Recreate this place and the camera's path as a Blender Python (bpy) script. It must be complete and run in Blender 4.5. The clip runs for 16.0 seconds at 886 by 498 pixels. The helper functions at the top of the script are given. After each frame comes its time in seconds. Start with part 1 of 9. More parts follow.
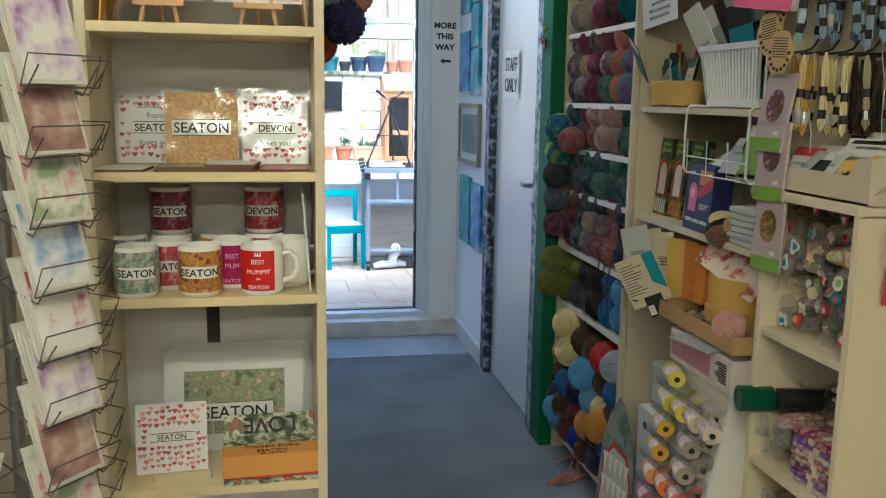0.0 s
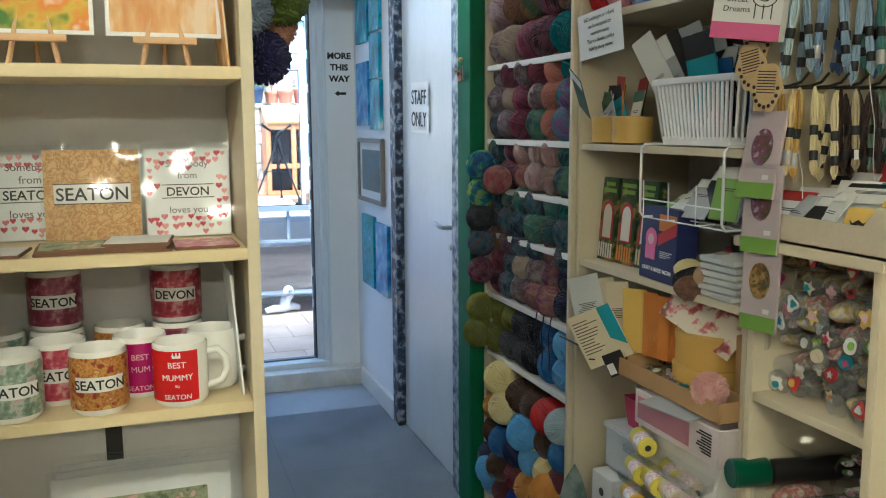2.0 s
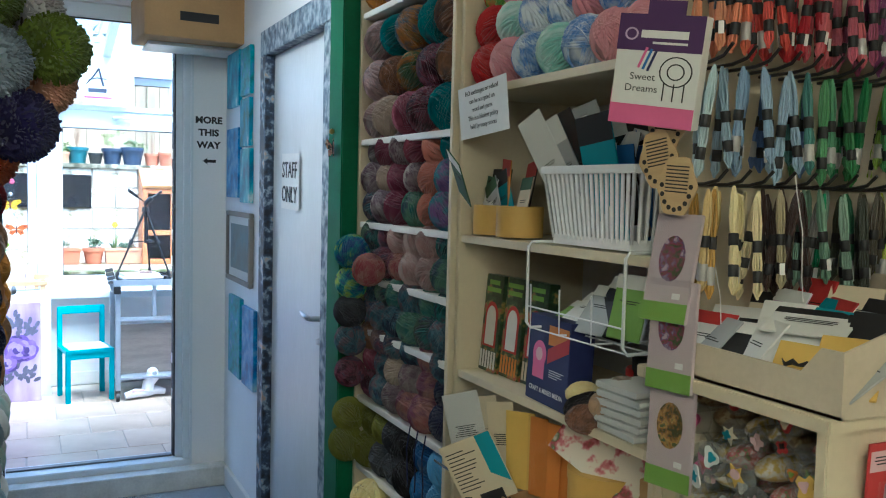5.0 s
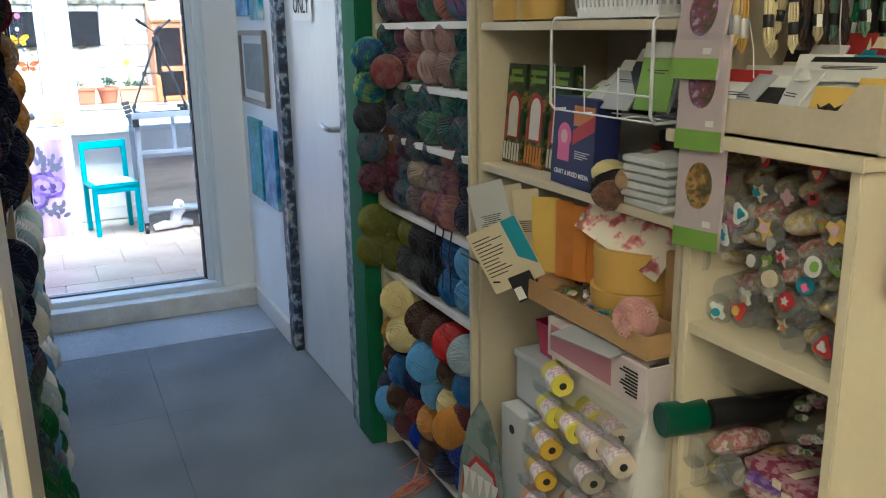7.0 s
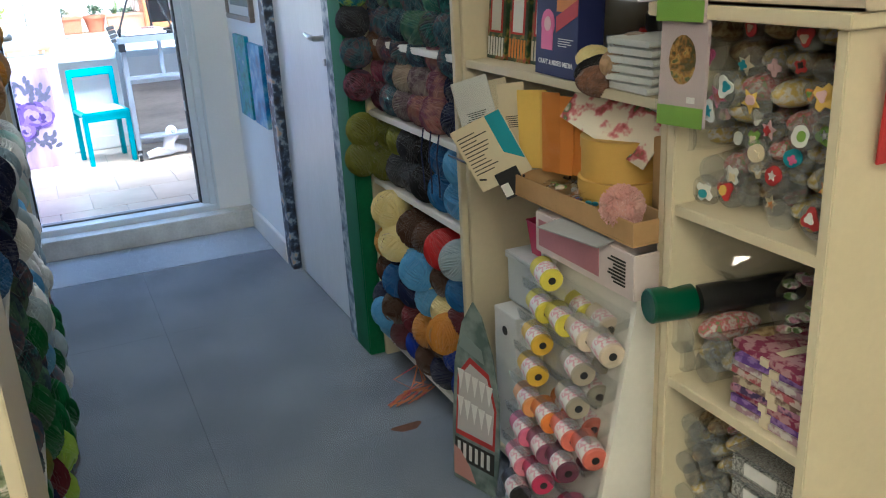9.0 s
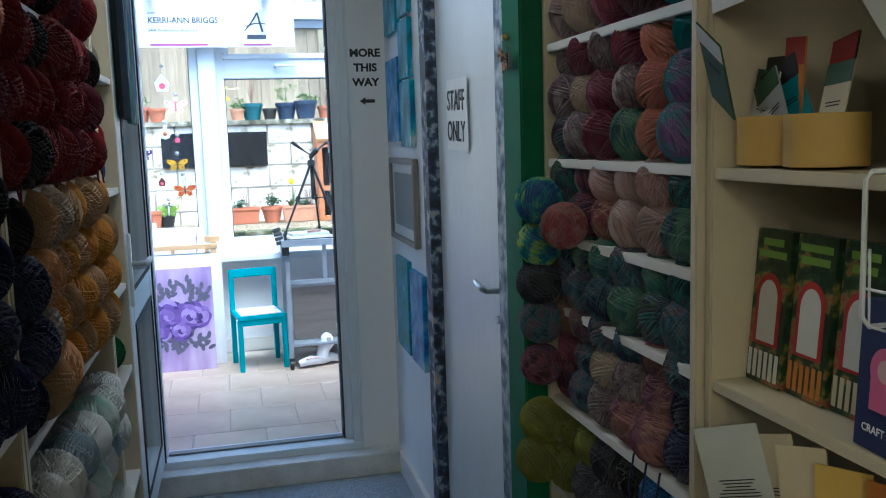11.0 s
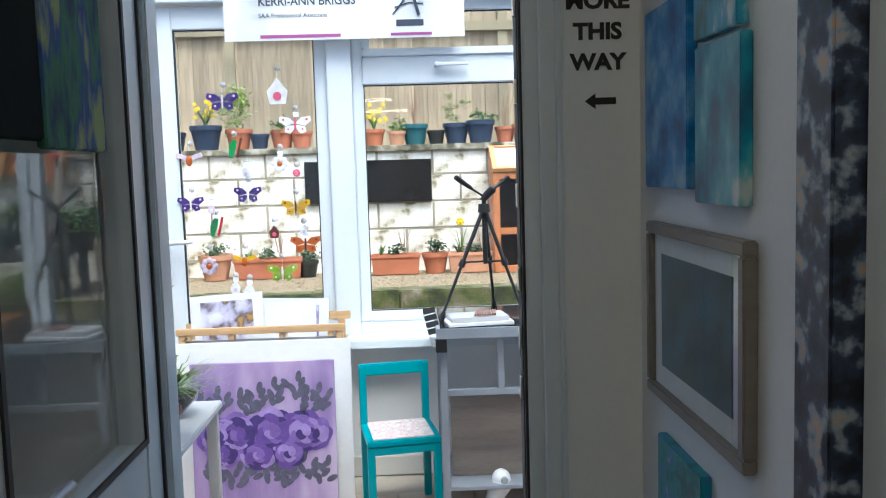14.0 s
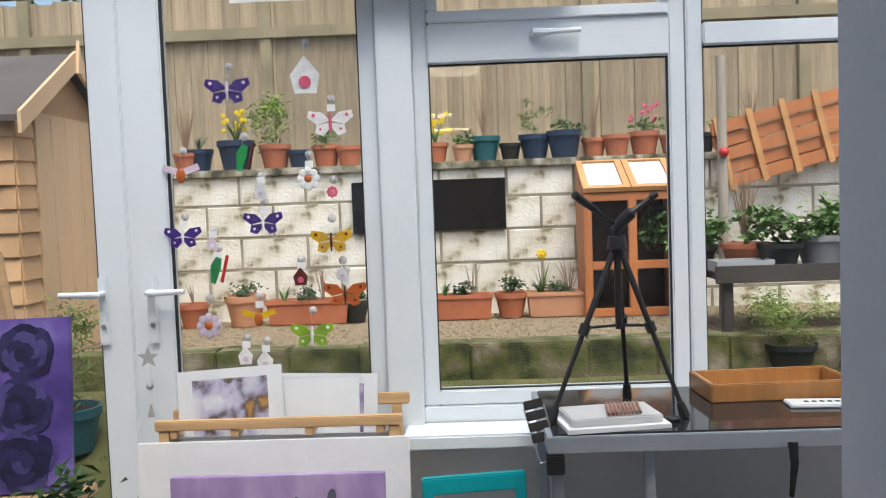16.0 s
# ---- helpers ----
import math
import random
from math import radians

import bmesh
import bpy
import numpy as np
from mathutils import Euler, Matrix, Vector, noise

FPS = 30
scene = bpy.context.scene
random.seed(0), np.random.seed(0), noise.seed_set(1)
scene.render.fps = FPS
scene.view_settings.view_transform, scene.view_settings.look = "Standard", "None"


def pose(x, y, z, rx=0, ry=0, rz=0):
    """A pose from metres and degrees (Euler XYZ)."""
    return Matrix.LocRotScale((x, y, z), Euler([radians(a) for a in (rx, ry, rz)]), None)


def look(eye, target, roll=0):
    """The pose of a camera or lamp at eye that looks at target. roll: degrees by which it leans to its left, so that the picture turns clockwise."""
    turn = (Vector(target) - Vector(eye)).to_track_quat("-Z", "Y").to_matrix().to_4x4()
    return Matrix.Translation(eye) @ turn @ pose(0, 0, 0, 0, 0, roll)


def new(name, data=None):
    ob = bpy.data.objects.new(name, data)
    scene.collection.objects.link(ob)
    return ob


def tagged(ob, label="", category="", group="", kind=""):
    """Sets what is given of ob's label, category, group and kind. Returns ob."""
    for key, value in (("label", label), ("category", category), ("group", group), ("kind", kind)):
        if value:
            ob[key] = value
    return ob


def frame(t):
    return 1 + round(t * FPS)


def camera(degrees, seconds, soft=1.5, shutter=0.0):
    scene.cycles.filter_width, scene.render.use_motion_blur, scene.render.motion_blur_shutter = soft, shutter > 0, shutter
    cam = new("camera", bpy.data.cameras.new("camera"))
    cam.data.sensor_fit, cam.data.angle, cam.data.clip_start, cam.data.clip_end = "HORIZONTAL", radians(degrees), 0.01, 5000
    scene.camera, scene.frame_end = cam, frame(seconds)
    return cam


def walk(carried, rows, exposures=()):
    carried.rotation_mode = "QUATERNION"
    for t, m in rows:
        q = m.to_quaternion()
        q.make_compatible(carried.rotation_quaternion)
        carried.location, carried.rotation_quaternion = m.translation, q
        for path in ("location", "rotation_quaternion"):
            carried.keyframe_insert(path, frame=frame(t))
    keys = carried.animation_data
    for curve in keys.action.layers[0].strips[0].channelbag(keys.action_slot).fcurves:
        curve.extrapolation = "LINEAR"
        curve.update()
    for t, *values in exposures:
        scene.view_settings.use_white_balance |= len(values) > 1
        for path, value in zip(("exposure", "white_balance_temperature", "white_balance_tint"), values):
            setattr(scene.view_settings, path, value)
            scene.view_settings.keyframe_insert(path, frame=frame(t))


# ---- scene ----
cam = camera(54.4, 16.0, soft=1.1)
PATH = [
    (0, (0.191, 0.766, 1.403), (0.564, 2.7, 1.058), 0.9),
    (0.5, (0.191, 0.812, 1.407), (0.563, 2.747, 1.062), 0.8),
    (1, (0.172, 0.896, 1.419), (0.569, 2.827, 1.086), 0.7),
    (1.5, (0.133, 1.005, 1.435), (0.624, 2.919, 1.125), 0.6),
    (2, (0.119, 1.103, 1.442), (0.767, 2.973, 1.157), -0.3),
    (2.5, (0.167, 1.185, 1.454), (1.013, 2.978, 1.195), 0.6),
    (3, (0.289, 1.28, 1.487), (1.172, 3.067, 1.316), 1.3),
    (3.5, (0.371, 1.347, 1.494), (1.234, 3.147, 1.372), 1.6),
    (5.8, (0.336, 1.443, 1.48), (1.215, 3.233, 1.322), 0.9),
    (6, (0.343, 1.445, 1.457), (1.212, 3.233, 1.236), 0.5),
    (6.5, (0.349, 1.443, 1.414), (1.185, 3.217, 1.022), -0.2),
    (7, (0.341, 1.435, 1.384), (1.142, 3.197, 0.881), -1.0),
    (7.5, (0.334, 1.426, 1.355), (1.118, 3.163, 0.749), -1.9),
    (8, (0.339, 1.423, 1.33), (1.119, 3.142, 0.668), -3.0),
    (8.5, (0.346, 1.423, 1.296), (1.123, 3.129, 0.598), -3.4),
    (9, (0.381, 1.434, 1.317), (1.147, 3.157, 0.652), -3.1),
    (9.5, (0.448, 1.479, 1.381), (1.136, 3.313, 0.977), -2.1),
    (10, (0.469, 1.598, 1.427), (1.102, 3.47, 1.122), -1.7),
    (10.2, (0.487, 1.701, 1.437), (1.111, 3.577, 1.136), -1.8),
    (12.3, (0.691, 2.892, 1.445), (0.875, 4.876, 1.27), -1.0),
    (12.5, (0.696, 3.04, 1.445), (0.88, 5.024, 1.27), -1.0),
    (13, (0.765, 3.372, 1.429), (0.93, 5.357, 1.243), -1.0),
    (13.5, (0.761, 3.67, 1.446), (0.876, 5.657, 1.25), -1.4),
    (14, (0.767, 4.034, 1.484), (0.836, 6.024, 1.301), -1.7),
    (14.5, (0.824, 4.38, 1.468), (0.856, 6.372, 1.293), -2.3),
    (15, (0.81, 4.698, 1.478), (0.782, 6.693, 1.34), -2.2),
    (15.5, (0.746, 4.981, 1.441), (0.685, 6.976, 1.325), -2.6),
    (16, (0.667, 5.268, 1.458), (0.612, 7.263, 1.339), -2.1),
]
EXPOSE = [(0.0, 2.74, 4870, 1), (2.5, 3.0, 4720, -1), (3.5, 2.74, 4600, -3), (6.0, 2.85, 4720, 0), (7.0, 2.98, 4980, 2), (8.5, 3.2, 4960, 3), (9.5, 2.98, 4780, 2), (10.2, 2.62, 4680, 1), (12.4, 1.45, 5230, -3), (13.5, 1.55, 5550, 1), (14.5, 1.4, 5820, 4), (15.5, 0.92, 6330, 7), (16.0, 0.8, 6370, 7)]
walk(cam, [(t, look(eye, target, roll)) for t, eye, target, roll in PATH], EXPOSE)

# world and large lights
world = bpy.data.worlds.new("overcast_sky")
scene.world = world
world.use_nodes = True
sky = world.node_tree.nodes.new("ShaderNodeTexSky")
sky.sky_type, sky.sun_disc = "NISHITA", False
sky.sun_elevation, sky.sun_rotation, sky.dust_density, sky.air_density = radians(62), radians(165), 5.0, 1.0
back = world.node_tree.nodes["Background"]
back.inputs[1].default_value = 0.15
world.node_tree.links.new(sky.outputs[0], back.inputs[0])
sun = new("sun", bpy.data.lights.new("sun", "SUN"))
sun.data.energy, sun.data.angle, sun.data.color = 1.3, radians(35), (1, 0.96, 0.90)
sun.matrix_world = look((1.6, 6.6, 9), (0.6, 10.0, 0.8))


# ---- material helpers ----
def mat_base(name, rough=0.5, metal=0.0, spec=0.5):
    m = bpy.data.materials.new(name)
    m.use_nodes = True
    nt = m.node_tree
    b = nt.nodes["Principled BSDF"]
    b.inputs["Roughness"].default_value, b.inputs["Metallic"].default_value = rough, metal
    b.inputs["Specular IOR Level"].default_value = spec
    return m, nt, b


def noise_node(nt, scale, detail=3.0, stretch=None, coord="Object"):
    tc = nt.nodes.new("ShaderNodeTexCoord")
    n = nt.nodes.new("ShaderNodeTexNoise")
    n.inputs["Scale"].default_value, n.inputs["Detail"].default_value = scale, detail
    if stretch:
        mp = nt.nodes.new("ShaderNodeMapping")
        mp.inputs["Scale"].default_value = stretch
        nt.links.new(tc.outputs[coord], mp.inputs[0])
        nt.links.new(mp.outputs[0], n.inputs["Vector"])
    else:
        nt.links.new(tc.outputs[coord], n.inputs["Vector"])
    return n


def ramp(nt, src, stops):
    r = nt.nodes.new("ShaderNodeValToRGB")
    el = r.color_ramp.elements
    while len(el) < len(stops):
        el.new(0.5)
    for e, (p, c) in zip(el, stops):
        e.position, e.color = p, (*c, 1)
    nt.links.new(src, r.inputs[0])
    return r


def bump(nt, b, src, strength, dist=0.002):
    bp = nt.nodes.new("ShaderNodeBump")
    bp.inputs["Strength"].default_value, bp.inputs["Distance"].default_value = strength, dist
    nt.links.new(src, bp.inputs["Height"])
    nt.links.new(bp.outputs[0], b.inputs["Normal"])


def M(name, c, rough=0.5, metal=0.0, var=0.12, scale=5.0, fine=90.0, relief=0.15, spec=0.5, per_object=0.0, stretch=None):
    """A surface of colour c with broad and fine variation, and fine relief."""
    m, nt, b = mat_base(name, rough, metal, spec)
    n1, n2 = noise_node(nt, scale, 4, stretch), noise_node(nt, fine, 2, stretch)
    add = nt.nodes.new("ShaderNodeMath")
    add.operation = "MULTIPLY_ADD"
    nt.links.new(n2.outputs[0], add.inputs[0])
    add.inputs[1].default_value = 0.4
    nt.links.new(n1.outputs[0], add.inputs[2])
    mr = nt.nodes.new("ShaderNodeMapRange")
    mr.inputs[1].default_value, mr.inputs[2].default_value = 0.4, 1.0
    mr.inputs[3].default_value, mr.inputs[4].default_value = 1 - var, 1 + var
    nt.links.new(add.outputs[0], mr.inputs[0])
    hs = nt.nodes.new("ShaderNodeHueSaturation")
    hs.inputs["Color"].default_value = (*c, 1)
    val = mr.outputs[0]
    if per_object:
        oi = nt.nodes.new("ShaderNodeObjectInfo")
        m2 = nt.nodes.new("ShaderNodeMapRange")
        m2.inputs[3].default_value, m2.inputs[4].default_value = 1 - per_object, 1 + per_object
        nt.links.new(oi.outputs["Random"], m2.inputs[0])
        mu = nt.nodes.new("ShaderNodeMath")
        mu.operation = "MULTIPLY"
        nt.links.new(val, mu.inputs[0])
        nt.links.new(m2.outputs[0], mu.inputs[1])
        val = mu.outputs[0]
    nt.links.new(val, hs.inputs["Value"])
    nt.links.new(hs.outputs[0], b.inputs["Base Color"])
    if relief:
        bump(nt, b, n2.outputs[0], relief)
    return m


def M_ramp(name, stops, scale=6.0, detail=4.0, rough=0.6, relief=0.2, stretch=None, fine=None, metal=0.0, coord="Object", dist=0.002):
    """Colours blended over one noise: marbling, stains, painted washes."""
    m, nt, b = mat_base(name, rough, metal)
    n = noise_node(nt, scale, detail, stretch, coord)
    r = ramp(nt, n.outputs[0], stops)
    nt.links.new(r.outputs[0], b.inputs["Base Color"])
    if relief:
        bump(nt, b, noise_node(nt, fine or scale * 8, 3, stretch).outputs[0], relief, dist)
    return m


def M_glass(name, tint=(1, 1, 1), gloss=0.03, rough=0.0):
    """Thin clear sheet: see-through, with a reflection that grows at glancing angles."""
    m = bpy.data.materials.new(name)
    m.use_nodes = True
    nt = m.node_tree
    nt.nodes.remove(nt.nodes["Principled BSDF"])
    out = nt.nodes["Material Output"]
    tr, gl, mix, fr = (nt.nodes.new(k) for k in ("ShaderNodeBsdfTransparent", "ShaderNodeBsdfGlossy", "ShaderNodeMixShader", "ShaderNodeLayerWeight"))
    tr.inputs[0].default_value = (*tint, 1)
    gl.inputs["Roughness"].default_value = rough
    pw = nt.nodes.new("ShaderNodeMath")
    pw.operation = "POWER"
    pw.inputs[1].default_value = 4.0
    nt.links.new(fr.outputs["Facing"], pw.inputs[0])
    ad = nt.nodes.new("ShaderNodeMath")
    ad.operation = "MULTIPLY_ADD"
    ad.inputs[1].default_value, ad.inputs[2].default_value = 0.7, gloss
    nt.links.new(pw.outputs[0], ad.inputs[0])
    nt.links.new(ad.outputs[0], mix.inputs[0])
    nt.links.new(tr.outputs[0], mix.inputs[1])
    nt.links.new(gl.outputs[0], mix.inputs[2])
    nt.links.new(mix.outputs[0], out.inputs[0])
    return m


def M_film(name, haze=0.07, tint=(0.95, 0.96, 0.97)):
    """Crinkled cellophane: mostly clear with sharp glints."""
    m = M_glass(name, tint, haze, 0.08)
    nt = m.node_tree
    n = noise_node(nt, 11, 2, stretch=(1, 1, 2.6))
    bp = nt.nodes.new("ShaderNodeBump")
    bp.inputs["Strength"].default_value, bp.inputs["Distance"].default_value = 0.5, 0.01
    nt.links.new(n.outputs[0], bp.inputs["Height"])
    for k in nt.nodes:
        if k.bl_idname == "ShaderNodeBsdfGlossy":
            nt.links.new(bp.outputs[0], k.inputs["Normal"])
    return m


def M_frost(name, c=(0.5, 0.51, 0.5), solid=0.5, rough=0.3):
    """Milky plastic: part see-through, part diffuse."""
    m, nt, b = mat_base(name, rough)
    b.inputs["Base Color"].default_value, b.inputs["Alpha"].default_value = (*c, 1), solid
    return m


def M_yarn(name, cols, rough=0.95):
    """Spun wool, its colours shading into one another along the strand."""
    m, nt, b = mat_base(name, rough, 0, 0.15)
    n = noise_node(nt, 22, 3)
    isl = nt.nodes.new("ShaderNodeNewGeometry")
    im = nt.nodes.new("ShaderNodeMath")
    im.operation = "MULTIPLY_ADD"
    im.inputs[1].default_value, im.inputs[2].default_value = 0.14, -0.07
    nt.links.new(isl.outputs["Random Per Island"], im.inputs[0])
    oi = nt.nodes.new("ShaderNodeObjectInfo")
    ad = nt.nodes.new("ShaderNodeMath")
    ad.operation = "MULTIPLY_ADD"
    ad.inputs[1].default_value, ad.inputs[2].default_value = 0.26, -0.13
    nt.links.new(oi.outputs["Random"], ad.inputs[0])
    ad2 = nt.nodes.new("ShaderNodeMath")
    nt.links.new(n.outputs[0], ad2.inputs[0])
    nt.links.new(ad.outputs[0], ad2.inputs[1])
    ad3 = nt.nodes.new("ShaderNodeMath")
    nt.links.new(ad2.outputs[0], ad3.inputs[0])
    nt.links.new(im.outputs[0], ad3.inputs[1])
    k = len(cols)
    stops = [(0.5, cols[0])] * 2 if k == 1 else [(0.3 + 0.4 * i / (k - 1), c) for i, c in enumerate(cols)]
    if k == 1:
        c = cols[0]
        stops = [(0.3, tuple(v * 0.82 for v in c)), (0.7, tuple(min(1, v * 1.15) for v in c))]
    r = ramp(nt, ad3.outputs[0], stops)
    nt.links.new(r.outputs[0], b.inputs["Base Color"])
    b.inputs["Sheen Weight"].default_value = 0.25
    bump(nt, b, noise_node(nt, 420, 2).outputs[0], 0.5, 0.001)
    return m


# ---- mesh helpers ----
def box(bm, x0, x1, y0, y1, z0, z1, m=None):
    v = [bm.verts.new((x, y, z)) for x in (x0, x1) for y in (y0, y1) for z in (z0, z1)]
    if m is not None:
        for q in v:
            q.co = m @ q.co
    for f in ((0, 1, 3, 2), (4, 6, 7, 5), (0, 4, 5, 1), (2, 3, 7, 6), (0, 2, 6, 4), (1, 5, 7, 3)):
        bm.faces.new([v[i] for i in f])
    return bm


def frustum(bm, p0, p1, r0, r1=None, seg=10, cap=True):
    p0, p1 = Vector(p0), Vector(p1)
    r1 = r0 if r1 is None else r1
    d = (p1 - p0).normalized()
    a = d.orthogonal().normalized()
    c = d.cross(a)
    rings = []
    for p, r in ((p0, r0), (p1, r1)):
        rings.append([bm.verts.new(p + (a * math.cos(2 * math.pi * i / seg) + c * math.sin(2 * math.pi * i / seg)) * r) for i in range(seg)])
    for i in range(seg):
        j = (i + 1) % seg
        bm.faces.new((rings[0][i], rings[0][j], rings[1][j], rings[1][i]))
    if cap:
        bm.faces.new(rings[0][::-1])
        bm.faces.new(rings[1])
    return bm


def tube(bm, pts, r, seg=6):
    """A bent rod through pts."""
    pts = [Vector(p) for p in pts]
    rings, a = [], None
    for i, p in enumerate(pts):
        d = (pts[min(i + 1, len(pts) - 1)] - pts[max(i - 1, 0)]).normalized()
        a = d.orthogonal().normalized() if a is None else (a - d * a.dot(d)).normalized()
        c = d.cross(a)
        rr = r[i] if isinstance(r, (list, tuple)) else r
        rings.append([bm.verts.new(p + (a * math.cos(2 * math.pi * k / seg) + c * math.sin(2 * math.pi * k / seg)) * rr) for k in range(seg)])
    for q, s in zip(rings, rings[1:]):
        for i in range(seg):
            j = (i + 1) % seg
            bm.faces.new((q[i], q[j], s[j], s[i]))
    bm.faces.new(rings[0][::-1])
    bm.faces.new(rings[-1])
    return bm


def lathe(bm, prof, seg=20, at=(0, 0, 0), m=None):
    """A turned shape: prof lists (radius, height)."""
    rings = []
    for r, z in prof:
        ring = []
        for i in range(seg if r > 1e-6 else 1):
            q = Vector((r * math.cos(2 * math.pi * i / seg), r * math.sin(2 * math.pi * i / seg), z))
            q = (m @ q if m is not None else q) + Vector(at)
            ring.append(bm.verts.new(q))
        rings.append(ring)
    for q, s in zip(rings, rings[1:]):
        for i in range(seg):
            j = (i + 1) % seg
            f = [q[i % len(q)], q[j % len(q)], s[j % len(s)], s[i % len(s)]]
            f = [v for k, v in enumerate(f) if v not in f[:k]]
            if len(f) > 2:
                bm.faces.new(f)
    return bm


def ball(bm, at, r, seg=10, rings=7, squash=(1, 1, 1)):
    prof = [(r * math.sin(math.pi * i / rings), -r * math.cos(math.pi * i / rings)) for i in range(rings + 1)]
    prof[0], prof[-1] = (0, -r), (0, r)
    return lathe(bm, prof, seg, at, Matrix.Diagonal((*squash, 1)))


def poly(bm, pts, thick=(0, 0, 0)):
    """A flat outline given thickness along a direction."""
    t = Vector(thick)
    a = [bm.verts.new(Vector(p)) for p in pts]
    if t.length < 1e-9:
        bm.faces.new(a)
        return bm
    b = [bm.verts.new(Vector(p) + t) for p in pts]
    bm.faces.new(a[::-1])
    bm.faces.new(b)
    for i in range(len(a)):
        j = (i + 1) % len(a)
        bm.faces.new((a[i], a[j], b[j], b[i]))
    return bm


def mesh_of(name, bm, mat, bevel=0.0, smooth=False):
    if bevel:
        bmesh.ops.bevel(bm, geom=bm.edges[:], offset=bevel, segments=2, affect="EDGES", clamp_overlap=True)
    bmesh.ops.recalc_face_normals(bm, faces=bm.faces[:])
    me = bpy.data.meshes.new(name)
    bm.to_mesh(me)
    bm.free()
    for m in mat if isinstance(mat, (list, tuple)) else [mat]:
        me.materials.append(m)
    if smooth:
        me.shade_smooth()
        me.set_sharp_from_angle(angle=radians(40))
    return me


def chain(ob):
    m = ob.matrix_basis.copy()
    while ob.parent:
        ob = ob.parent
        m = ob.matrix_basis @ m
    return m


def part(name, bm, mat, parent, label="", bevel=0.0, smooth=False, world=False):
    if world:
        bm.transform(chain(parent).inverted())
    ob = new(name, mesh_of(name, bm, mat, bevel, smooth))
    ob.parent = parent
    return tagged(ob, label)


def thing(name, label, category, at=(0, 0, 0), rz=0.0, group="", rx=0.0, ry=0.0):
    ob = new(name)
    ob.empty_display_size = 0.05
    ob.matrix_basis = pose(*at, rx, ry, rz)
    return tagged(ob, label, category, group)


def single(name, bm, mat, label, category, group="", bevel=0.0, smooth=False, at=None):
    """A thing of one mesh, its origin at its base."""
    me = mesh_of(name, bm, mat, bevel, smooth)
    ob = new(name, me)
    if at is not None:
        me.transform(Matrix.Translation(-Vector(at)))
        ob.location = at
    return tagged(ob, label, category, group)


def setting(name, bm, mat, label="", bevel=0.0, smooth=False):
    return tagged(new(name, mesh_of(name, bm, mat, bevel, smooth)), label, "", "", "structure")


def sheet(x0, x1, y, z0, z1):
    """One clear film facing -y."""
    return poly(bmesh.new(), [(x0, y, z0), (x1, y, z0), (x1, y, z1), (x0, y, z1)])


def B(*boxes):
    bm = bmesh.new()
    for b in boxes:
        box(bm, *b)
    return bm


def words(text, size, m, mat, parent, name="lettering", align="CENTER", bold=0.0, depth=0.0006, sx=1.0):
    """Raised lettering; the text reads along the pose's x, upright along its y."""
    cu = bpy.data.curves.new(name, "FONT")
    cu.body, cu.size, cu.align_x, cu.extrude, cu.offset = text, size, align, depth, bold
    cu.resolution_u = 3
    tmp = bpy.data.objects.new(name, cu)
    scene.collection.objects.link(tmp)
    me = bpy.data.meshes.new_from_object(tmp.evaluated_get(bpy.context.evaluated_depsgraph_get()))
    bpy.data.objects.remove(tmp)
    me.name = name
    me.materials.clear()
    me.materials.append(mat)
    me.transform(m @ Matrix.Diagonal((sx, 1, 1, 1)))
    ob = new(name, me)
    ob.parent = parent
    return ob


# poses for flat things: facing -y (towards the shop's front), facing -x, facing +x
def face_s(x, y, z, tilt=0, rz=0):
    return pose(x, y, z, 90 - tilt, 0, rz)


def face_w(x, y, z, tilt=0, rz=0):
    return pose(x, y, z, 90 - tilt, 0, -90 + rz)


def face_e(x, y, z, tilt=0, rz=0):
    return pose(x, y, z, 90 - tilt, 0, 90 + rz)


# ---- materials ----
cream = M("cream_melamine", (0.60, 0.53, 0.37), 0.42, var=0.06, relief=0.05)
cream_edge = M("cream_edging", (0.68, 0.57, 0.33), 0.4, var=0.06, relief=0.05)
shelf_white = M("white_shelf_board", (0.72, 0.70, 0.66), 0.4, var=0.06, relief=0.05)
wall_paint = M("white_emulsion", (0.80, 0.81, 0.82), 0.8, var=0.05, scale=2, relief=0.12)
wall_beige = M("magnolia_emulsion", (0.66, 0.58, 0.46), 0.8, var=0.05, scale=2, relief=0.12)
back_paper = M("unit_back_white", (0.66, 0.66, 0.66), 0.6, var=0.04, scale=2, relief=0.03)
pvc = M("white_upvc", (0.68, 0.73, 0.77), 0.28, var=0.04, scale=3, relief=0.02)
gasket = M("black_gasket", (0.02, 0.02, 0.022), 0.6, var=0.2)
green_paint = M("green_gloss", (0.015, 0.13, 0.055), 0.6, spec=0.25, var=0.22, scale=7, relief=0.1)
door_paint = M("greyish_white_door", (0.68, 0.71, 0.75), 0.33, var=0.10, scale=3, relief=0.05, stretch=(1, 1, 0.25))
marble_trim = M_ramp("sponged_blue_grey_paint", [(0.30, (0.03, 0.05, 0.09)), (0.45, (0.14, 0.19, 0.26)), (0.56, (0.34, 0.40, 0.47)), (0.72, (0.55, 0.58, 0.62))], 26, 6, 0.5, 0.25)
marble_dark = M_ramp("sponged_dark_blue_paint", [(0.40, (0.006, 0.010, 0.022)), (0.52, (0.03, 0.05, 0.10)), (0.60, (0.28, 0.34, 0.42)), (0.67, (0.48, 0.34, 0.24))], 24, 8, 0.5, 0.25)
chrome = M("satin_steel", (0.62, 0.62, 0.62), 0.28, 1.0, var=0.06, relief=0.03)
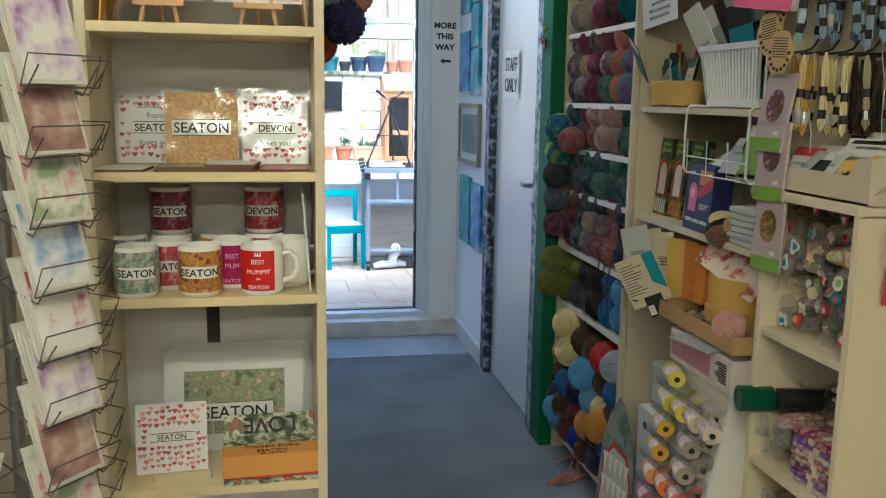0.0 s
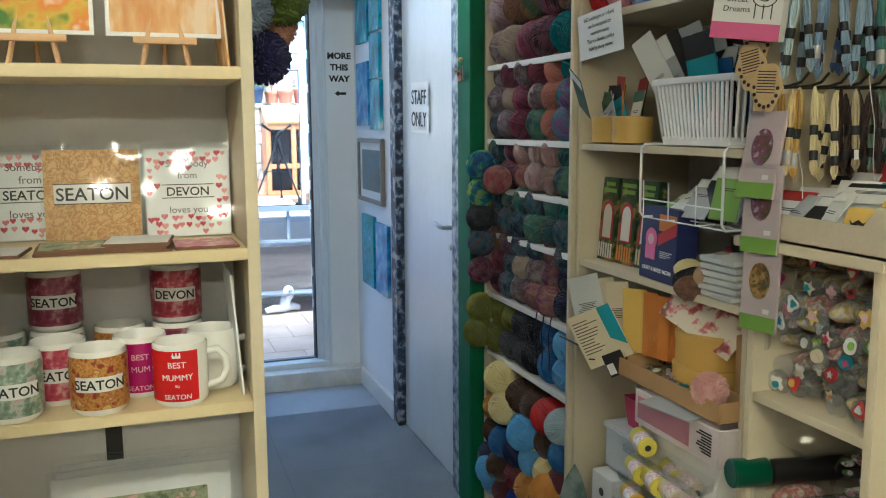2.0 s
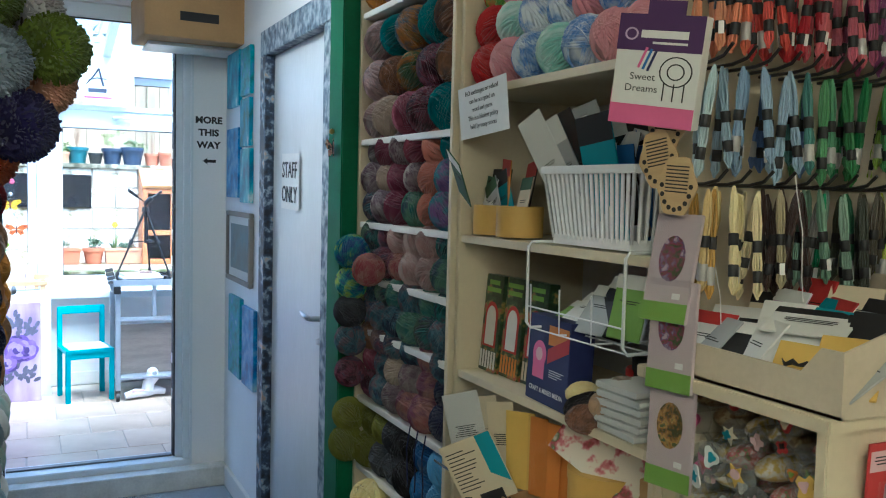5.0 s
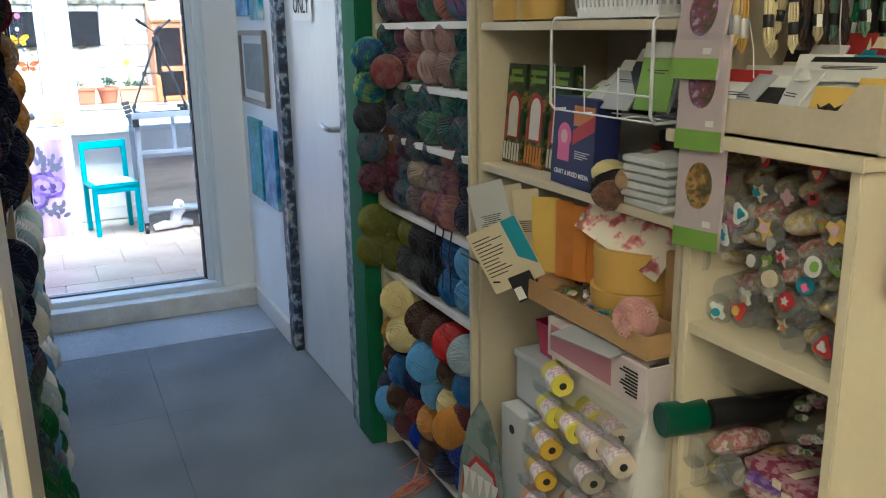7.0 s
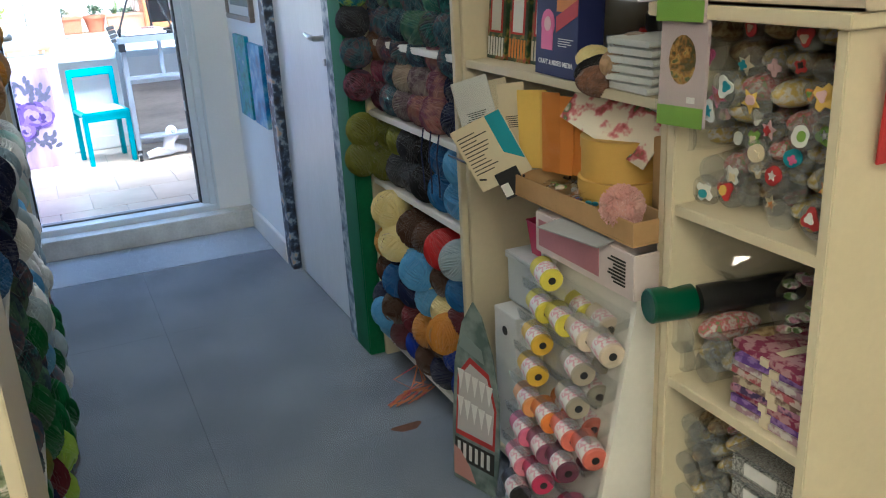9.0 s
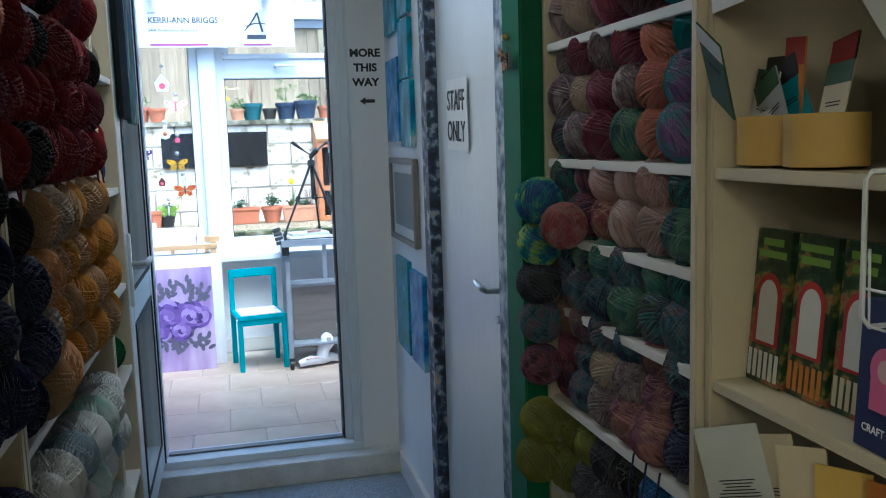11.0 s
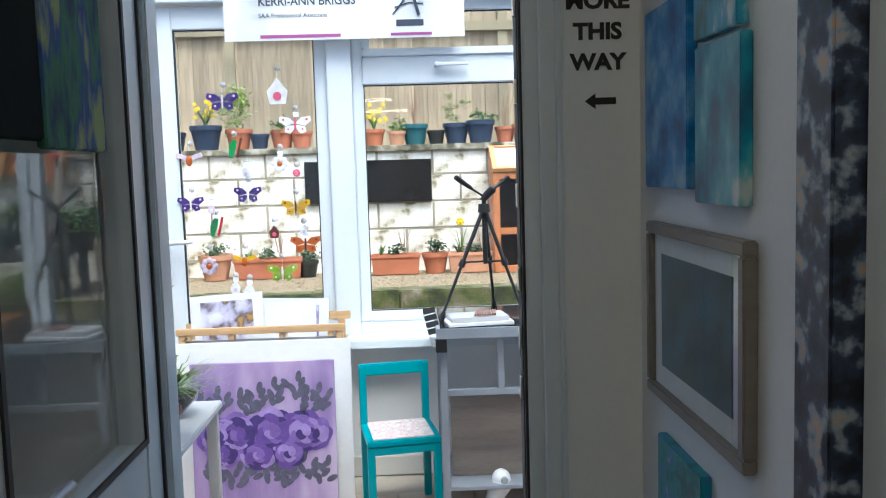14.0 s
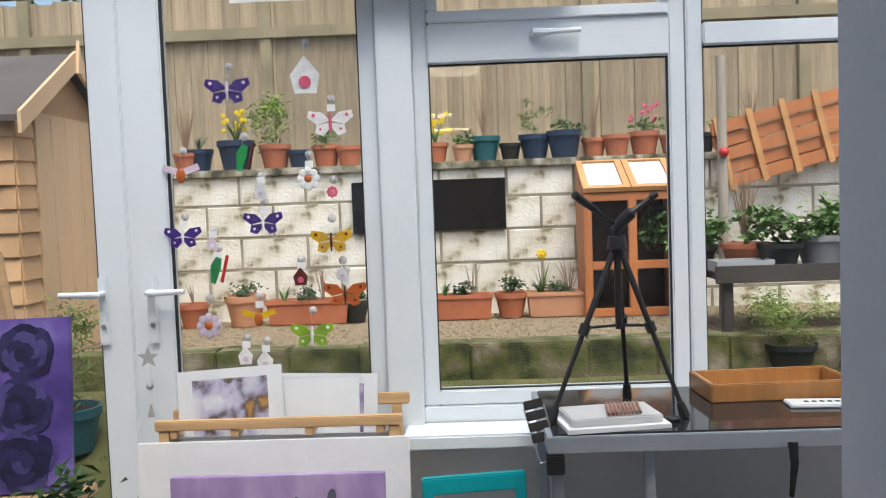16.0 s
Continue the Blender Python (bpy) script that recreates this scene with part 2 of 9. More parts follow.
grey_metal = M("grey_painted_steel", (0.32, 0.35, 0.39), 0.4, 0.3, var=0.08, relief=0.03)
black_plastic = M("black_plastic", (0.012, 0.012, 0.013), 0.42, var=0.15, relief=0.05)
white_plastic = M("white_plastic", (0.75, 0.76, 0.78), 0.35, var=0.05, relief=0.02)
ink = M("black_ink", (0.012, 0.012, 0.014), 0.6, var=0.05, relief=0)
paper = M("white_paper", (0.74, 0.75, 0.76), 0.8, var=0.05, scale=9, relief=0.08)
card = M("brown_card", (0.42, 0.26, 0.11), 0.8, var=0.10, scale=8, relief=0.12)
glass = M_glass("window_glass", (0.97, 0.985, 0.98), 0.02)
film = M_film("cellophane")
teal = M("teal_gloss_paint", (0.004, 0.30, 0.35), 0.35, var=0.08, relief=0.05)
pine = M("light_pine", (0.55, 0.36, 0.18), 0.5, var=0.2, scale=4, fine=40, stretch=(1, 1, 12), relief=0.12)

# ================= the setting =================
def carpet_material(name, c, patch):
    m, nt, b = mat_base(name, 0.98, 0, 0.1)
    big, fib = noise_node(nt, 2.6, 10), noise_node(nt, 330, 2)
    r1 = ramp(nt, big.outputs[0], [(0.36, c), (0.66, patch)])
    r2 = ramp(nt, fib.outputs[0], [(0.36, (0.38, 0.38, 0.39)), (0.56, (1.3, 1.3, 1.3)), (0.66, (2.8, 2.8, 2.8))])
    mx = nt.nodes.new("ShaderNodeMix")
    mx.data_type, mx.blend_type = "RGBA", "MULTIPLY"
    mx.inputs[0].default_value = 1.0
    nt.links.new(r1.outputs[0], mx.inputs[6])
    nt.links.new(r2.outputs[0], mx.inputs[7])
    nt.links.new(mx.outputs[2], b.inputs["Base Color"])
    bump(nt, b, fib.outputs[0], 0.4, 0.0015)
    return m


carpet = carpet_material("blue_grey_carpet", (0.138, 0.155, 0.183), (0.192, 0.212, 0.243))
carpet_light = carpet_material("paler_carpet", (0.26, 0.29, 0.33), (0.33, 0.36, 0.40))

floor = setting("floor", B((-3.2, 1.72, -3.2, 5.80, -0.12, -0.012)), carpet, "worn blue-grey carpet floor")
SEAM = 0.0005
xs = [-3.2, -2.0, -1.0, -0.3, 0.62, 1.72]
ys = [-3.2, -1.6, 0.0, 1.2, 2.35, 3.50, 4.55, 5.30]
for i in range(len(xs) - 1):
    for j in range(len(ys) - 1):
        part("carpet_sheet", B((xs[i] + SEAM, xs[i + 1] - SEAM, ys[j] + SEAM, ys[j + 1] - SEAM, -0.012, 0.0)), carpet, floor)
part("carpet_strip", B((-0.08, 1.24, 5.303, 5.70, -0.012, 0.001)), carpet_light, floor, "paler strip of carpet by the step")

stain_bm = bmesh.new()
ring_ = [stain_bm.verts.new((1.152 + 0.042 * (1 + 0.3 * math.sin(3 * a)) * math.cos(a), 3.49 + 0.026 * (1 + 0.3 * math.cos(2 * a)) * math.sin(a), 0.002)) for a in [2 * math.pi * i / 18 for i in range(18)]]
stain_bm.faces.new(ring_)
part("carpet_stain", stain_bm, M("brown_stain", (0.13, 0.055, 0.03), 0.9, var=0.3, scale=40), floor, "small brown stain")

# shop walls; the right-hand side steps in at the staff door
setting("wall_east_shop", B((1.72, 1.84, -3.2, 3.985, 0, 2.45)), wall_beige)
setting("wall_return", B((1.302, 1.84, 3.985, 4.114, 0, 2.45)), wall_paint)
bm = B((1.24, 1.36, 5.05, 5.80, 0, 2.45), (1.24, 1.36, 4.116, 5.05, 2.137, 2.45))
setting("wall_east_passage", bm, wall_paint)
setting("wall_behind_door", B((1.9, 2.0, 4.03, 5.8, 0, 2.45)), wall_paint)
bm = B((-0.20, 0.165, 5.80, 6.12, -0.1, 2.75), (1.072, 1.36, 5.80, 5.93, 0, 2.75), (1.032, 1.36, 5.93, 6.12, -0.1, 2.75), (0.165, 1.072, 5.80, 5.93, 2.33, 2.75), (0.165, 1.032, 5.93, 6.12, 2.33, 2.75), (0.165, 1.072, 5.80, 5.93, -0.1, 0.075))
setting("wall_north", bm, wall_paint, "white painted wall with a doorway")
setting("wall_west_passage", B((-0.20, -0.08, 2.66, 5.80, 0, 2.45)), wall_paint)
# unseen far walls, made dark brown to cut the light they bounce
shop_far = M("bounce_cut_brown", (0.30, 0.25, 0.19), 0.8, var=0.3, scale=3)
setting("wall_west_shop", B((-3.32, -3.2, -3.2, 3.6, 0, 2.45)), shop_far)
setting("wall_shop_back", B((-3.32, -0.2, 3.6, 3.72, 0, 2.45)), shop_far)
setting("wall_south", B((-3.32, 1.84, -3.32, -3.2, 0, 2.45)), wall_beige)
setting("ceiling", B((-3.32, 1.90, -3.32, 5.80, 2.45, 2.55)), M("ceiling_white", (0.72, 0.70, 0.66), 0.85, var=0.04))
setting("baseboard", B((1.222, 1.24, 5.05, 5.70, 0, 0.10)), shelf_white, "white painted skirting board", 0.003)
setting("step", B((-0.08, 1.24, 5.70, 5.80, 0, 0.095)), M("scuffed_white_step", (0.60, 0.60, 0.57), 0.6, var=0.25, scale=9), "scuffed white painted step", 0.004)

# staff door
dr = tagged(new("door_1", mesh_of("door_1", B((1.262, 1.302, 4.192, 4.957, 0.006, 2.03)), door_paint, 0.002)), "grey-white painted staff door, shut, with a steel lever handle", "", "", "structure")
part("door_jamb", B((1.225, 1.36, 4.116, 4.19, 0, 2.03)), marble_trim, dr, "sponge-painted blue-grey door frame", 0.003)
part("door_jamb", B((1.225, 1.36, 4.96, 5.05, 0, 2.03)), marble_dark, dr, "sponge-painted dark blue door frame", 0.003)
part("door_head", B((1.225, 1.36, 4.116, 5.05, 2.032, 2.135)), marble_trim, dr, "sponge-painted blue-grey door frame", 0.003)
hp = part("handle_plate", B((1.254, 1.262, 4.240, 4.282, 0.93, 1.11)), chrome, dr, "satin steel handle plate", 0.002)
bm = frustum(bmesh.new(), (1.262, 4.261, 1.045), (1.212, 4.261, 1.045), 0.012, 0.009, 12)
tube(bm, [(1.214, 4.261, 1.045), (1.207, 4.276, 1.047), (1.206, 4.308, 1.050), (1.208, 4.352, 1.057)], [0.009, 0.010, 0.009, 0.006], 10)
part("door_handle", bm, chrome, hp, "satin steel lever handle", 0, True)
bm = frustum(bmesh.new(), (1.256, 4.261, 0.965), (1.238, 4.261, 0.965), 0.013, 0.011, 14)
part("lock_turn", bm, chrome, hp, "", 0, True)
setting("trim", B((1.222, 1.30, 3.985, 4.114, 0, 2.44)), green_paint, "dark green gloss painted post", 0.004)

# garden door opening: frame, threshold and the open leaf
fr = tagged(new("door_frame_1", mesh_of("door_frame", B((1.004, 1.071, 5.835, 5.91, 0.125, 2.33), (0.17, 0.242, 5.835, 5.91, 0.125, 2.33), (0.242, 1.004, 5.835, 5.91, 2.262, 2.33)), pvc, 0.004)), "white plastic door frame round the garden-room doorway", "", "", "structure")
part("seal", B((0.998, 1.004, 5.845, 5.860, 0.13, 2.262), (0.242, 1.004, 5.845, 5.857, 2.256, 2.262)), gasket, fr)
part("rebate_seal", B((0.996, 1.004, 5.862, 5.912, 0.13, 2.256)), gasket, fr, "black rubber door seal")
for z in (0.42, 0.60, 0.98, 1.09, 1.22, 1.40, 1.62, 1.80, 2.05):
    part("lock_keep", B((0.991, 0.9958, 5.867, 5.887, z, z + 0.05)), chrome, fr, "steel lock keep", 0.001)
part("frame_lip", B((1.066, 1.077, 5.776, 5.7995, 0.1, 2.33)), pvc, fr, "", 0.003)
part("frame_step", B((1.036, 1.0705, 5.80, 5.8345, 0.125, 2.33)), pvc, fr, "", 0.003)
part("threshold", B((0.17, 1.071, 5.79, 5.95, 0.076, 0.1245)), pvc, fr, "", 0.004)
part("threshold_bar", B((0.244, 0.996, 5.87, 5.912, 0.1248, 0.133)), M("dull_aluminium", (0.2, 0.2, 0.2), 0.4, 0.8), fr, "dull metal threshold bar", 0.002)

leaf = tagged(new("door_2", mesh_of("door_2", B((0.176, 0.236, 5.02, 5.125, 0.13, 2.25), (0.176, 0.236, 5.695, 5.79, 0.13, 2.25), (0.176, 0.236, 5.125, 5.695, 2.15, 2.25), (0.176, 0.236, 5.125, 5.695, 0.13, 0.24), (0.176, 0.236, 5.125, 5.695, 0.86, 0.97)), pvc, 0.006)), "white plastic half-glazed door standing open", "", "", "structure")
for z0, z1 in ((0.24, 0.86), (0.97, 2.15)):
    g = part("pane", B((0.203, 0.209, 5.125, 5.695, z0, z1)), glass, leaf)
    g.visible_shadow = False
    part("bead", B((0.236, 0.241, 5.125, 5.137, z0, z1), (0.236, 0.241, 5.683, 5.695, z0, z1), (0.236, 0.241, 5.137, 5.683, z0, z0 + 0.012), (0.236, 0.241, 5.137, 5.683, z1 - 0.012, z1)), gasket, leaf, "black glazing bead")
part("seal", B((0.236, 0.242, 5.782, 5.79, 0.13, 2.25)), gasket, leaf)
for z in (0.45, 1.0, 1.10, 1.75):
    part("lock_plate", B((0.194, 0.218, 5.016, 5.021, z, z + 0.055)), chrome, leaf, "steel lock plate in the door's edge", 0.001)
part("lock_strip", B((0.198, 0.214, 5.0175, 5.0205, 0.2, 2.2)), M("dull_strip", (0.35, 0.35, 0.34), 0.45, 0.7), leaf)
hp = part("handle_plate", B((0.236, 0.247, 5.055, 5.085, 0.93, 1.17)), pvc, leaf, "", 0.003)
bm = tube(bmesh.new(), [(0.247, 5.07, 1.07), (0.287, 5.07, 1.07), (0.294, 5.085, 1.07), (0.294, 5.185, 1.072)], [0.010, 0.010, 0.011, 0.009], 10)
part("door_handle", bm, M("grey_handle", (0.45, 0.46, 0.47), 0.35, 0.4), hp, "grey lever handle", 0, True)

# ---- garden room ----
CF = 0.065
tile_mat = M_ramp("stone_effect_tile", [(0.3, (0.36, 0.26, 0.18)), (0.5, (0.46, 0.35, 0.26)), (0.7, (0.54, 0.44, 0.35))], 4, 6, 0.3, 0.06)
grout = M("pale_grout", (0.42, 0.37, 0.31), 0.8)
cfl = setting("floor_garden_room", B((-1.9, 2.9, 5.93, 8.0, -0.1, CF - 0.006)), grout, "beige stone-effect tile floor")
setting("wall_garden_room_west", B((-2.0, -1.9, 5.93, 8.1, -0.1, 2.3)), wall_paint)
setting("wall_garden_room_east", B((2.9, 3.0, 5.93, 8.1, -0.1, 2.3)), wall_paint)
setting("wall_garden_room_south", B((-2.0, -0.2, 6.0, 6.12, -0.1, 2.75), (1.36, 3.0, 6.0, 6.12, -0.1, 2.75)), wall_paint)
setting("wall_garden_room_low", B((0.42, 2.9, 7.99, 8.12, -0.1, 0.70), (-2.0, -1.25, 7.99, 8.12, -0.1, 0.70)), wall_paint, "white dwarf wall below the windows")
setting("window_sill_1", B((0.455, 2.9, 7.83, 7.99, 0.695, 0.74)), pvc, "white window sill board", 0.006)
setting("baseboard_garden_room", B((0.43, 2.9, 7.975, 7.99, CF, CF + 0.09)), shelf_white, "", 0.003)
setting("post", B((0.405, 0.515, 7.96, 8.08, 0.70, 2.3), (0.405, 0.42, 7.985, 8.08, 0.0, 0.70)), pvc, "white corner post between door and windows", 0.006)


def window(name, x0, x1, z0, z1, y=8.0, fw=0.05, bar=None, label="white plastic window"):
    """A framed light: outer frame, optional transom bar, panes."""
    bx = [(x0, x0 + fw, y, y + 0.06, z0, z1), (x1 - fw, x1, y, y + 0.06, z0, z1), (x0 + fw, x1 - fw, y, y + 0.06, z0, z0 + fw), (x0 + fw, x1 - fw, y, y + 0.06, z1 - fw, z1)]
    if bar:
        bx.append((x0 + fw, x1 - fw, y - 0.012, y + 0.06, bar[0], bar[1]))
    w = tagged(new(name, mesh_of(name, B(*bx), pvc, 0.005)), label, "", "", "structure")
    spans = [(z0 + fw, bar[0]), (bar[1], z1 - fw)] if bar else [(z0 + fw, z1 - fw)]
    for a, b in spans:
        p = part("pane", B((x0 + fw, x1 - fw, y + 0.025, y + 0.031, a, b)), glass, w)
        p.visible_shadow = False
        part("seal", B((x0 + fw, x0 + fw + 0.004, y + 0.01, y + 0.025, a, b), (x1 - fw - 0.004, x1 - fw, y + 0.01, y + 0.025, a, b), (x0 + fw + 0.004, x1 - fw - 0.004, y + 0.01, y + 0.025, b - 0.004, b), (x0 + fw + 0.004, x1 - fw - 0.004, y + 0.01, y + 0.025, a, a + 0.004)), gasket, w)
    return w


w1 = window("window_1", 0.515, 1.365, 0.79, 2.25, bar=(1.875, 2.0), label="white plastic window with a top-hung vent")
bm = tube(bmesh.new(), [(0.90, 7.985, 1.955), (0.90, 7.962, 1.955), (0.93, 7.957, 1.955), (1.04, 7.96, 1.957)], [0.014, 0.014, 0.010, 0.007], 8)
part("latch", bm, pvc, w1, "white window latch", 0, True)
part("sash", B((0.565, 1.315, 7.978, 7.99, 2.0, 2.035), (0.565, 0.60, 7.978, 7.99, 2.035, 2.25), (1.28, 1.315, 7.978, 7.99, 2.035, 2.25)), pvc, w1, "", 0.004)
w2 = window("window_2", 1.37, 2.12, 0.79, 2.25, bar=(1.90, 1.97), label="white plastic window with a top light")
window("window_3", 2.125, 2.9, 0.79, 2.25, bar=(1.90, 1.97))
window("window_4", -1.9, -1.25, 0.70, 2.25)
setting("window_base", B((0.515, 2.9, 7.995, 8.07, 0.735, 0.79)), pvc, "", 0.004)

# french doors
for nm, x0, x1, hx in (("door_3", -0.40, 0.402, -0.345), ("door_4", -1.245, -0.415, -0.505)):
    sl = 0.12 if nm == "door_3" else 0.105
    gx0, gx1 = (x0 + sl, x1 - 0.055) if nm == "door_3" else (x0 + 0.10, x1 - sl)
    y = 8.0
    d = tagged(new(nm, mesh_of(nm, B((x0, gx0, y, y + 0.06, 0.09, 2.24), (gx1, x1, y, y + 0.06, 0.09, 2.24), (gx0, gx1, y, y + 0.06, 2.14, 2.24), (gx0, gx1, y, y + 0.06, 0.09, 0.22)), pvc, 0.005)), "white plastic glazed french door leaf, shut", "", "", "structure")
    p = part("pane", B((gx0, gx1, y + 0.025, y + 0.031, 0.22, 2.14)), glass, d)
    p.visible_shadow = False
    part("seal", B((gx0, gx0 + 0.005, y + 0.008, y + 0.025, 0.22, 2.14), (gx1 - 0.005, gx1, y + 0.008, y + 0.025, 0.22, 2.14), (gx0 + 0.005, gx1 - 0.005, y + 0.008, y + 0.025, 2.135, 2.14)), gasket, d)
    hp = part("handle_plate", B((hx - 0.016, hx + 0.016, y - 0.012, y, 1.02, 1.245)), pvc, d, "white handle plate", 0.005)
    s = 1 if nm == "door_3" else -1
    bm = tube(bmesh.new(), [(hx, y - 0.012, 1.19), (hx, y - 0.05, 1.19), (hx + s * 0.015, y - 0.056, 1.19), (hx + s * 0.12, y - 0.056, 1.193)], [0.011, 0.010, 0.011, 0.009], 10)
    part("door_handle", bm, pvc, hp, "white lever handle", 0, True)
    part("cylinder", frustum(bmesh.new(), (hx, y - 0.018, 1.085), (hx, y, 1.085), 0.008, None, 10), chrome, hp)
setting("door_frame_2", B((-0.415, -0.40, 8.01, 8.06, 0.09, 2.24), (-1.25, 0.405, 7.985, 8.08, 0.0, 0.09), (-1.25, -1.245, 7.985, 8.08, 0.09, 2.24)), pvc)
setting("beam", B((-2.0, 3.0, 7.955, 8.10, 2.25, 2.36)), pvc, "white eaves beam over windows and doors", 0.005)

# glazed lean-to roof
roof_sheet = M_glass("tinted_roof_sheet", (0.93, 0.95, 0.96), 0.04)
rf = setting("roof", B((-2.0, 3.0, 5.80, 5.93, 2.75, 2.85)), pvc, "white-barred glazed lean-to roof")
for i in range(8):
    x = -1.95 + i * 0.7
    a = math.atan2(0.42, 2.1)
    mm = Matrix.Translation((x, 5.93, 2.80)) @ Matrix.Rotation(-a, 4, "X")
    part("glazing_bar", box(bmesh.new(), -0.025, 0.025, 0, 2.2, -0.03, 0.03, mm), pvc, rf)
    if i < 7:
        p = part("roof_pane", box(bmesh.new(), 0.025, 0.675, 0, 2.2, -0.004, 0.004, mm), roof_sheet, rf)
        p.visible_shadow = False

# ================= shop lamps =================
lamp_glow = bpy.data.materials.new("lit_diffuser")
lamp_glow.use_nodes = True
eb = lamp_glow.node_tree.nodes["Principled BSDF"]
eb.inputs["Emission Color"].default_value, eb.inputs["Emission Strength"].default_value = (1.0, 0.77, 0.46, 1), 10.5
for lx, ly in ((-0.05, 0.75), (0.15, -1.4), (-1.9, 0.9), (-1.9, -1.4)):
    L = thing("ceiling_light", "white tube-light fitting on the ceiling, lit", "ceiling light", (lx, ly, 2.40), group="shop ceiling lights")
    part("housing", B((-0.62, 0.62, -0.07, 0.07, 0.02, 0.05)), white_plastic, L, "", 0.004)
    part("diffuser", B((-0.60, 0.60, -0.05, 0.05, -0.01, 0.02)), lamp_glow, L, "glowing diffuser", 0.004)

# invented fill light, never in view, that brightens the dim passage
dim_glow = lamp_glow.copy()
dim_glow.name = "passage_fill_glow"
dim_glow.node_tree.nodes["Principled BSDF"].inputs["Emission Strength"].default_value = 4.3
dim_glow.node_tree.nodes["Principled BSDF"].inputs["Emission Color"].default_value = (1.0, 0.87, 0.70, 1)
L = thing("ceiling_light", "added round fill light on the passage ceiling, out of view", "ceiling light", (0.62, 4.25, 2.40))
part("housing", frustum(bmesh.new(), (0, 0, 0.02), (0, 0, 0.05), 0.20, None, 32), white_plastic, L)
part("diffuser", frustum(bmesh.new(), (0, 0, -0.02), (0, 0, 0.02), 0.17, 0.19, 32), dim_glow, L, "glowing disc of the added fill light")

# ================= shelving =================
def carcass(name, label, x0, x1, y0, y1, z1, shelves, front="w", th=0.018, bm_mat=cream, edge=cream_edge, shelf_mat=None, group="", back=True):
    """An open shelving unit; front 'w' opens to -x, 'e' to +x, 's' to -y."""
    U = thing(name, label, "shelving unit", ((x0 + x1) / 2, (y0 + y1) / 2, 0), group=group)
    sm = shelf_mat or bm_mat
    if front in "we":
        part("side_panel", B((x0, x1, y0, y0 + th, 0, z1)), bm_mat, U, "", 0.002, world=True)
        part("side_panel", B((x0, x1, y1 - th, y1, 0, z1)), bm_mat, U, "", 0.002, world=True)
        if back:
            bx = (x1 - 0.008, x1) if front == "w" else (x0, x0 + 0.008)
            part("back_panel", B((*bx, y0 + th, y1 - th, 0.05, z1)), back_paper, U, "", world=True)
        for z in shelves:
            fx = (x0 + 0.004, x1 - 0.009) if front == "w" else (x0 + 0.009, x1 - 0.004)
            part("shelf", B((*fx, y0 + th, y1 - th, z - th, z)), sm, U, "", 0.0015, world=True)
    else:
        part("side_panel", B((x0, x0 + th, y0, y1, 0, z1)), bm_mat, U, "", 0.002, world=True)
        part("side_panel", B((x1 - th, x1, y0, y1, 0, z1)), bm_mat, U, "", 0.002, world=True)
        part("back_panel", B((x0 + th, x1 - th, y1 - 0.008, y1, 0.05, z1)), back_paper, U, "", world=True)
        for z in shelves:
            part("shelf", B((x0 + th, x1 - th, y0 + 0.003, y1 - 0.009, z - th, z)), sm, U, "", 0.0015, world=True)
    return U


YU = [2.03, 1.645, 1.392, 1.225, 1.065, 0.845, 0.628, 0.085]
carcass("yarn_shelving", "white shelving unit packed with balls of yarn", 1.275, 1.60, 3.315, 3.983, 2.40, YU + [2.38], shelf_mat=shelf_white)
U2 = [2.10, 1.735, 1.388, 1.058]
carcass("craft_shelving", "cream shelving unit full of craft supplies", 1.288, 1.66, 2.547, 3.31, 2.40, U2 + [0.07, 2.38])
U3 = [0.908, 0.602, 0.33, 0.06]
unit3 = carcass("low_shelving", "low cream shelving unit with tubes of charms", 1.250, 1.66, 2.178, 2.500, 1.198, U3)
part("top_board", B((1.240, 1.66, 2.168, 2.545, 1.1985, 1.2185)), cream, unit3, "", 0.002, world=True)

GX0, GX1, GY0, GY1 = -0.152, 0.278, 2.395, 2.64
GS = [1.80, 1.527, 1.262, 1.027, 0.648, 0.30, 0.06]
carcass("gift_shelving", "narrow cream shelving unit of seaside gifts", GX0, GX1, GY0, GY1, 2.0, GS, "s", shelf_mat=cream_edge)

LS = {(2.66, 3.50): [1.98, 1.72, 1.47, 1.04, 0.75, 0.42, 0.08], (3.505, 4.50): [1.98, 1.70, 1.38, 0.98, 0.66, 0.36, 0.08], (4.505, 4.885): [1.95, 1.65, 1.33, 1.04, 0.785, 0.45, 0.08]}
for (a, b), zs in LS.items():
    carcass("wool_shelving", "pale wooden shelving unit packed with balls of wool", -0.055, 0.252, a, b, 2.3, zs + [2.28], "e", shelf_mat=shelf_white, group="wool shelving along the passage")

# ================= garden =================
lawn = M_ramp("mossy_ground", [(0.3, (0.09, 0.065, 0.035)), (0.5, (0.10, 0.10, 0.03)), (0.68, (0.16, 0.14, 0.05))], 3, 7, 0.95, 0.6, dist=0.01)


def ground_z(x, y):
    t = min(1.0, max(0.0, (y - 8.2) / 1.15))
    z = -0.02 + 0.53 * t * t * (3 - 2 * t) + (0.05 * min(1, max(0, (y - 9.3) / 1.0)))
    return z + 0.015 * noise.noise(Vector((x * 2.2, y * 2.2, 0)))


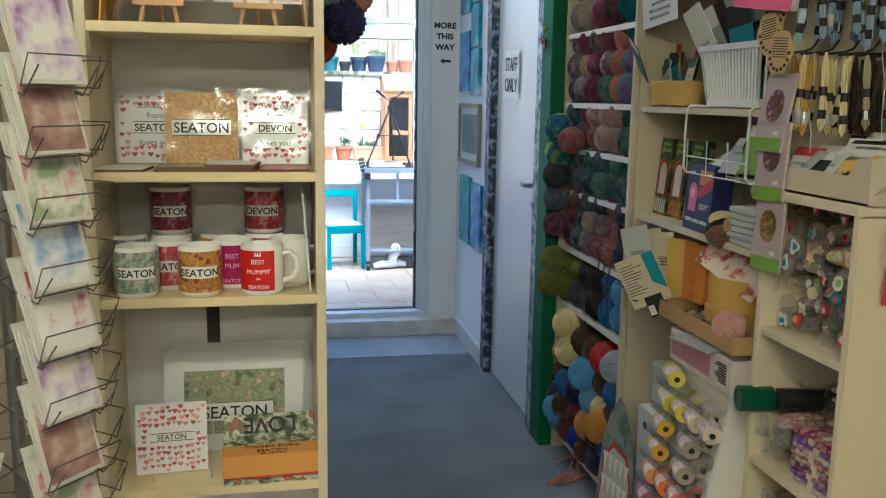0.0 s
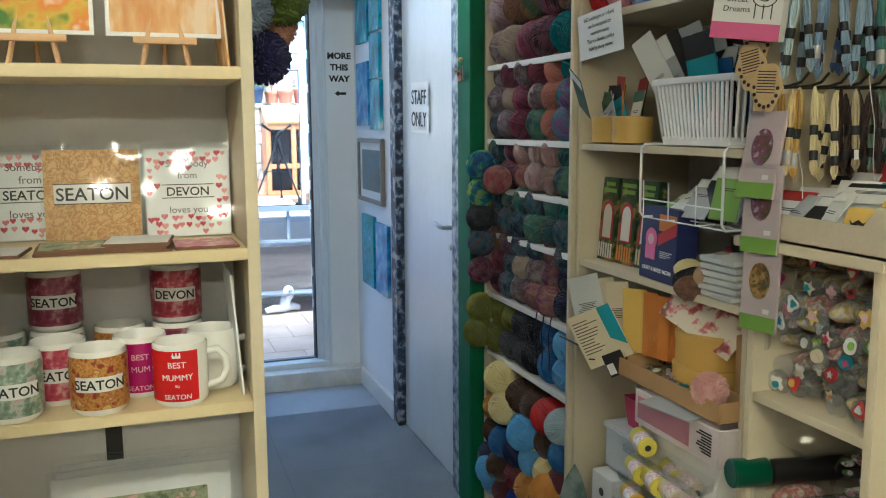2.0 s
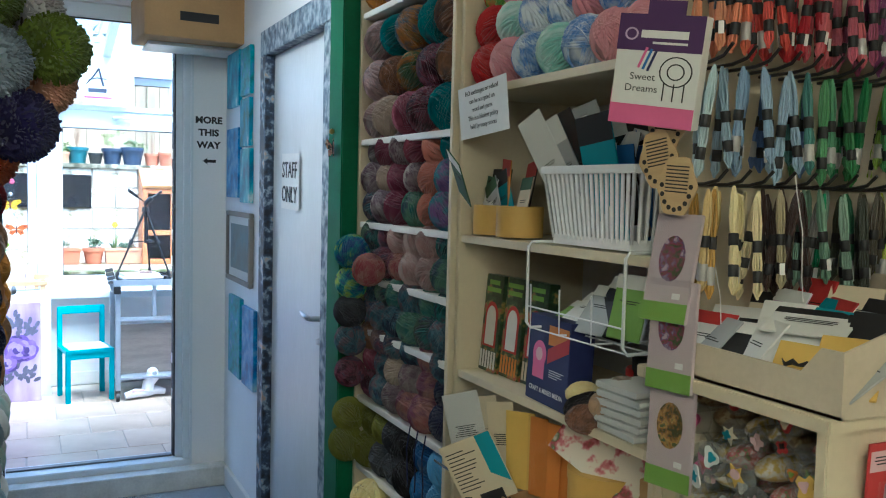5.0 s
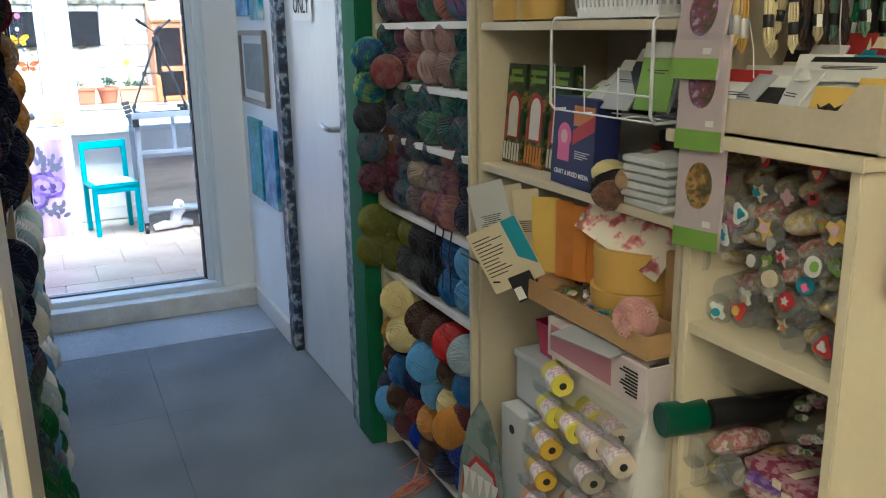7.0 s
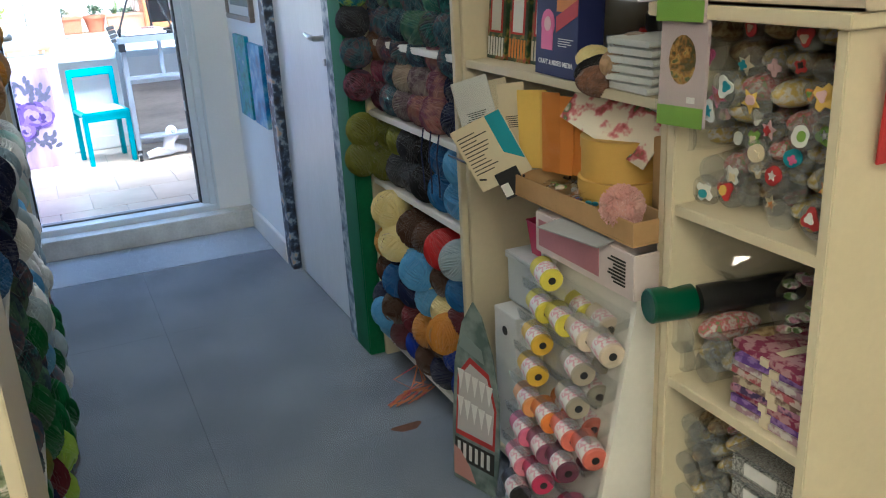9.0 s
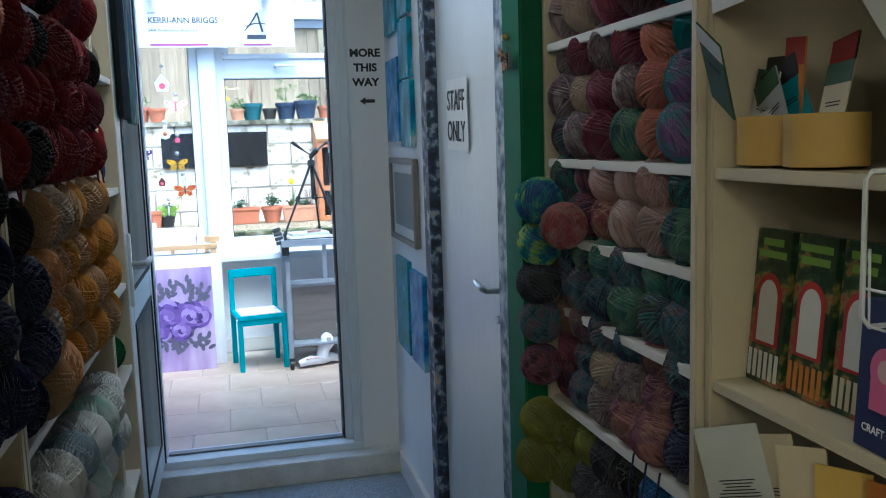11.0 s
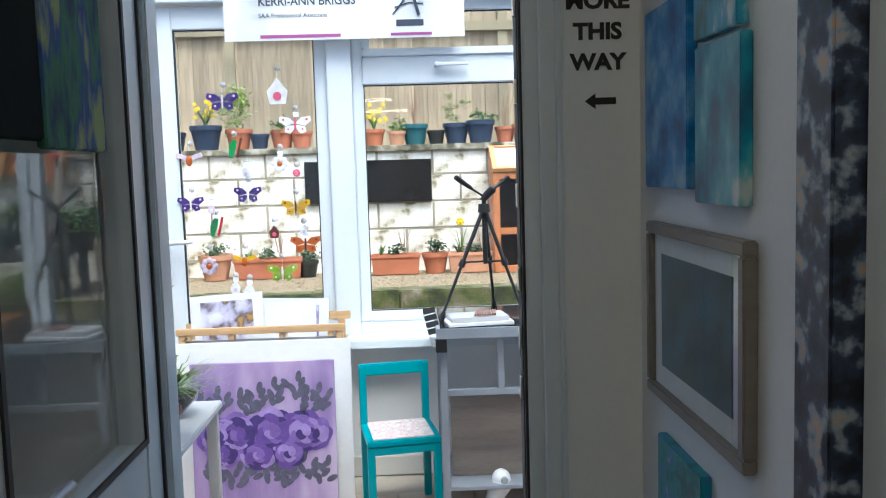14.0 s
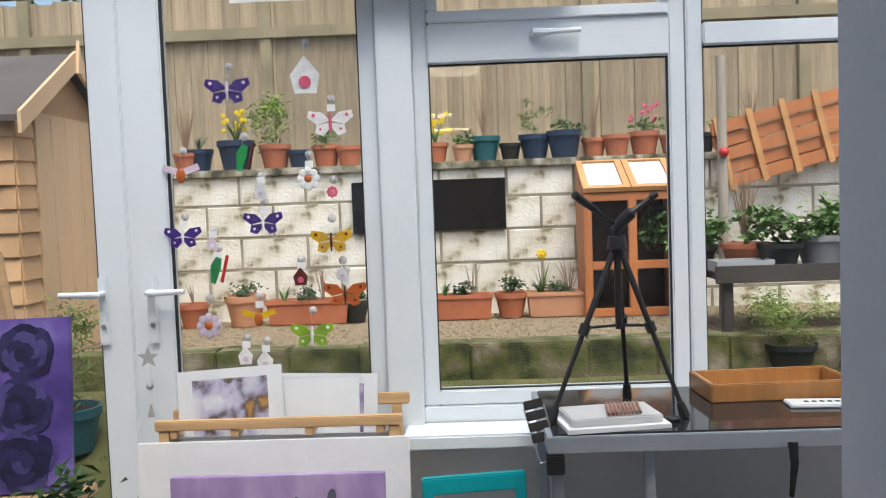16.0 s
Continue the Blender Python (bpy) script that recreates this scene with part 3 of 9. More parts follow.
bm = bmesh.new()
gx = [-60, -20, -8, -5] + [-3.5 + 0.2 * i for i in range(41)] + [6, 9, 20, 60]
gy = [8.1 + 0.15 * i for i in range(32)] + [14, 20, 60]
grid = [[bm.verts.new((x, y, ground_z(x, min(y, 13)))) for y in gy] for x in gx]
for i in range(len(gx) - 1):
    for j in range(len(gy) - 1):
        bm.faces.new((grid[i][j], grid[i + 1][j], grid[i + 1][j + 1], grid[i][j + 1]))
setting("ground", bm, lawn, "mossy brown garden ground", 0, True)

block_white = M_ramp("flaking_white_masonry", [(0.33, (0.06, 0.055, 0.03)), (0.40, (0.26, 0.22, 0.13)), (0.45, (0.58, 0.54, 0.44)), (0.54, (0.74, 0.71, 0.63)), (0.7, (0.82, 0.80, 0.74))], 5.5, 12, 0.85, 0.5, dist=0.012)
mortar = M("dirty_mortar", (0.30, 0.27, 0.21), 0.9, var=0.5)
WY, WZ0, WZ1 = 10.92, 0.55, 1.66
gw = setting("garden_wall", B((-4.0, 4.5, WY + 0.005, WY + 0.25, WZ0, WZ1 - 0.02)), mortar, "whitewashed block garden wall with dark stains")

# ================= yarn =================
rng = random.Random(7)


def yarn_mesh(seed, r, h, loops=48, seg=16, tr=0.0030):
    """A wound ball: a core under crossing strands; its axis is z, half-length h."""
    g = random.Random(seed)
    bm = bmesh.new()
    ball(bm, (0, 0, 0), 1.0, 12, 8, (r * 0.97, r * 0.97, h * 0.97))
    for k in range(loops):
        if k % 6 == 0:  # strands lie side by side in bundles
            tilt = g.choice((0.45, 0.8, 1.1, 1.4)) + g.uniform(-0.15, 0.15)
            turn, base = g.uniform(0, 6.28), g.uniform(-0.62, 0.12)
        q = Euler((tilt + g.uniform(-0.05, 0.05), 0, turn + g.uniform(-0.06, 0.06))).to_matrix()
        off, pts = base + (k % 6) * 2.15 * tr / r + g.uniform(-0.02, 0.02), []
        rad = math.sqrt(1 - off * off)
        for i in range(seg):
            a = 2 * math.pi * i / seg
            v = q @ Vector((rad * math.cos(a), rad * math.sin(a), off))
            pts.append(Vector((v.x * r, v.y * r, v.z * h)) * (1.0 + 0.012 * (k // 6) / 8 + 0.018 * g.random()))
        n = len(pts)
        rings = []
        for i, p in enumerate(pts):
            d = (pts[(i + 1) % n] - pts[i - 1]).normalized()
            out = p.normalized()
            sd = d.cross(out).normalized()
            rings.append([bm.verts.new(p + sd * tr), bm.verts.new(p + out * tr * 1.2), bm.verts.new(p - sd * tr)])
        for i in range(n):
            s, t = rings[i], rings[(i + 1) % n]
            bm.faces.new((s[0], s[1], t[1], t[0]))
            bm.faces.new((s[1], s[2], t[2], t[1]))
    return mesh_of("yarn_ball", bm, black_plastic, 0, True)


ROUND = [yarn_mesh(i, 0.056, 0.058) for i in range(4)]
PLAIN = [yarn_mesh(20 + i, 0.056, 0.058, 24, 14, 0.0034) for i in range(2)]  # for the packed rest
LONG = [yarn_mesh(10 + i, 0.050, 0.080) for i in range(3)]


def Y(*cols):
    return cols


YC = {
    "grey_pink": ("heathered grey-pink", Y((0.16, 0.13, 0.13), (0.30, 0.20, 0.20), (0.20, 0.17, 0.19))),
    "brown": ("brown tweed", Y((0.10, 0.05, 0.035), (0.20, 0.10, 0.06), (0.07, 0.05, 0.05))),
    "teal": ("teal", Y((0.01, 0.10, 0.13), (0.015, 0.19, 0.22))),
    "autumn": ("olive and rust variegated", Y((0.05, 0.10, 0.05), (0.28, 0.12, 0.03), (0.03, 0.08, 0.12))),
    "grey_mix": ("speckled grey and plum", Y((0.25, 0.22, 0.22), (0.10, 0.06, 0.09), (0.34, 0.30, 0.29))),
    "plum": ("plum", Y((0.13, 0.025, 0.06), (0.22, 0.06, 0.10))),
    "salmon": ("salmon pink", Y((0.40, 0.15, 0.11), (0.48, 0.23, 0.18))),
    "violet_blue": ("violet and blue variegated", Y((0.04, 0.07, 0.22), (0.17, 0.09, 0.24), (0.05, 0.18, 0.24))),
    "dark_teal": ("dark teal mottled", Y((0.005, 0.04, 0.05), (0.03, 0.14, 0.14), (0.03, 0.03, 0.06), (0.08, 0.13, 0.10))),
    "dark_plum": ("dark plum mottled", Y((0.04, 0.015, 0.03), (0.16, 0.05, 0.08), (0.06, 0.05, 0.09), (0.14, 0.09, 0.09))),
    "pink_grey": ("dusty pink and grey", Y((0.30, 0.17, 0.17), (0.36, 0.28, 0.27))),
    "slate": ("slate blue mottled", Y((0.02, 0.03, 0.06), (0.05, 0.12, 0.16), (0.12, 0.08, 0.10), (0.03, 0.06, 0.12))),
    "sea": ("sea green variegated", Y((0.03, 0.12, 0.12), (0.10, 0.20, 0.14), (0.03, 0.06, 0.10))),
    "rose": ("dusty rose", Y((0.24, 0.05, 0.07), (0.30, 0.16, 0.14), (0.14, 0.05, 0.10))),
    "oat": ("oatmeal", Y((0.40, 0.33, 0.26), (0.30, 0.24, 0.20))),
    "navy": ("navy blue", Y((0.006, 0.010, 0.04), (0.012, 0.02, 0.075))),
    "olive": ("olive green", Y((0.10, 0.11, 0.015), (0.17, 0.18, 0.03))),
    "charcoal": ("charcoal", Y((0.02, 0.022, 0.03), (0.05, 0.055, 0.07))),
    "black": ("black", Y((0.006, 0.006, 0.008), (0.014, 0.013, 0.016))),
    "sky": ("sky blue", Y((0.10, 0.28, 0.55), (0.16, 0.36, 0.62))),
    "denim": ("denim blue", Y((0.02, 0.09, 0.26), (0.04, 0.15, 0.36))),
    "lemon": ("pale lemon", Y((0.62, 0.52, 0.22), (0.68, 0.60, 0.32))),
    "gold": ("mustard gold", Y((0.45, 0.20, 0.03), (0.52, 0.27, 0.05))),
    "red": ("red", Y((0.35, 0.015, 0.02), (0.42, 0.03, 0.03))),
    "royal": ("royal blue", Y((0.008, 0.025, 0.25), (0.015, 0.05, 0.36))),
    "choc": ("chocolate brown", Y((0.045, 0.02, 0.012), (0.075, 0.035, 0.022))),
    "ice": ("icy grey-blue", Y((0.28, 0.36, 0.44), (0.36, 0.44, 0.50))),
    "maroon": ("maroon", Y((0.085, 0.012, 0.025), (0.13, 0.025, 0.04))),
    "mauve": ("mauve", Y((0.20, 0.06, 0.11), (0.27, 0.10, 0.15))),
    "pink": ("soft pink", Y((0.55, 0.24, 0.28), (0.62, 0.33, 0.36))),
    "baby_blue": ("white and blue variegated", Y((0.62, 0.66, 0.72), (0.10, 0.22, 0.55), (0.55, 0.62, 0.70))),
    "mint": ("mint and white", Y((0.30, 0.58, 0.52), (0.62, 0.70, 0.68))),
    "coral": ("coral and orange variegated", Y((0.50, 0.10, 0.05), (0.55, 0.22, 0.08), (0.42, 0.06, 0.10))),
    "tan": ("tan", Y((0.36, 0.22, 0.11), (0.42, 0.28, 0.16))),
    "peach": ("peach", Y((0.55, 0.29, 0.14), (0.60, 0.35, 0.20))),
    "green": ("bottle green", Y((0.006, 0.07, 0.02), (0.012, 0.12, 0.035))),
    "lime": ("lime green", Y((0.25, 0.45, 0.04), (0.35, 0.52, 0.08))),
    "white": ("white", Y((0.62, 0.63, 0.63), (0.70, 0.71, 0.71))),
    "crimson": ("dark crimson", Y((0.12, 0.006, 0.012), (0.20, 0.012, 0.02))),
    "peacock": ("blue, green and lime variegated", Y((0.02, 0.07, 0.20), (0.03, 0.20, 0.22), (0.30, 0.42, 0.08), (0.02, 0.05, 0.16))),
    "neon": ("yellow and green variegated", Y((0.55, 0.50, 0.03), (0.10, 0.40, 0.06), (0.5, 0.12, 0.03))),
}
YM = {k: M_yarn("yarn_" + k, c[1]) for k, c in YC.items()}
band_mat = M_ramp("paper_ball_band", [(0.42, (0.10, 0.06, 0.04)), (0.5, (0.55, 0.50, 0.40)), (0.6, (0.30, 0.18, 0.12))], 40, 2, 0.6, 0.05)
band_bm = bmesh.new()
lathe(band_bm, [(0.0525, -0.020), (0.0545, -0.019), (0.0545, 0.019), (0.0525, 0.020)], 20)
BAND = mesh_of("ball_band", band_bm, band_mat, 0, True)


def yarn(key, at, axis="x", long=False, s=1.0, group="balls of yarn", band=False, wobble=16):
    me = rng.choice(LONG if long else ROUND)
    ob = new("yarn_ball", me)
    ob.material_slots[0].link = "OBJECT"
    ob.material_slots[0].material = YM[key]
    w = lambda: rng.uniform(-wobble, wobble)
    rot = {"x": (w(), 90 + w(), w()), "y": (90 + w(), w(), w()), "z": (w(), w(), rng.uniform(0, 360))}[axis]
    ob.matrix_basis = pose(*at, *rot) @ Matrix.Scale(s, 4)
    tagged(ob, YC[key][0] + " ball of knitting yarn on a shelf", "yarn", group)
    if band:
        bo = new("ball_band", BAND)
        bo.parent = ob
        tagged(bo, "printed paper ball band")
    return ob


def fill_row(keys, y0, y1, z, x, axis="x", long=False, s=1.0, group="", jitter=0.008, bands=0.12):
    """Balls side by side from y1 (far) down to y0 (near)."""
    n = len(keys)
    for i, k in enumerate(keys):
        y = y1 - (i + 0.5) * (y1 - y0) / n
        yarn(k, (x + rng.uniform(-jitter, jitter * 1.5), y + rng.uniform(-jitter, jitter) * 0.5, z), axis, long, s * rng.uniform(0.95, 1.06), group, rng.random() < bands)


G1 = "yarn on the shelves by the staff door"
ya, yb = 3.345, 3.965
R = [  # shelf height, row step, scale, rows of colours from far to near
    (2.035, 0.11, 1.0, ["gold brown grey_pink brown choc", "brown oat brown grey_pink brown"]),
    (1.648, 0.118, 1.08, ["grey_pink oat plum dark_plum teal", "grey_pink brown autumn dark_plum brown", "grey_pink teal autumn teal brown"]),
    (1.395, 0.082, 0.94, ["slate grey_mix plum sea salmon violet_blue", "grey_mix oat plum grey_mix salmon violet_blue", "grey_mix plum grey_mix plum salmon teal"]),
    (1.228, 0.078, 0.92, ["dark_teal dark_plum rose pink_grey pink_grey sea", "dark_teal dark_plum pink_grey pink_grey pink_grey dark_teal"]),
    (1.068, 0.076, 0.92, ["slate slate slate sea dark_teal slate", "slate dark_teal sea slate sea dark_teal"]),
    (0.848, 0.075, 0.92, ["dark_plum slate grey_mix rose rose navy", "plum slate oat grey_mix rose navy", "brown dark_plum slate slate rose slate"]),
    (0.631, 0.092, 1.0, ["olive charcoal charcoal black denim sky", "olive olive charcoal black denim sky"]),
]
for z, step, sc, rows in R:
    for j, row in enumerate(rows):
        fill_row(row.split(), ya, yb, z + 0.052 * sc + j * step, 1.332 - (0.010 if j == 0 else 0), "x", False, sc, G1)
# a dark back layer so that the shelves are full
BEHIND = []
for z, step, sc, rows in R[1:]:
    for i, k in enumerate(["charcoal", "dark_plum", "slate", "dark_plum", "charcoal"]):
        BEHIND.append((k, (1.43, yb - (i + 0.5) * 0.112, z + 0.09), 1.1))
# olive balls bulge over the post
yarn("olive", (1.245, 3.96, 0.695), "y", False, 0.95, G1)
yarn("olive", (1.255, 3.965, 0.785), "y", False, 0.9, G1)
for k, y, z, x, s in (("peacock", 3.925, 1.300, 1.242, 0.92), ("peacock", 3.925, 1.208, 1.244, 0.9), ("rose", 3.785, 1.258, 1.243, 0.82), ("charcoal", 3.922, 1.118, 1.236, 0.85), ("slate", 3.922, 1.030, 1.240, 0.85), ("dark_plum", 3.924, 0.93, 1.240, 0.8)):
    yarn(k, (x, y, z), "y", False, s, G1)
# bottom heap
heap = ["gold lemon choc choc red ice".split(), "gold navy sky lemon choc denim".split(), "choc denim navy sky lemon maroon".split(), "navy choc maroon gold choc royal".split(), "sky maroon royal choc navy royal".split()]
for j, row in enumerate(reversed(heap)):
    fill_row(row, ya, yb, 0.085 + 0.057 + j * 0.094, 1.30 + rng.uniform(-0.01, 0.01), "x", False, 1.0, G1, 0.012, 0.2)
for k, y, z in (("lemon", 3.80, 0.565), ("lemon", 3.76, 0.47), ("sky", 3.60, 0.43), ("gold", 3.42, 0.30), ("sky", 3.88, 0.20)):
    yarn(k, (1.265, y, z), "y", False, 1.0, G1, k == "lemon")
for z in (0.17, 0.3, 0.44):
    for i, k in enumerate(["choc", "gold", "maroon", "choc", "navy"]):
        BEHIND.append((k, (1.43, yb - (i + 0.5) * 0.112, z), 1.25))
# loose ends of wool on the floor and over the shelf edges
bm = bmesh.new()
for k in range(5):
    x, y = 1.19 + 0.02 * k, 3.62 + 0.03 * rng.random()
    pts = [(1.27, y + 0.03, 0.09)] + [(x + 0.05 * math.sin(2.1 * i + k), y + 0.035 * math.cos(1.7 * i + k), 0.008 + 0.05 * max(0, 1 - i / 2)) for i in range(7)]
    tube(bm, pts, 0.0022, 5)
single("loose_yarn", bm, YM["coral"], "tangled strands of coral red wool on the carpet", "yarn", at=(1.2, 3.62, 0))
bm = bmesh.new()
for y in (3.42, 3.47, 3.52):
    tube(bm, [(1.27, y, 0.86), (1.262, y + 0.004, 0.80), (1.262, y - 0.006, 0.74 - 0.04 * rng.random()), (1.268, y + 0.01, 0.69)], 0.0022, 5)
single("hanging_yarn", bm, YM["navy"], "navy wool ends hanging over the shelf edge", "yarn", at=(1.265, 3.47, 0.69))

# pastel baby yarn on the craft unit
G2 = "pastel baby yarn"
for j, row in enumerate(["red pink baby_blue mint baby_blue pink pink", "red mint baby_blue baby_blue pink baby_blue baby_blue", "neon pink baby_blue mint pink baby_blue baby_blue"]):
    fill_row(row.split(), 2.61, 3.285, 1.735 + 0.052 + j * 0.088, 1.345 + 0.012 * j, "x", False, 0.96, G2)
fill_row("neon ice mint baby_blue ice pink".split(), 2.61, 3.285, 1.735 + 0.052 + 0.264, 1.39, "x", False, 0.96, G2)

# wool along the passage
G3 = "wool along the passage"


def front_x(y):
    """Wool bulges further out beyond the first columns."""
    return 0.165 if y > 4.5 else 0.185 + 0.036 * min(1.0, max(0.0, (y - 2.95) / 0.5))


JOINED = []  # balls low down or behind others, joined into one mass


def bay(y0, y1, spec, sc=1.0, low=0.0):
    for z, step, rows in spec:
        for j, row in enumerate(rows):
            ks = row.split()
            for i, k in enumerate(ks):
                y = y1 - 0.02 - (i + 0.5) * (y1 - y0 - 0.04) / len(ks)
                at = (front_x(y) + rng.uniform(-0.010, 0.014), y + rng.uniform(-0.004, 0.004), z + 0.057 * sc + j * step)
                if z < low:
                    JOINED.append((k, at, sc))
                else:
                    yarn(k, at, "x", False, sc * rng.uniform(0.95, 1.06), G3, rng.random() < 0.1)


bay(2.66, 3.50, [
    (1.72, 0.105, ["crimson grey_mix autumn brown grey_mix coral brown", "navy black navy charcoal black navy brown"]),
    (1.47, 0.105, ["maroon crimson coral pink coral grey_mix grey_mix", "coral red coral coral peach coral grey_mix"]),
    (1.04, 0.094, ["navy navy navy mauve maroon mauve pink", "navy black navy maroon maroon mauve pink", "navy violet_blue navy maroon mauve maroon pink", "black navy violet_blue mauve maroon maroon mauve"]),
    (0.75, 0.095, ["navy slate navy denim slate navy slate", "navy navy slate navy denim slate navy"]),
    (0.42, 0.100, ["slate sea green slate dark_teal sea slate", "ice green dark_teal sea slate dark_teal denim", "slate dark_teal sea slate green slate denim"]),
    (0.08, 0.105, ["lime ice navy navy ice green navy", "lime maroon navy royal green green navy", "green green olive green green green dark_teal"])], 1.02, 0.7)
bay(3.50, 4.50, [
    (1.70, 0.105, ["crimson crimson maroon crimson black crimson maroon crimson", "crimson black crimson crimson crimson black crimson crimson"]),
    (1.38, 0.100, ["crimson crimson crimson maroon crimson crimson black crimson", "crimson maroon crimson crimson crimson crimson crimson crimson", "black crimson crimson crimson crimson black crimson crimson"]),
    (0.98, 0.095, ["gold tan gold tan gold peach tan navy", "gold gold tan gold tan gold oat navy", "tan gold gold tan gold tan peach navy", "gold tan tan gold tan oat tan black"]),
    (0.66, 0.100, ["white ice white mint white sky ice white", "white white mint white ice white white ice"]),
    (0.36, 0.100, ["ice white white ice mint white ice sky", "white ice ice white white sky white ice"]),
    (0.08, 0.105, ["green slate ice white ice green green slate", "slate green green ice green slate green green"])], 1.05, 0.9)
bay(4.505, 4.885, [
    (1.65, 0.105, ["oat grey_mix tan", "grey_mix oat white"]),
    (1.33, 0.095, ["denim sky ice", "red gold coral", "green red lime"]),
    (1.04, 0.095, ["white grey_mix white", "red black grey_mix", "charcoal slate black"]),
    (0.785, 0.100, ["green green green", "green green green"]),
    (0.45, 0.105, ["white ice mint", "white mint white", "sky white ice"]),
    (0.08, 0.105, ["white ice white", "ice white mint", "white white ice"])], 0.95, 0.5)
bm = bmesh.new()
for y in (3.55, 4.36, 4.44):
    tube(bm, [(0.24, y, 1.405), (0.262, y, 1.395), (0.266, y + 0.01, 1.36), (0.262, y + 0.025, 1.365), (0.262, y + 0.03, 1.39), (0.25, y + 0.03, 1.405)], 0.002, 5)
single("hanging_yarn", bm, YM["maroon"], "maroon wool ends looped over the shelf edge", "yarn", at=(0.255, 4.0, 1.36))



def wool_mass(name, items, label):
    mats = sorted({k for k, _, _ in items})
    bm = bmesh.new()
    for k, at, sc in items:
        n0 = len(bm.faces)
        src = rng.choice(PLAIN).copy()
        src.transform(pose(*at, rng.uniform(-20, 20), 90 + rng.uniform(-20, 20), rng.uniform(-20, 20)) @ Matrix.Scale(sc * rng.uniform(0.95, 1.06), 4))
        bm.from_mesh(src)
        bpy.data.meshes.remove(src)
        bm.faces.ensure_lookup_table()
        mi = mats.index(k)
        for i in range(n0, len(bm.faces)):
            bm.faces[i].material_index = mi
    me = bpy.data.meshes.new(name)
    bm.to_mesh(me)
    bm.free()
    for k in mats:
        me.materials.append(YM[k])
    return tagged(new(name, me), label, "yarn", "", "stuff")


wool_mass("packed_wool", JOINED, "packed balls of wool in many colours on the low shelves")
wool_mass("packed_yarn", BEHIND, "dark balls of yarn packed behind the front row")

# pompom garland
pom_m = {}
for k, c in (("moss", (0.10, 0.15, 0.015)), ("ice", (0.27, 0.33, 0.42)), ("peach", (0.50, 0.27, 0.18)), ("indigo", (0.02, 0.018, 0.085)), ("grey", (0.33, 0.33, 0.35)), ("rust", (0.42, 0.10, 0.04))):
    pom_m[k] = M_yarn("pompom_" + k, Y(tuple(v * 0.55 for v in c), tuple(min(1, v * 1.35) for v in c)))


def pom_mesh(seed, r=0.048):
    """A fluffy ball: a core set with hundreds of short cut strands."""
    g = random.Random(seed)
    bm = ball(bmesh.new(), (0, 0, 0), r * 0.9, 16, 10)
    for i in range(900):
        z = 1 - 2 * (i + 0.5) / 900
        a = i * 2.399963
        d = Vector((math.sqrt(1 - z * z) * math.cos(a), math.sqrt(1 - z * z) * math.sin(a), z))
        d = (d + Vector((g.gauss(0, 0.1), g.gauss(0, 0.1), g.gauss(0, 0.1)))).normalized()
        o = d.orthogonal().normalized() * 0.0021
        c = d.cross(o)
        tip = d * r * g.uniform(0.99, 1.08)
        v = [bm.verts.new(d * r * 0.85 + o), bm.verts.new(d * r * 0.85 - o * 0.5 + c * 0.87), bm.verts.new(d * r * 0.85 - o * 0.5 - c * 0.87)]
        w = [bm.verts.new(tip + o), bm.verts.new(tip - o * 0.5 + c * 0.87), bm.verts.new(tip - o * 0.5 - c * 0.87)]
        for k in range(3):
            bm.faces.new((v[k], v[(k + 1) % 3], w[(k + 1) % 3], w[k]))
        bm.faces.new(w)
    return mesh_of("pompom", bm, black_plastic, 0, False)


POM = pom_mesh(1)
for k, x, y, z, s in (("moss", 0.40, 2.76, 1.675, 1.0), ("ice", 0.325, 2.72, 1.645, 1.02), ("moss", 0.315, 2.74, 1.735, 1.0), ("peach", 0.388, 2.80, 1.63, 0.9), ("indigo", 0.358, 2.73, 1.565, 1.0), ("grey", 0.37, 2.80, 1.73, 0.95), ("moss", 0.335, 2.80, 1.60, 0.8), ("peach", 0.305, 2.79, 1.585, 0.9), ("rust", 0.315, 2.88, 1.52, 0.8), ("indigo", 0.37, 2.75, 1.80, 0.95)):
    ob = new("pompom", POM)
    ob.material_slots[0].link = "OBJECT"
    ob.material_slots[0].material = pom_m[k]
    ob.matrix_basis = pose(x - 0.02, y, z, 20 * x, 30, 50 * y) @ Matrix.Scale(s, 4)
    tagged(ob, k.replace("moss", "moss green").replace("ice", "pale blue") + " fluffy wool pompom hanging in a garland", "pompom", "pompom garland")
bm = tube(bmesh.new(), [(0.262, 2.80, 1.95), (0.31, 2.78, 1.86), (0.34, 2.77, 1.75), (0.34, 2.75, 1.60)], 0.002, 5)
single("garland_string", bm, ink, "dark string holding the pompoms", "string", at=(0.36, 2.77, 1.6))

# ================= gift unit =================
def bmx():
    return bmesh.new()


def heart(bm, x, y, z, s, n=10):
    """A small flat heart facing -y."""
    pts = []
    for i in range(n):
        a = 2 * math.pi * i / n
        hx = 16 * math.sin(a) ** 3 / 17
        hz = (13 * math.cos(a) - 5 * math.cos(2 * a) - 2 * math.cos(3 * a) - math.cos(4 * a)) / 17
        pts.append((x + s * hx, y, z + s * hz))
    poly(bm, pts, (0, -0.0004, 0))


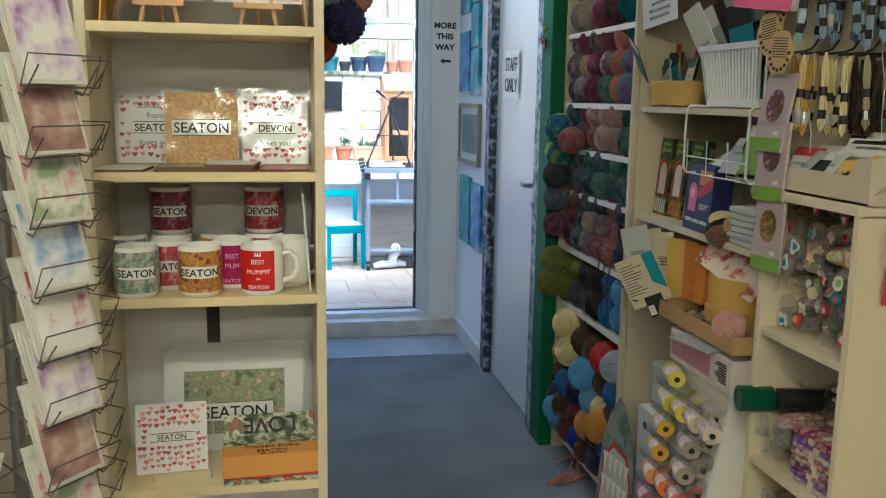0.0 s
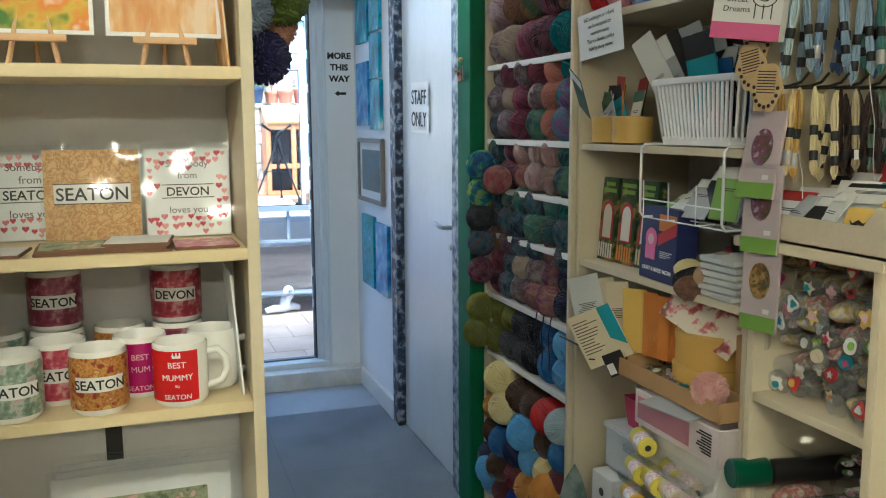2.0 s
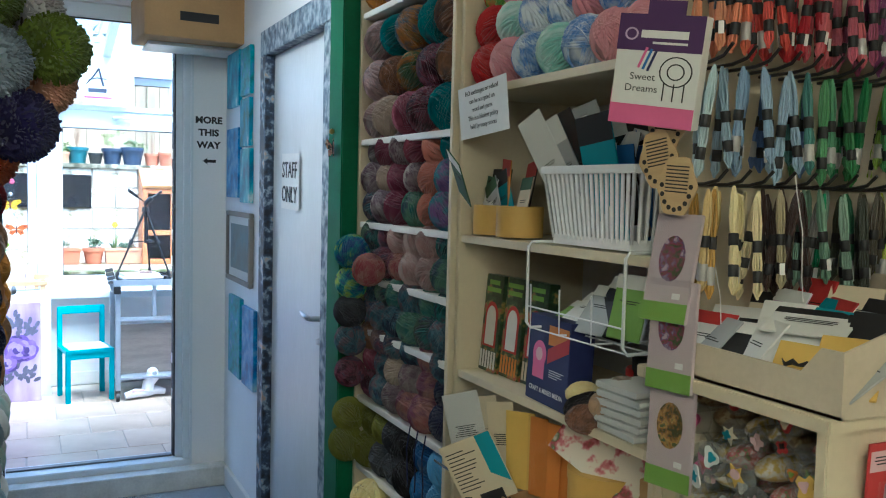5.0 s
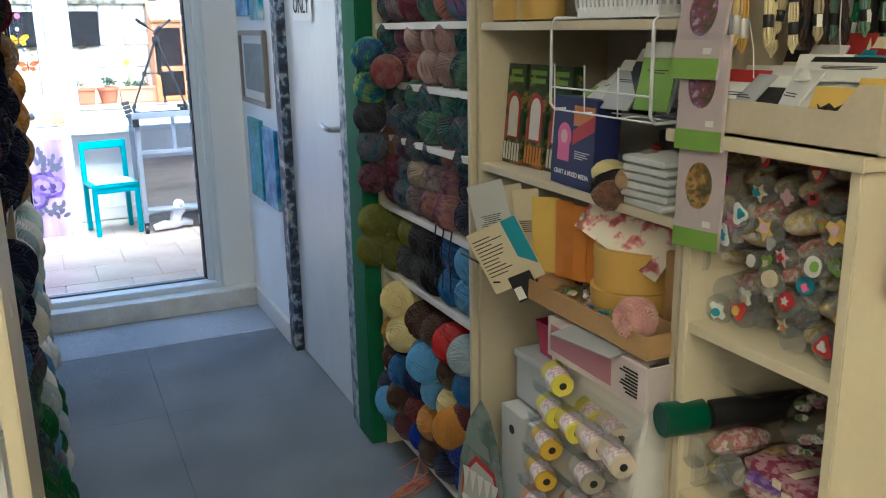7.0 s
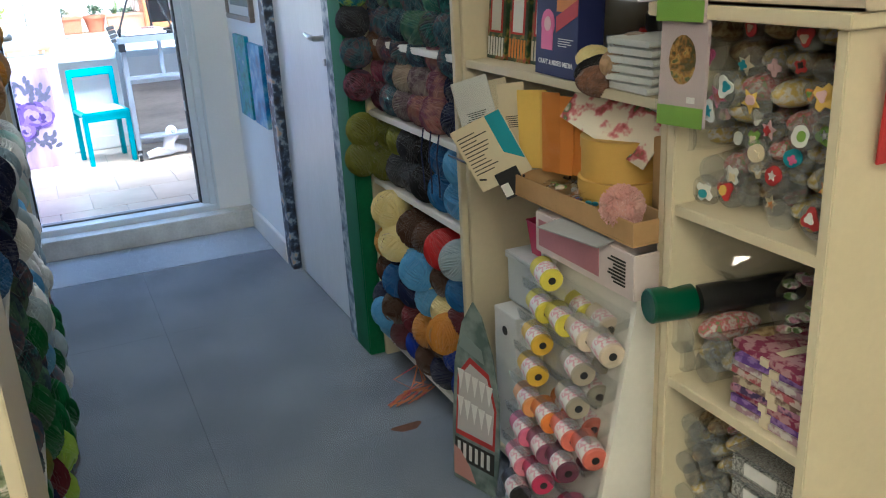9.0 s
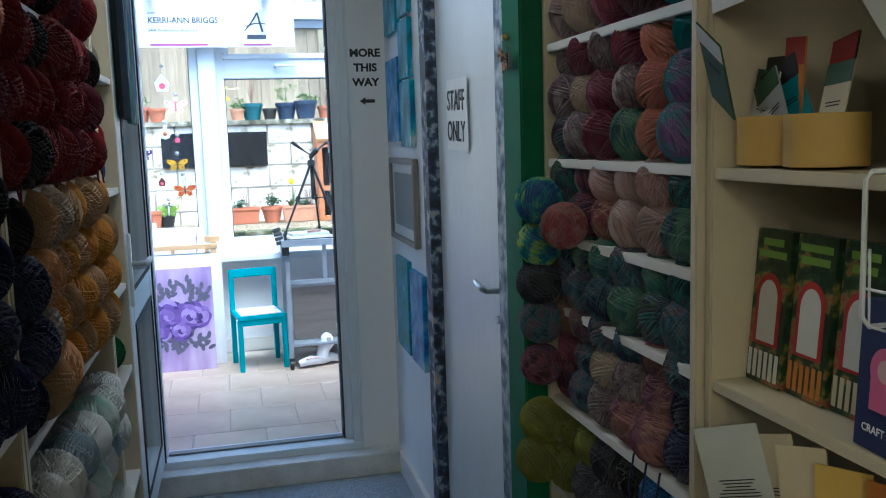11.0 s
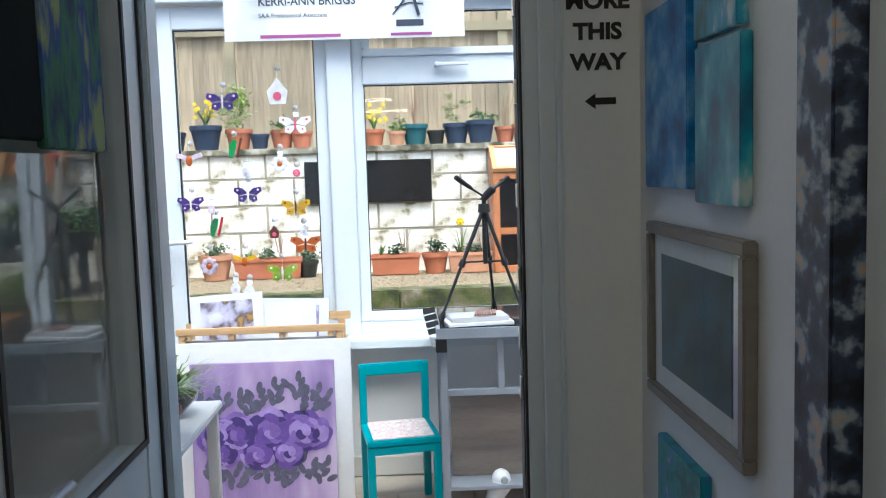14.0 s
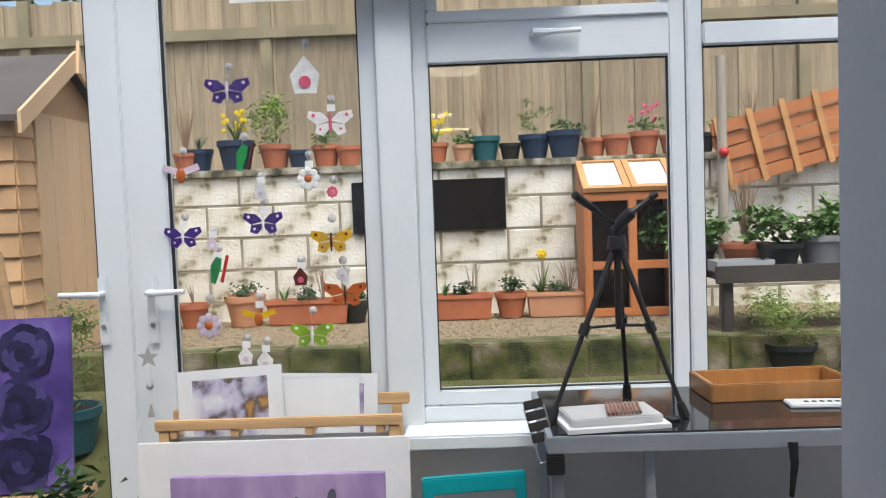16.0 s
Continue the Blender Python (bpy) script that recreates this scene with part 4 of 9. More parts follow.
reds = [M("heart_red_%d" % i, c, 0.6, relief=0) for i, c in enumerate([(0.45, 0.04, 0.06), (0.58, 0.16, 0.18), (0.66, 0.30, 0.30)])]
paisley = M_ramp("gold_paisley_print", [(0.40, (0.42, 0.22, 0.05)), (0.48, (0.60, 0.40, 0.14)), (0.52, (0.36, 0.16, 0.03)), (0.62, (0.58, 0.36, 0.12))], 70, 3, 0.5, 0.02)
floral = M_ramp("green_floral_print", [(0.36, (0.10, 0.15, 0.07)), (0.48, (0.36, 0.38, 0.24)), (0.56, (0.20, 0.26, 0.12)), (0.64, (0.60, 0.38, 0.36)), (0.7, (0.62, 0.60, 0.50))], 45, 4, 0.5, 0.02)
crimson_print = M_ramp("crimson_floral_print", [(0.4, (0.30, 0.02, 0.05)), (0.52, (0.42, 0.06, 0.10)), (0.62, (0.55, 0.30, 0.28))], 80, 3, 0.3, 0.02)
plum_print = M_ramp("plum_floral_print", [(0.4, (0.16, 0.02, 0.06)), (0.55, (0.28, 0.06, 0.12)), (0.66, (0.40, 0.26, 0.25))], 80, 3, 0.3, 0.02)
green_print = M_ramp("sage_floral_print", [(0.38, (0.14, 0.20, 0.15)), (0.5, (0.26, 0.33, 0.25)), (0.58, (0.45, 0.50, 0.42)), (0.66, (0.50, 0.30, 0.32))], 80, 3, 0.3, 0.02)
gold_print = M_ramp("gold_scroll_print", [(0.38, (0.22, 0.02, 0.02)), (0.48, (0.50, 0.28, 0.04)), (0.56, (0.32, 0.09, 0.03)), (0.64, (0.58, 0.40, 0.10))], 70, 3, 0.3, 0.02)
china = M("white_china", (0.78, 0.77, 0.73), 0.12, var=0.03, relief=0)
magenta = M("magenta_glaze", (0.36, 0.01, 0.13), 0.15, var=0.04, relief=0)
red_glaze = M("red_glaze", (0.55, 0.01, 0.01), 0.15, var=0.04, relief=0)
ink_white = M("white_ink", (0.75, 0.74, 0.72), 0.5, relief=0)
cork = M("cork_brown", (0.16, 0.08, 0.04), 0.7, var=0.2)


def sleeve(T, w, h, d=0.006):
    """A clear bag round a card."""
    bm = bmesh.new()
    n = 8
    vs = [[bm.verts.new((-w / 2 - 0.006 + (w + 0.012) * i / n, -d - 0.0035 * noise.noise(Vector((i * 0.7 + h * 90, j * 0.7, w * 50))), (h + 0.01) * j / n)) for j in range(n + 1)] for i in range(n + 1)]
    for i in range(n):
        for j in range(n):
            bm.faces.new((vs[i][j], vs[i + 1][j], vs[i + 1][j + 1], vs[i][j + 1]))
    p = part("clear_sleeve", bm, film, T, "crinkled cellophane sleeve", 0, True)
    p.visible_shadow = False


def plate_name(T, text, size, y, z, w, h):
    """A road-sign style name plate."""
    part("name_plate", B((-w / 2, w / 2, y - 0.0008, y, z - h / 2, z + h / 2)), ink_white, T, "", 0)
    part("name_plate_rule", B((-w / 2, w / 2, y - 0.0012, y - 0.0008, z + h / 2 - 0.0014, z + h / 2), (-w / 2, w / 2, y - 0.0012, y - 0.0008, z - h / 2, z - h / 2 + 0.0014)), ink, T)
    words(text, size, face_s(0, y - 0.0015, z - size * 0.36), ink, T, bold=size * 0.012)


def gift_card(at, w, h, base_mat, text, tilt, hearts=0, extra=(), label="", rz=0, seed=0, sizef=0.2):
    T = thing("greeting_card", label, "greeting card", at, rz, "greeting cards on the gift unit", rx=-tilt)
    part("card", B((-w / 2, w / 2, -0.002, 0.002, 0.002, h)), base_mat, T, "", 0.0006)
    g = random.Random(seed)
    if hearts:
        groups = [bmx() for _ in reds]
        n = int(math.sqrt(hearts))
        for i in range(n):
            for j in range(n):
                x, z = (i + 0.5 + g.uniform(-0.25, 0.25)) / n * w - w / 2, (j + 0.5 + g.uniform(-0.25, 0.25)) / n * h
                if abs(x) < w * 0.36 and abs(z - h * 0.52) < h * (0.26 if extra else 0.13):
                    continue
                if abs(x) > w / 2 - 0.006 or not 0.008 < z < h - 0.006:
                    continue
                heart(groups[g.randrange(3)], x, -0.0022, z, g.uniform(0.0045, 0.0065))
        for q, m in zip(groups, reds):
            if len(q.verts):
                part("hearts", q, m, T, "printed hearts")
            else:
                q.free()
    plate_name(T, text, w * sizef, -0.0022, h * 0.52, w * (0.80 if sizef > 0.17 else 0.62), w * sizef * 1.15)
    for t, z in extra:
        words(t, w * 0.12, face_s(0, -0.0026, z), M("script_ink", (0.1, 0.08, 0.08), 0.6, relief=0), T)
    sleeve(T, w, h)
    return T


gift_card((-0.050, 2.596, 1.262), 0.142, 0.142, paper, "SEATON", 6, 121, (("Somebody", 0.112), ("from", 0.092), ("loves you", 0.038)), "white card printed with red hearts in cellophane", seed=1, sizef=0.15)
gift_card((0.042, 2.566, 1.262), 0.142, 0.145, paisley, "SEATON", 7, 0, (), "gold paisley card with a place name in cellophane", seed=2)
gift_card((0.187, 2.566, 1.262), 0.132, 0.145, paper, "DEVON", 8, 121, (("Somebody", 0.115), ("from", 0.096), ("loves you", 0.040)), "white heart-printed card in crinkled cellophane", seed=3, sizef=0.15)
for i, (x, tall) in enumerate(((-0.088, 1), (0.012, 2), (0.108, 3), (0.206, 1))):
    T = thing("coaster_stack", "small stack of printed cork coasters on the shelf", "coaster", (x, 2.455, 1.262), (-4, 3, -6, 2)[i], "coaster stacks")
    for k in range(tall):
        dx = 0.004 * ((k * 7 + i) % 3 - 1)
        c = part("coaster", B((-0.047 + dx, 0.047 + dx, -0.047, 0.047, k * 0.0046, k * 0.0046 + 0.0042)), cork, T, "", 0.001)
        if k == tall - 1:
            part("print", B((-0.044 + dx, 0.044 + dx, -0.044, 0.044, tall * 0.0046 - 0.0004, tall * 0.0046 + 0.0004)), [paper, floral, paper, crimson_print][i], c)


def mug(x, y, z, body, text="", rz=0, handle=True, ring=True, label="", lines=(), txt=ink):
    T = thing("mug", label, "mug", (x, y, z), rz, "printed mugs")
    r, h = 0.0405, 0.095
    bm = lathe(bmx(), [(0, 0.002), (0.030, 0.002), (0.034, 0), (r - 0.001, 0.006), (r, 0.012), (r, h - 0.004), (r - 0.0015, h), (r - 0.003, h - 0.002), (r - 0.0035, 0.012), (0.0, 0.008)], 32)
    part("cup", bm, china, T, "", 0, True)
    bm = lathe(bmx(), [(r + 0.0003, 0.010), (r + 0.0006, 0.011), (r + 0.0006, h - 0.009), (r + 0.0003, h - 0.008)], 32)
    if lines:
        bmesh.ops.delete(bm, geom=[f for f in bm.faces if f.calc_center_median().x > 0.028], context="FACES")
    part("printed_wrap", bm, body, T, "", 0, True)
    if handle:
        bm = tube(bmx(), [(r - 0.003, 0, 0.076), (r + 0.014, 0, 0.079), (r + 0.026, 0, 0.066), (r + 0.028, 0, 0.048), (r + 0.020, 0, 0.030), (r - 0.003, 0, 0.022)], 0.0058, 10)
        part("handle", bm, china, T, "", 0, True)
    if text:
        plate = bmx()
        n, ww, hh = 8, 1.75, 0.011
        for i in range(n):
            a0, a1 = -math.pi / 2 - ww / 2 + ww * i / n, -math.pi / 2 - ww / 2 + ww * (i + 1) / n
            for rr, zz in ((r + 0.0012, hh),):
                v = [plate.verts.new((rr * math.cos(a), rr * math.sin(a), 0.048 + s)) for a, s in ((a0, -zz), (a1, -zz), (a1, zz), (a0, zz))]
                plate.faces.new(v)
        part("name_plate", plate, ink_white, T)
        ob = words(text, 0.0195, face_s(0, 0, 0.048 - 0.007), ink, T, bold=0.0003, depth=0.0003)
        for v in ob.data.vertices:
            a = -math.pi / 2 + v.co.x / (r + 0.001)
            rr = r + 0.0018 - v.co.y * 0.5
            v.co.x, v.co.y = rr * math.cos(a), rr * math.sin(a)
    for t, zz, sz in lines:
        ob = words(t, sz, face_s(0, 0, zz), txt, T, depth=0.0002)
        for v in ob.data.vertices:
            a = -math.pi / 2 + v.co.x / (r + 0.001)
            rr = r + 0.0016 - v.co.y * 0.5
            v.co.x, v.co.y = rr * math.cos(a), rr * math.sin(a)
    return T


mz = 1.027
LM = "white china mug in a %s with lettering"
mug(-0.074, 2.440, mz, green_print, "SEATON", 8, False, label=LM % "sage floral print")
mug(0.042, 2.437, mz, gold_print, "SEATON", 4, False, label=LM % "gold scroll print")
best = (("BEST", 0.062, 0.0125), ("MUMMY", 0.043, 0.0125), ("IN", 0.032, 0.006), ("SEATON", 0.014, 0.0105))
T = mug(0.158, 2.437, mz, red_glaze, "", -10, True, label="red and white china mug lettered in white", lines=best, txt=ink_white)
bm = B((-0.006, 0.006, -0.0425, -0.0412, 0.077, 0.080))
for cx in (-0.005, 0, 0.005):
    frustum(bm, (cx, -0.0418, 0.080), (cx, -0.0418, 0.085), 0.0016, 0.0006, 6)
part("crown", bm, ink_white, T)
mug(-0.018, 2.505, mz, crimson_print, "SEATON", 5, False, label=LM % "crimson print")
mug(0.100, 2.504, mz, magenta, "", 0, False, label="magenta china mug lettered in pale pink", lines=(("BEST", 0.062, 0.0125), ("MUM", 0.043, 0.0125), ("SEATON", 0.014, 0.0105)), txt=M("pink_ink", (0.70, 0.40, 0.50), 0.5, relief=0))
mug(0.212, 2.510, mz, china, "", -20, True, label="plain white china mug turned away")
for x in (-0.112, -0.025, 0.070, 0.161):
    mug(x, 2.590, mz, (green_print, gold_print, plum_print, crimson_print)[int((x + 0.12) * 10) % 4], "", 90, False, label="white china mug with a printed wrap, at the back")
mug(-0.025, 2.590, mz + 0.0955, plum_print, "SEATON", 2, False, label="plum floral mug stacked on another mug")
mug(0.161, 2.590, mz + 0.0955, crimson_print, "DEVON", -6, False, label="crimson floral mug stacked on another mug")
T = thing("mounted_print", "clear-wrapped print standing against the unit's side", "print", (0.250, 2.50, 1.027), ry=-4)
part("board", B((-0.0015, 0.0015, -0.07, 0.07, 0, 0.19)), paper, T)
part("label_strip", B((0.035, 0.062, 2.6300, 2.6318, 0.80, 1.005)), ink, bpy.data.objects["gift_shelving"], "black label strip on the back panel", world=True)

# large wrapped mounts, a heart card and tea towels on the lower shelf
for k in range(3):
    T = thing("mounted_print", "large mounted floral print in crinkled cellophane", "print", (0.092 + 0.008 * k, 2.575 + 0.014 * k, 0.648), rx=-7, group="wrapped prints")
    part("mount", B((-0.145, 0.145, -0.002, 0.002, 0.002, 0.215 + 0.006 * k)), paper, T, "", 0.0005)
    if k == 0:
        part("picture", B((-0.105, 0.105, -0.0028, -0.002, 0.038, 0.175)), floral, T, "green and pink floral picture")
        plate_name(T, "SEATON", 0.036, -0.003, 0.085, 0.16, 0.042)
    sleeve(T, 0.29, 0.22 + 0.006 * k)
gift_card((-0.028, 2.475, 0.648), 0.138, 0.140, paper, "SEATON", 14, 144, (), "white card with rows of red hearts in cellophane", rz=4, seed=9, sizef=0.11)
towel_mat = M_ramp("tea_towel_print", [(0.38, (0.06, 0.09, 0.04)), (0.47, (0.26, 0.30, 0.18)), (0.55, (0.62, 0.60, 0.52)), (0.62, (0.12, 0.16, 0.07)), (0.7, (0.46, 0.12, 0.12))], 38, 3, 0.9, 0.4)
T = thing("tea_towels", "folded printed tea towels in an orange paper band", "tea towel", (0.168, 2.470, 0.648), 3)
for k in range(5):
    bm = bmx()
    n = 10
    z = k * 0.011
    for i in range(n):
        x0, x1 = -0.095 + 0.19 * i / n, -0.095 + 0.19 * (i + 1) / n
        box(bm, x0, x1, -0.07, 0.085, z + 0.0015 * math.sin(i * 1.3 + k), z + 0.009 + 0.002 * math.sin(i * 1.1 + k * 2))
    part("towel", bm, towel_mat if k != 1 else M("red_hem", (0.45, 0.05, 0.05), 0.9, var=0.3), T, "", 0, True)
fold = box(bmx(), -0.092, 0.092, 0.0, 0.012, 0.0, 0.05, pose(0, 0.03, 0.055, -28))
part("folded_top", fold, towel_mat, T, "", 0.003)
part("paper_band", B((-0.097, 0.097, -0.074, -0.020, 0.0585, 0.0615), (-0.097, 0.097, -0.0755, -0.0725, 0.018, 0.0615)), M("orange_band", (0.58, 0.28, 0.05), 0.6, var=0.06), T, "orange paper band", 0.001)
words("TINNED SNAIL", 0.0165, pose(0, -0.040, 0.0622), M("brown_ink", (0.10, 0.04, 0.01), 0.6, relief=0), T)
words("SEATON", 0.016, pose(0, -0.060, 0.0622), bpy.data.materials["brown_ink"], T)
words("TEA TOWELS", 0.009, pose(0, -0.0715, 0.0622), bpy.data.materials["brown_ink"], T)
words("LOVE", 0.045, pose(0, 0, 0, 0, 0, 0) @ pose(0.0, 0.0455, 0.093, 62, 0, 0) @ pose(0, 0, 0, 0, 0, 180), ink, T, bold=0.0008)
wire_stand = bmx()
for x in (-0.06, 0.05):
    tube(wire_stand, [(x, 2.44, 0.672), (x, 2.438, 0.650), (x, 2.50, 0.650), (x, 2.53, 0.74)], 0.0012, 5)
single("wire_stand", wire_stand, chrome, "small clear wire card stand", "stand", at=(0, 2.47, 0.648))

# little easels with paintings on the upper shelf
sunf = M_ramp("sunflower_painting", [(0.40, (0.08, 0.20, 0.03)), (0.47, (0.55, 0.40, 0.04)), (0.55, (0.62, 0.22, 0.02)), (0.62, (0.70, 0.66, 0.55))], 14, 3, 0.7, 0.1)
corn = M_ramp("cornfield_painting", [(0.38, (0.55, 0.26, 0.08)), (0.5, (0.62, 0.38, 0.16)), (0.62, (0.68, 0.56, 0.40))], 30, 4, 0.7, 0.1, stretch=(1, 1, 0.3))
for x, m, nm in ((-0.020, sunf, "sunflower"), (0.160, corn, "cornfield")):
    T = thing("mini_easel", "small pine table easel holding a painting", "easel", (x, 2.49, 1.527), group="small easels")
    for s in (-1, 1):
        part("leg", tube(bmx(), [(s * 0.034, -0.012, 0), (s * 0.022, 0.0, 0.06), (s * 0.012, 0.012, 0.115)], 0.0042, 6), pine, T)
    part("leg", tube(bmx(), [(0, 0.055, 0), (0, 0.014, 0.11)], 0.0038, 6), pine, T)
    part("ledge", B((-0.045, 0.045, -0.018, 0.0, 0.036, 0.046)), pine, T, "", 0.001)
    P = thing("painting", "small unframed %s painting on a pine easel" % nm, "painting", (x, 2.488, 1.574), rx=-8, group="small paintings")
    part("paper", B((-0.082, 0.082, -0.002, 0.001, 0, 0.15)), paper, P, "", 0.0005)
    part("picture", B((-0.076, 0.076, -0.0028, -0.002, 0.006, 0.145)), m, P, nm + " picture")
T = thing("mounted_print", "wrapped print leaning in the corner of the shelf", "print", (0.248, 2.52, 1.527), ry=-4)
part("board", B((-0.0015, 0.0015, -0.08, 0.08, 0, 0.2)), corn, T)
T = thing("mounted_print", "wrapped print leaning in the corner of the shelf", "print", (-0.118, 2.52, 1.527), ry=5)
part("board", B((-0.0015, 0.0015, -0.08, 0.08, 0, 0.2)), sunf, T)

# card spinner
SPX, SPY = -0.232, 2.20
SP = thing("card_spinner", "chrome wire spinner holding greeting cards", "card rack", (SPX, SPY, 0))
part("pole", frustum(bmx(), (0, 0, 0.02), (0, 0, 1.72), 0.011, None, 12), bpy.data.materials["dull_strip"], SP, "", 0, True)
bm = bmx()
for a in range(4):
    c, s = math.cos(a * math.pi / 2 + 0.6), math.sin(a * math.pi / 2 + 0.6)
    tube(bm, [(0, 0, 0.06), (c * 0.12, s * 0.12, 0.045), (c * 0.24, s * 0.24, 0.012)], 0.010, 8)
part("base", bm, chrome, SP, "four-footed base", 0, True)
card_stock = M("card_stock", (0.62, 0.60, 0.55), 0.6, var=0.1)
spin_wire = M("dull_wire", (0.16, 0.15, 0.13), 0.4, 0.8)
card_mats = [M_ramp("card_print_%d" % i, st, sc, 3, 0.5, 0.02) for i, (st, sc) in enumerate([
    ([(0.42, (0.72, 0.71, 0.69)), (0.54, (0.70, 0.66, 0.66)), (0.62, (0.42, 0.10, 0.14))], 16),
    ([(0.45, (0.72, 0.72, 0.71)), (0.56, (0.30, 0.40, 0.60)), (0.66, (0.06, 0.10, 0.28))], 14),
    ([(0.40, (0.30, 0.36, 0.22)), (0.52, (0.68, 0.66, 0.60)), (0.64, (0.50, 0.16, 0.20))], 18),
    ([(0.35, (0.16, 0.08, 0.08)), (0.5, (0.40, 0.25, 0.22)), (0.65, (0.66, 0.60, 0.54))], 15),
    ([(0.45, (0.73, 0.72, 0.70)), (0.58, (0.52, 0.40, 0.60)), (0.68, (0.20, 0.08, 0.25))], 20)])]
for tier in range(10):
    z = 0.51 + tier * 0.10
    bm = bmx()
    for fa in (-38, -128, 52, 142):
        m = pose(0, 0, z, 0, 0, fa + 90)
        loop = [(-0.062, -0.145, 0.0), (0.062, -0.145, 0.0), (0.062, -0.165, 0.045), (-0.062, -0.165, 0.045), (-0.062, -0.145, 0.0)]
        tube(bm, [m @ Vector(p) for p in loop], 0.0013, 5)
        tube(bm, [m @ Vector(p) for p in [(-0.05, -0.02, 0.02), (-0.05, -0.135, -0.012), (-0.05, -0.17, 0.03)]], 0.0014, 5)
        tube(bm, [m @ Vector(p) for p in [(0.05, -0.02, 0.02), (0.05, -0.135, -0.012), (0.05, -0.17, 0.03)]], 0.0014, 5)
    part("wire_tier", bm, spin_wire, SP, "bent wire pockets", 0, True)
    for fa in (-38, -128):
        for k in range(4):
            rx = -16 - 1.5 * k
            C = new("greeting_card")
            C.empty_display_size = 0.03
            C.matrix_basis = pose(SPX, SPY, z + 0.004) @ pose(0, 0, 0, 0, 0, fa + 90) @ pose((k - 1.5) * 0.004 + rng.uniform(-0.004, 0.004), -0.146 + 0.008 * k, 0, rx, 0, rng.uniform(-3, 3))
            tagged(C, "flower-painted greeting card in a wire rack pocket", "greeting card", "cards in the spinner")
            part("card", B((-0.053, 0.053, -0.0012, 0.0012, 0, 0.142 + 0.004 * k)), card_stock, C, "", 0.0004)
            if k == 0:
                part("picture", B((-0.047, 0.047, -0.0018, -0.0013, 0.006, 0.134)), card_mats[(tier + (fa < -100)) % 5], C, "painted picture")

# ================= notices, packets and baskets on the craft unit =================
hue = random.Random(21)


def bars(T, w, z0, n, y, mat=None, x0=None, h=0.0016, gap=0.0045, name="text_line"):
    bm = bmx()
    for i in range(n):
        ww = w * hue.uniform(0.55, 1.0)
        xa = -ww / 2 if x0 is None else x0
        box(bm, xa, xa + ww, y - 0.0004, y, z0 - i * gap - h, z0 - i * gap)
    part(name, bm, mat or ink, T)


def packet(at, w, h, mat, rz=-90, tilt=8, label="", d=0.003, header=None, lines=2, category="packet", group="", film_on=False, roll=0):
    T = thing("packet", label, category, at, rz, group, rx=-tilt, ry=roll)
    part("card", B((-w / 2, w / 2, -d / 2, d / 2, 0, h)), mat, T, "", 0.0008)
    if header:
        part("header", B((-w / 2, w / 2, -d / 2 - 0.0007, -d / 2, h * 0.78, h)), header, T, "coloured header")
    if lines:
        bars(T, w * 0.7, h * 0.6, lines, -d / 2 - 0.0004)
    if film_on:
        part("clear_sleeve", sheet(-w / 2 - 0.003, w / 2 + 0.003, -d - 0.001, 0, h + 0.004), film, T)
    return T


def plain(name, c, r=0.55, **k):
    return M(name, c, r, var=0.06, relief=0.02, **k)


P_ = {k: plain("print_" + k, c) for k, c in {"white": (0.68, 0.68, 0.66), "cream": (0.60, 0.52, 0.36), "yellow": (0.62, 0.42, 0.08), "red": (0.42, 0.03, 0.03), "navy": (0.012, 0.018, 0.09), "purple": (0.06, 0.02, 0.10), "pink": (0.60, 0.12, 0.28), "green": (0.22, 0.38, 0.06), "dkgreen": (0.02, 0.08, 0.03), "teal": (0.03, 0.25, 0.33), "orange": (0.55, 0.20, 0.03), "black": (0.012, 0.012, 0.014), "blue": (0.03, 0.14, 0.42), "grey": (0.35, 0.36, 0.37), "palepink": (0.62, 0.42, 0.44), "lilac": (0.45, 0.35, 0.48)}.items()}

T = thing("notice", "white paper notice of shop terms stuck to the shelf edge", "notice", (1.283, 3.17, 1.622), -90, rx=4, ry=-4)
part("sheet", B((-0.115, 0.115, -0.0006, 0.0006, 0, 0.12)), paper, T)
for i, t in enumerate(("NO exchanges or refund", "can be accepted on", "wool and yarns", "This is a blanket policy", "held by many stores")):
    words(t, 0.0155, face_s(0, -0.001, 0.098 - i * 0.0195), ink, T, depth=0.0002)

# two rolls of yellow tape used as pots, with packets
yellow = plain("yellow_cardboard_tube", (0.55, 0.36, 0.08))
for i, y in enumerate((3.228, 3.118)):
    T = thing("tape_roll", "yellow cardboard tube used as a pot", "tube", (1.352, y, 1.392), group="yellow tubes")
    part("wall", lathe(bmx(), [(0.052, 0), (0.054, 0.001), (0.054, 0.069), (0.052, 0.07), (0.050, 0.069), (0.050, 0.003), (0, 0.003)], 28), yellow, T, "", 0, True)
for i in range(7):
    packet((1.335 + 0.012 * (i % 3), 3.26 - 0.026 * i, 1.40), 0.07, 0.13 + 0.02 * (i % 3), [P_["white"], P_["dkgreen"], P_["orange"], P_["grey"], P_["teal"], P_["black"], P_["cream"]][i], -90 + hue.uniform(-15, 15), hue.uniform(-6, 14), "small craft packet standing in a yellow tube", header=[P_["dkgreen"], P_["black"], P_["red"]][i % 3], group="packets in tubes", roll=hue.uniform(-28, 28))
packet((1.272, 3.235, 1.475), 0.06, 0.15, P_["dkgreen"], -80, -38, "long slim needle pack sticking out of a tube", header=P_["white"], roll=38)

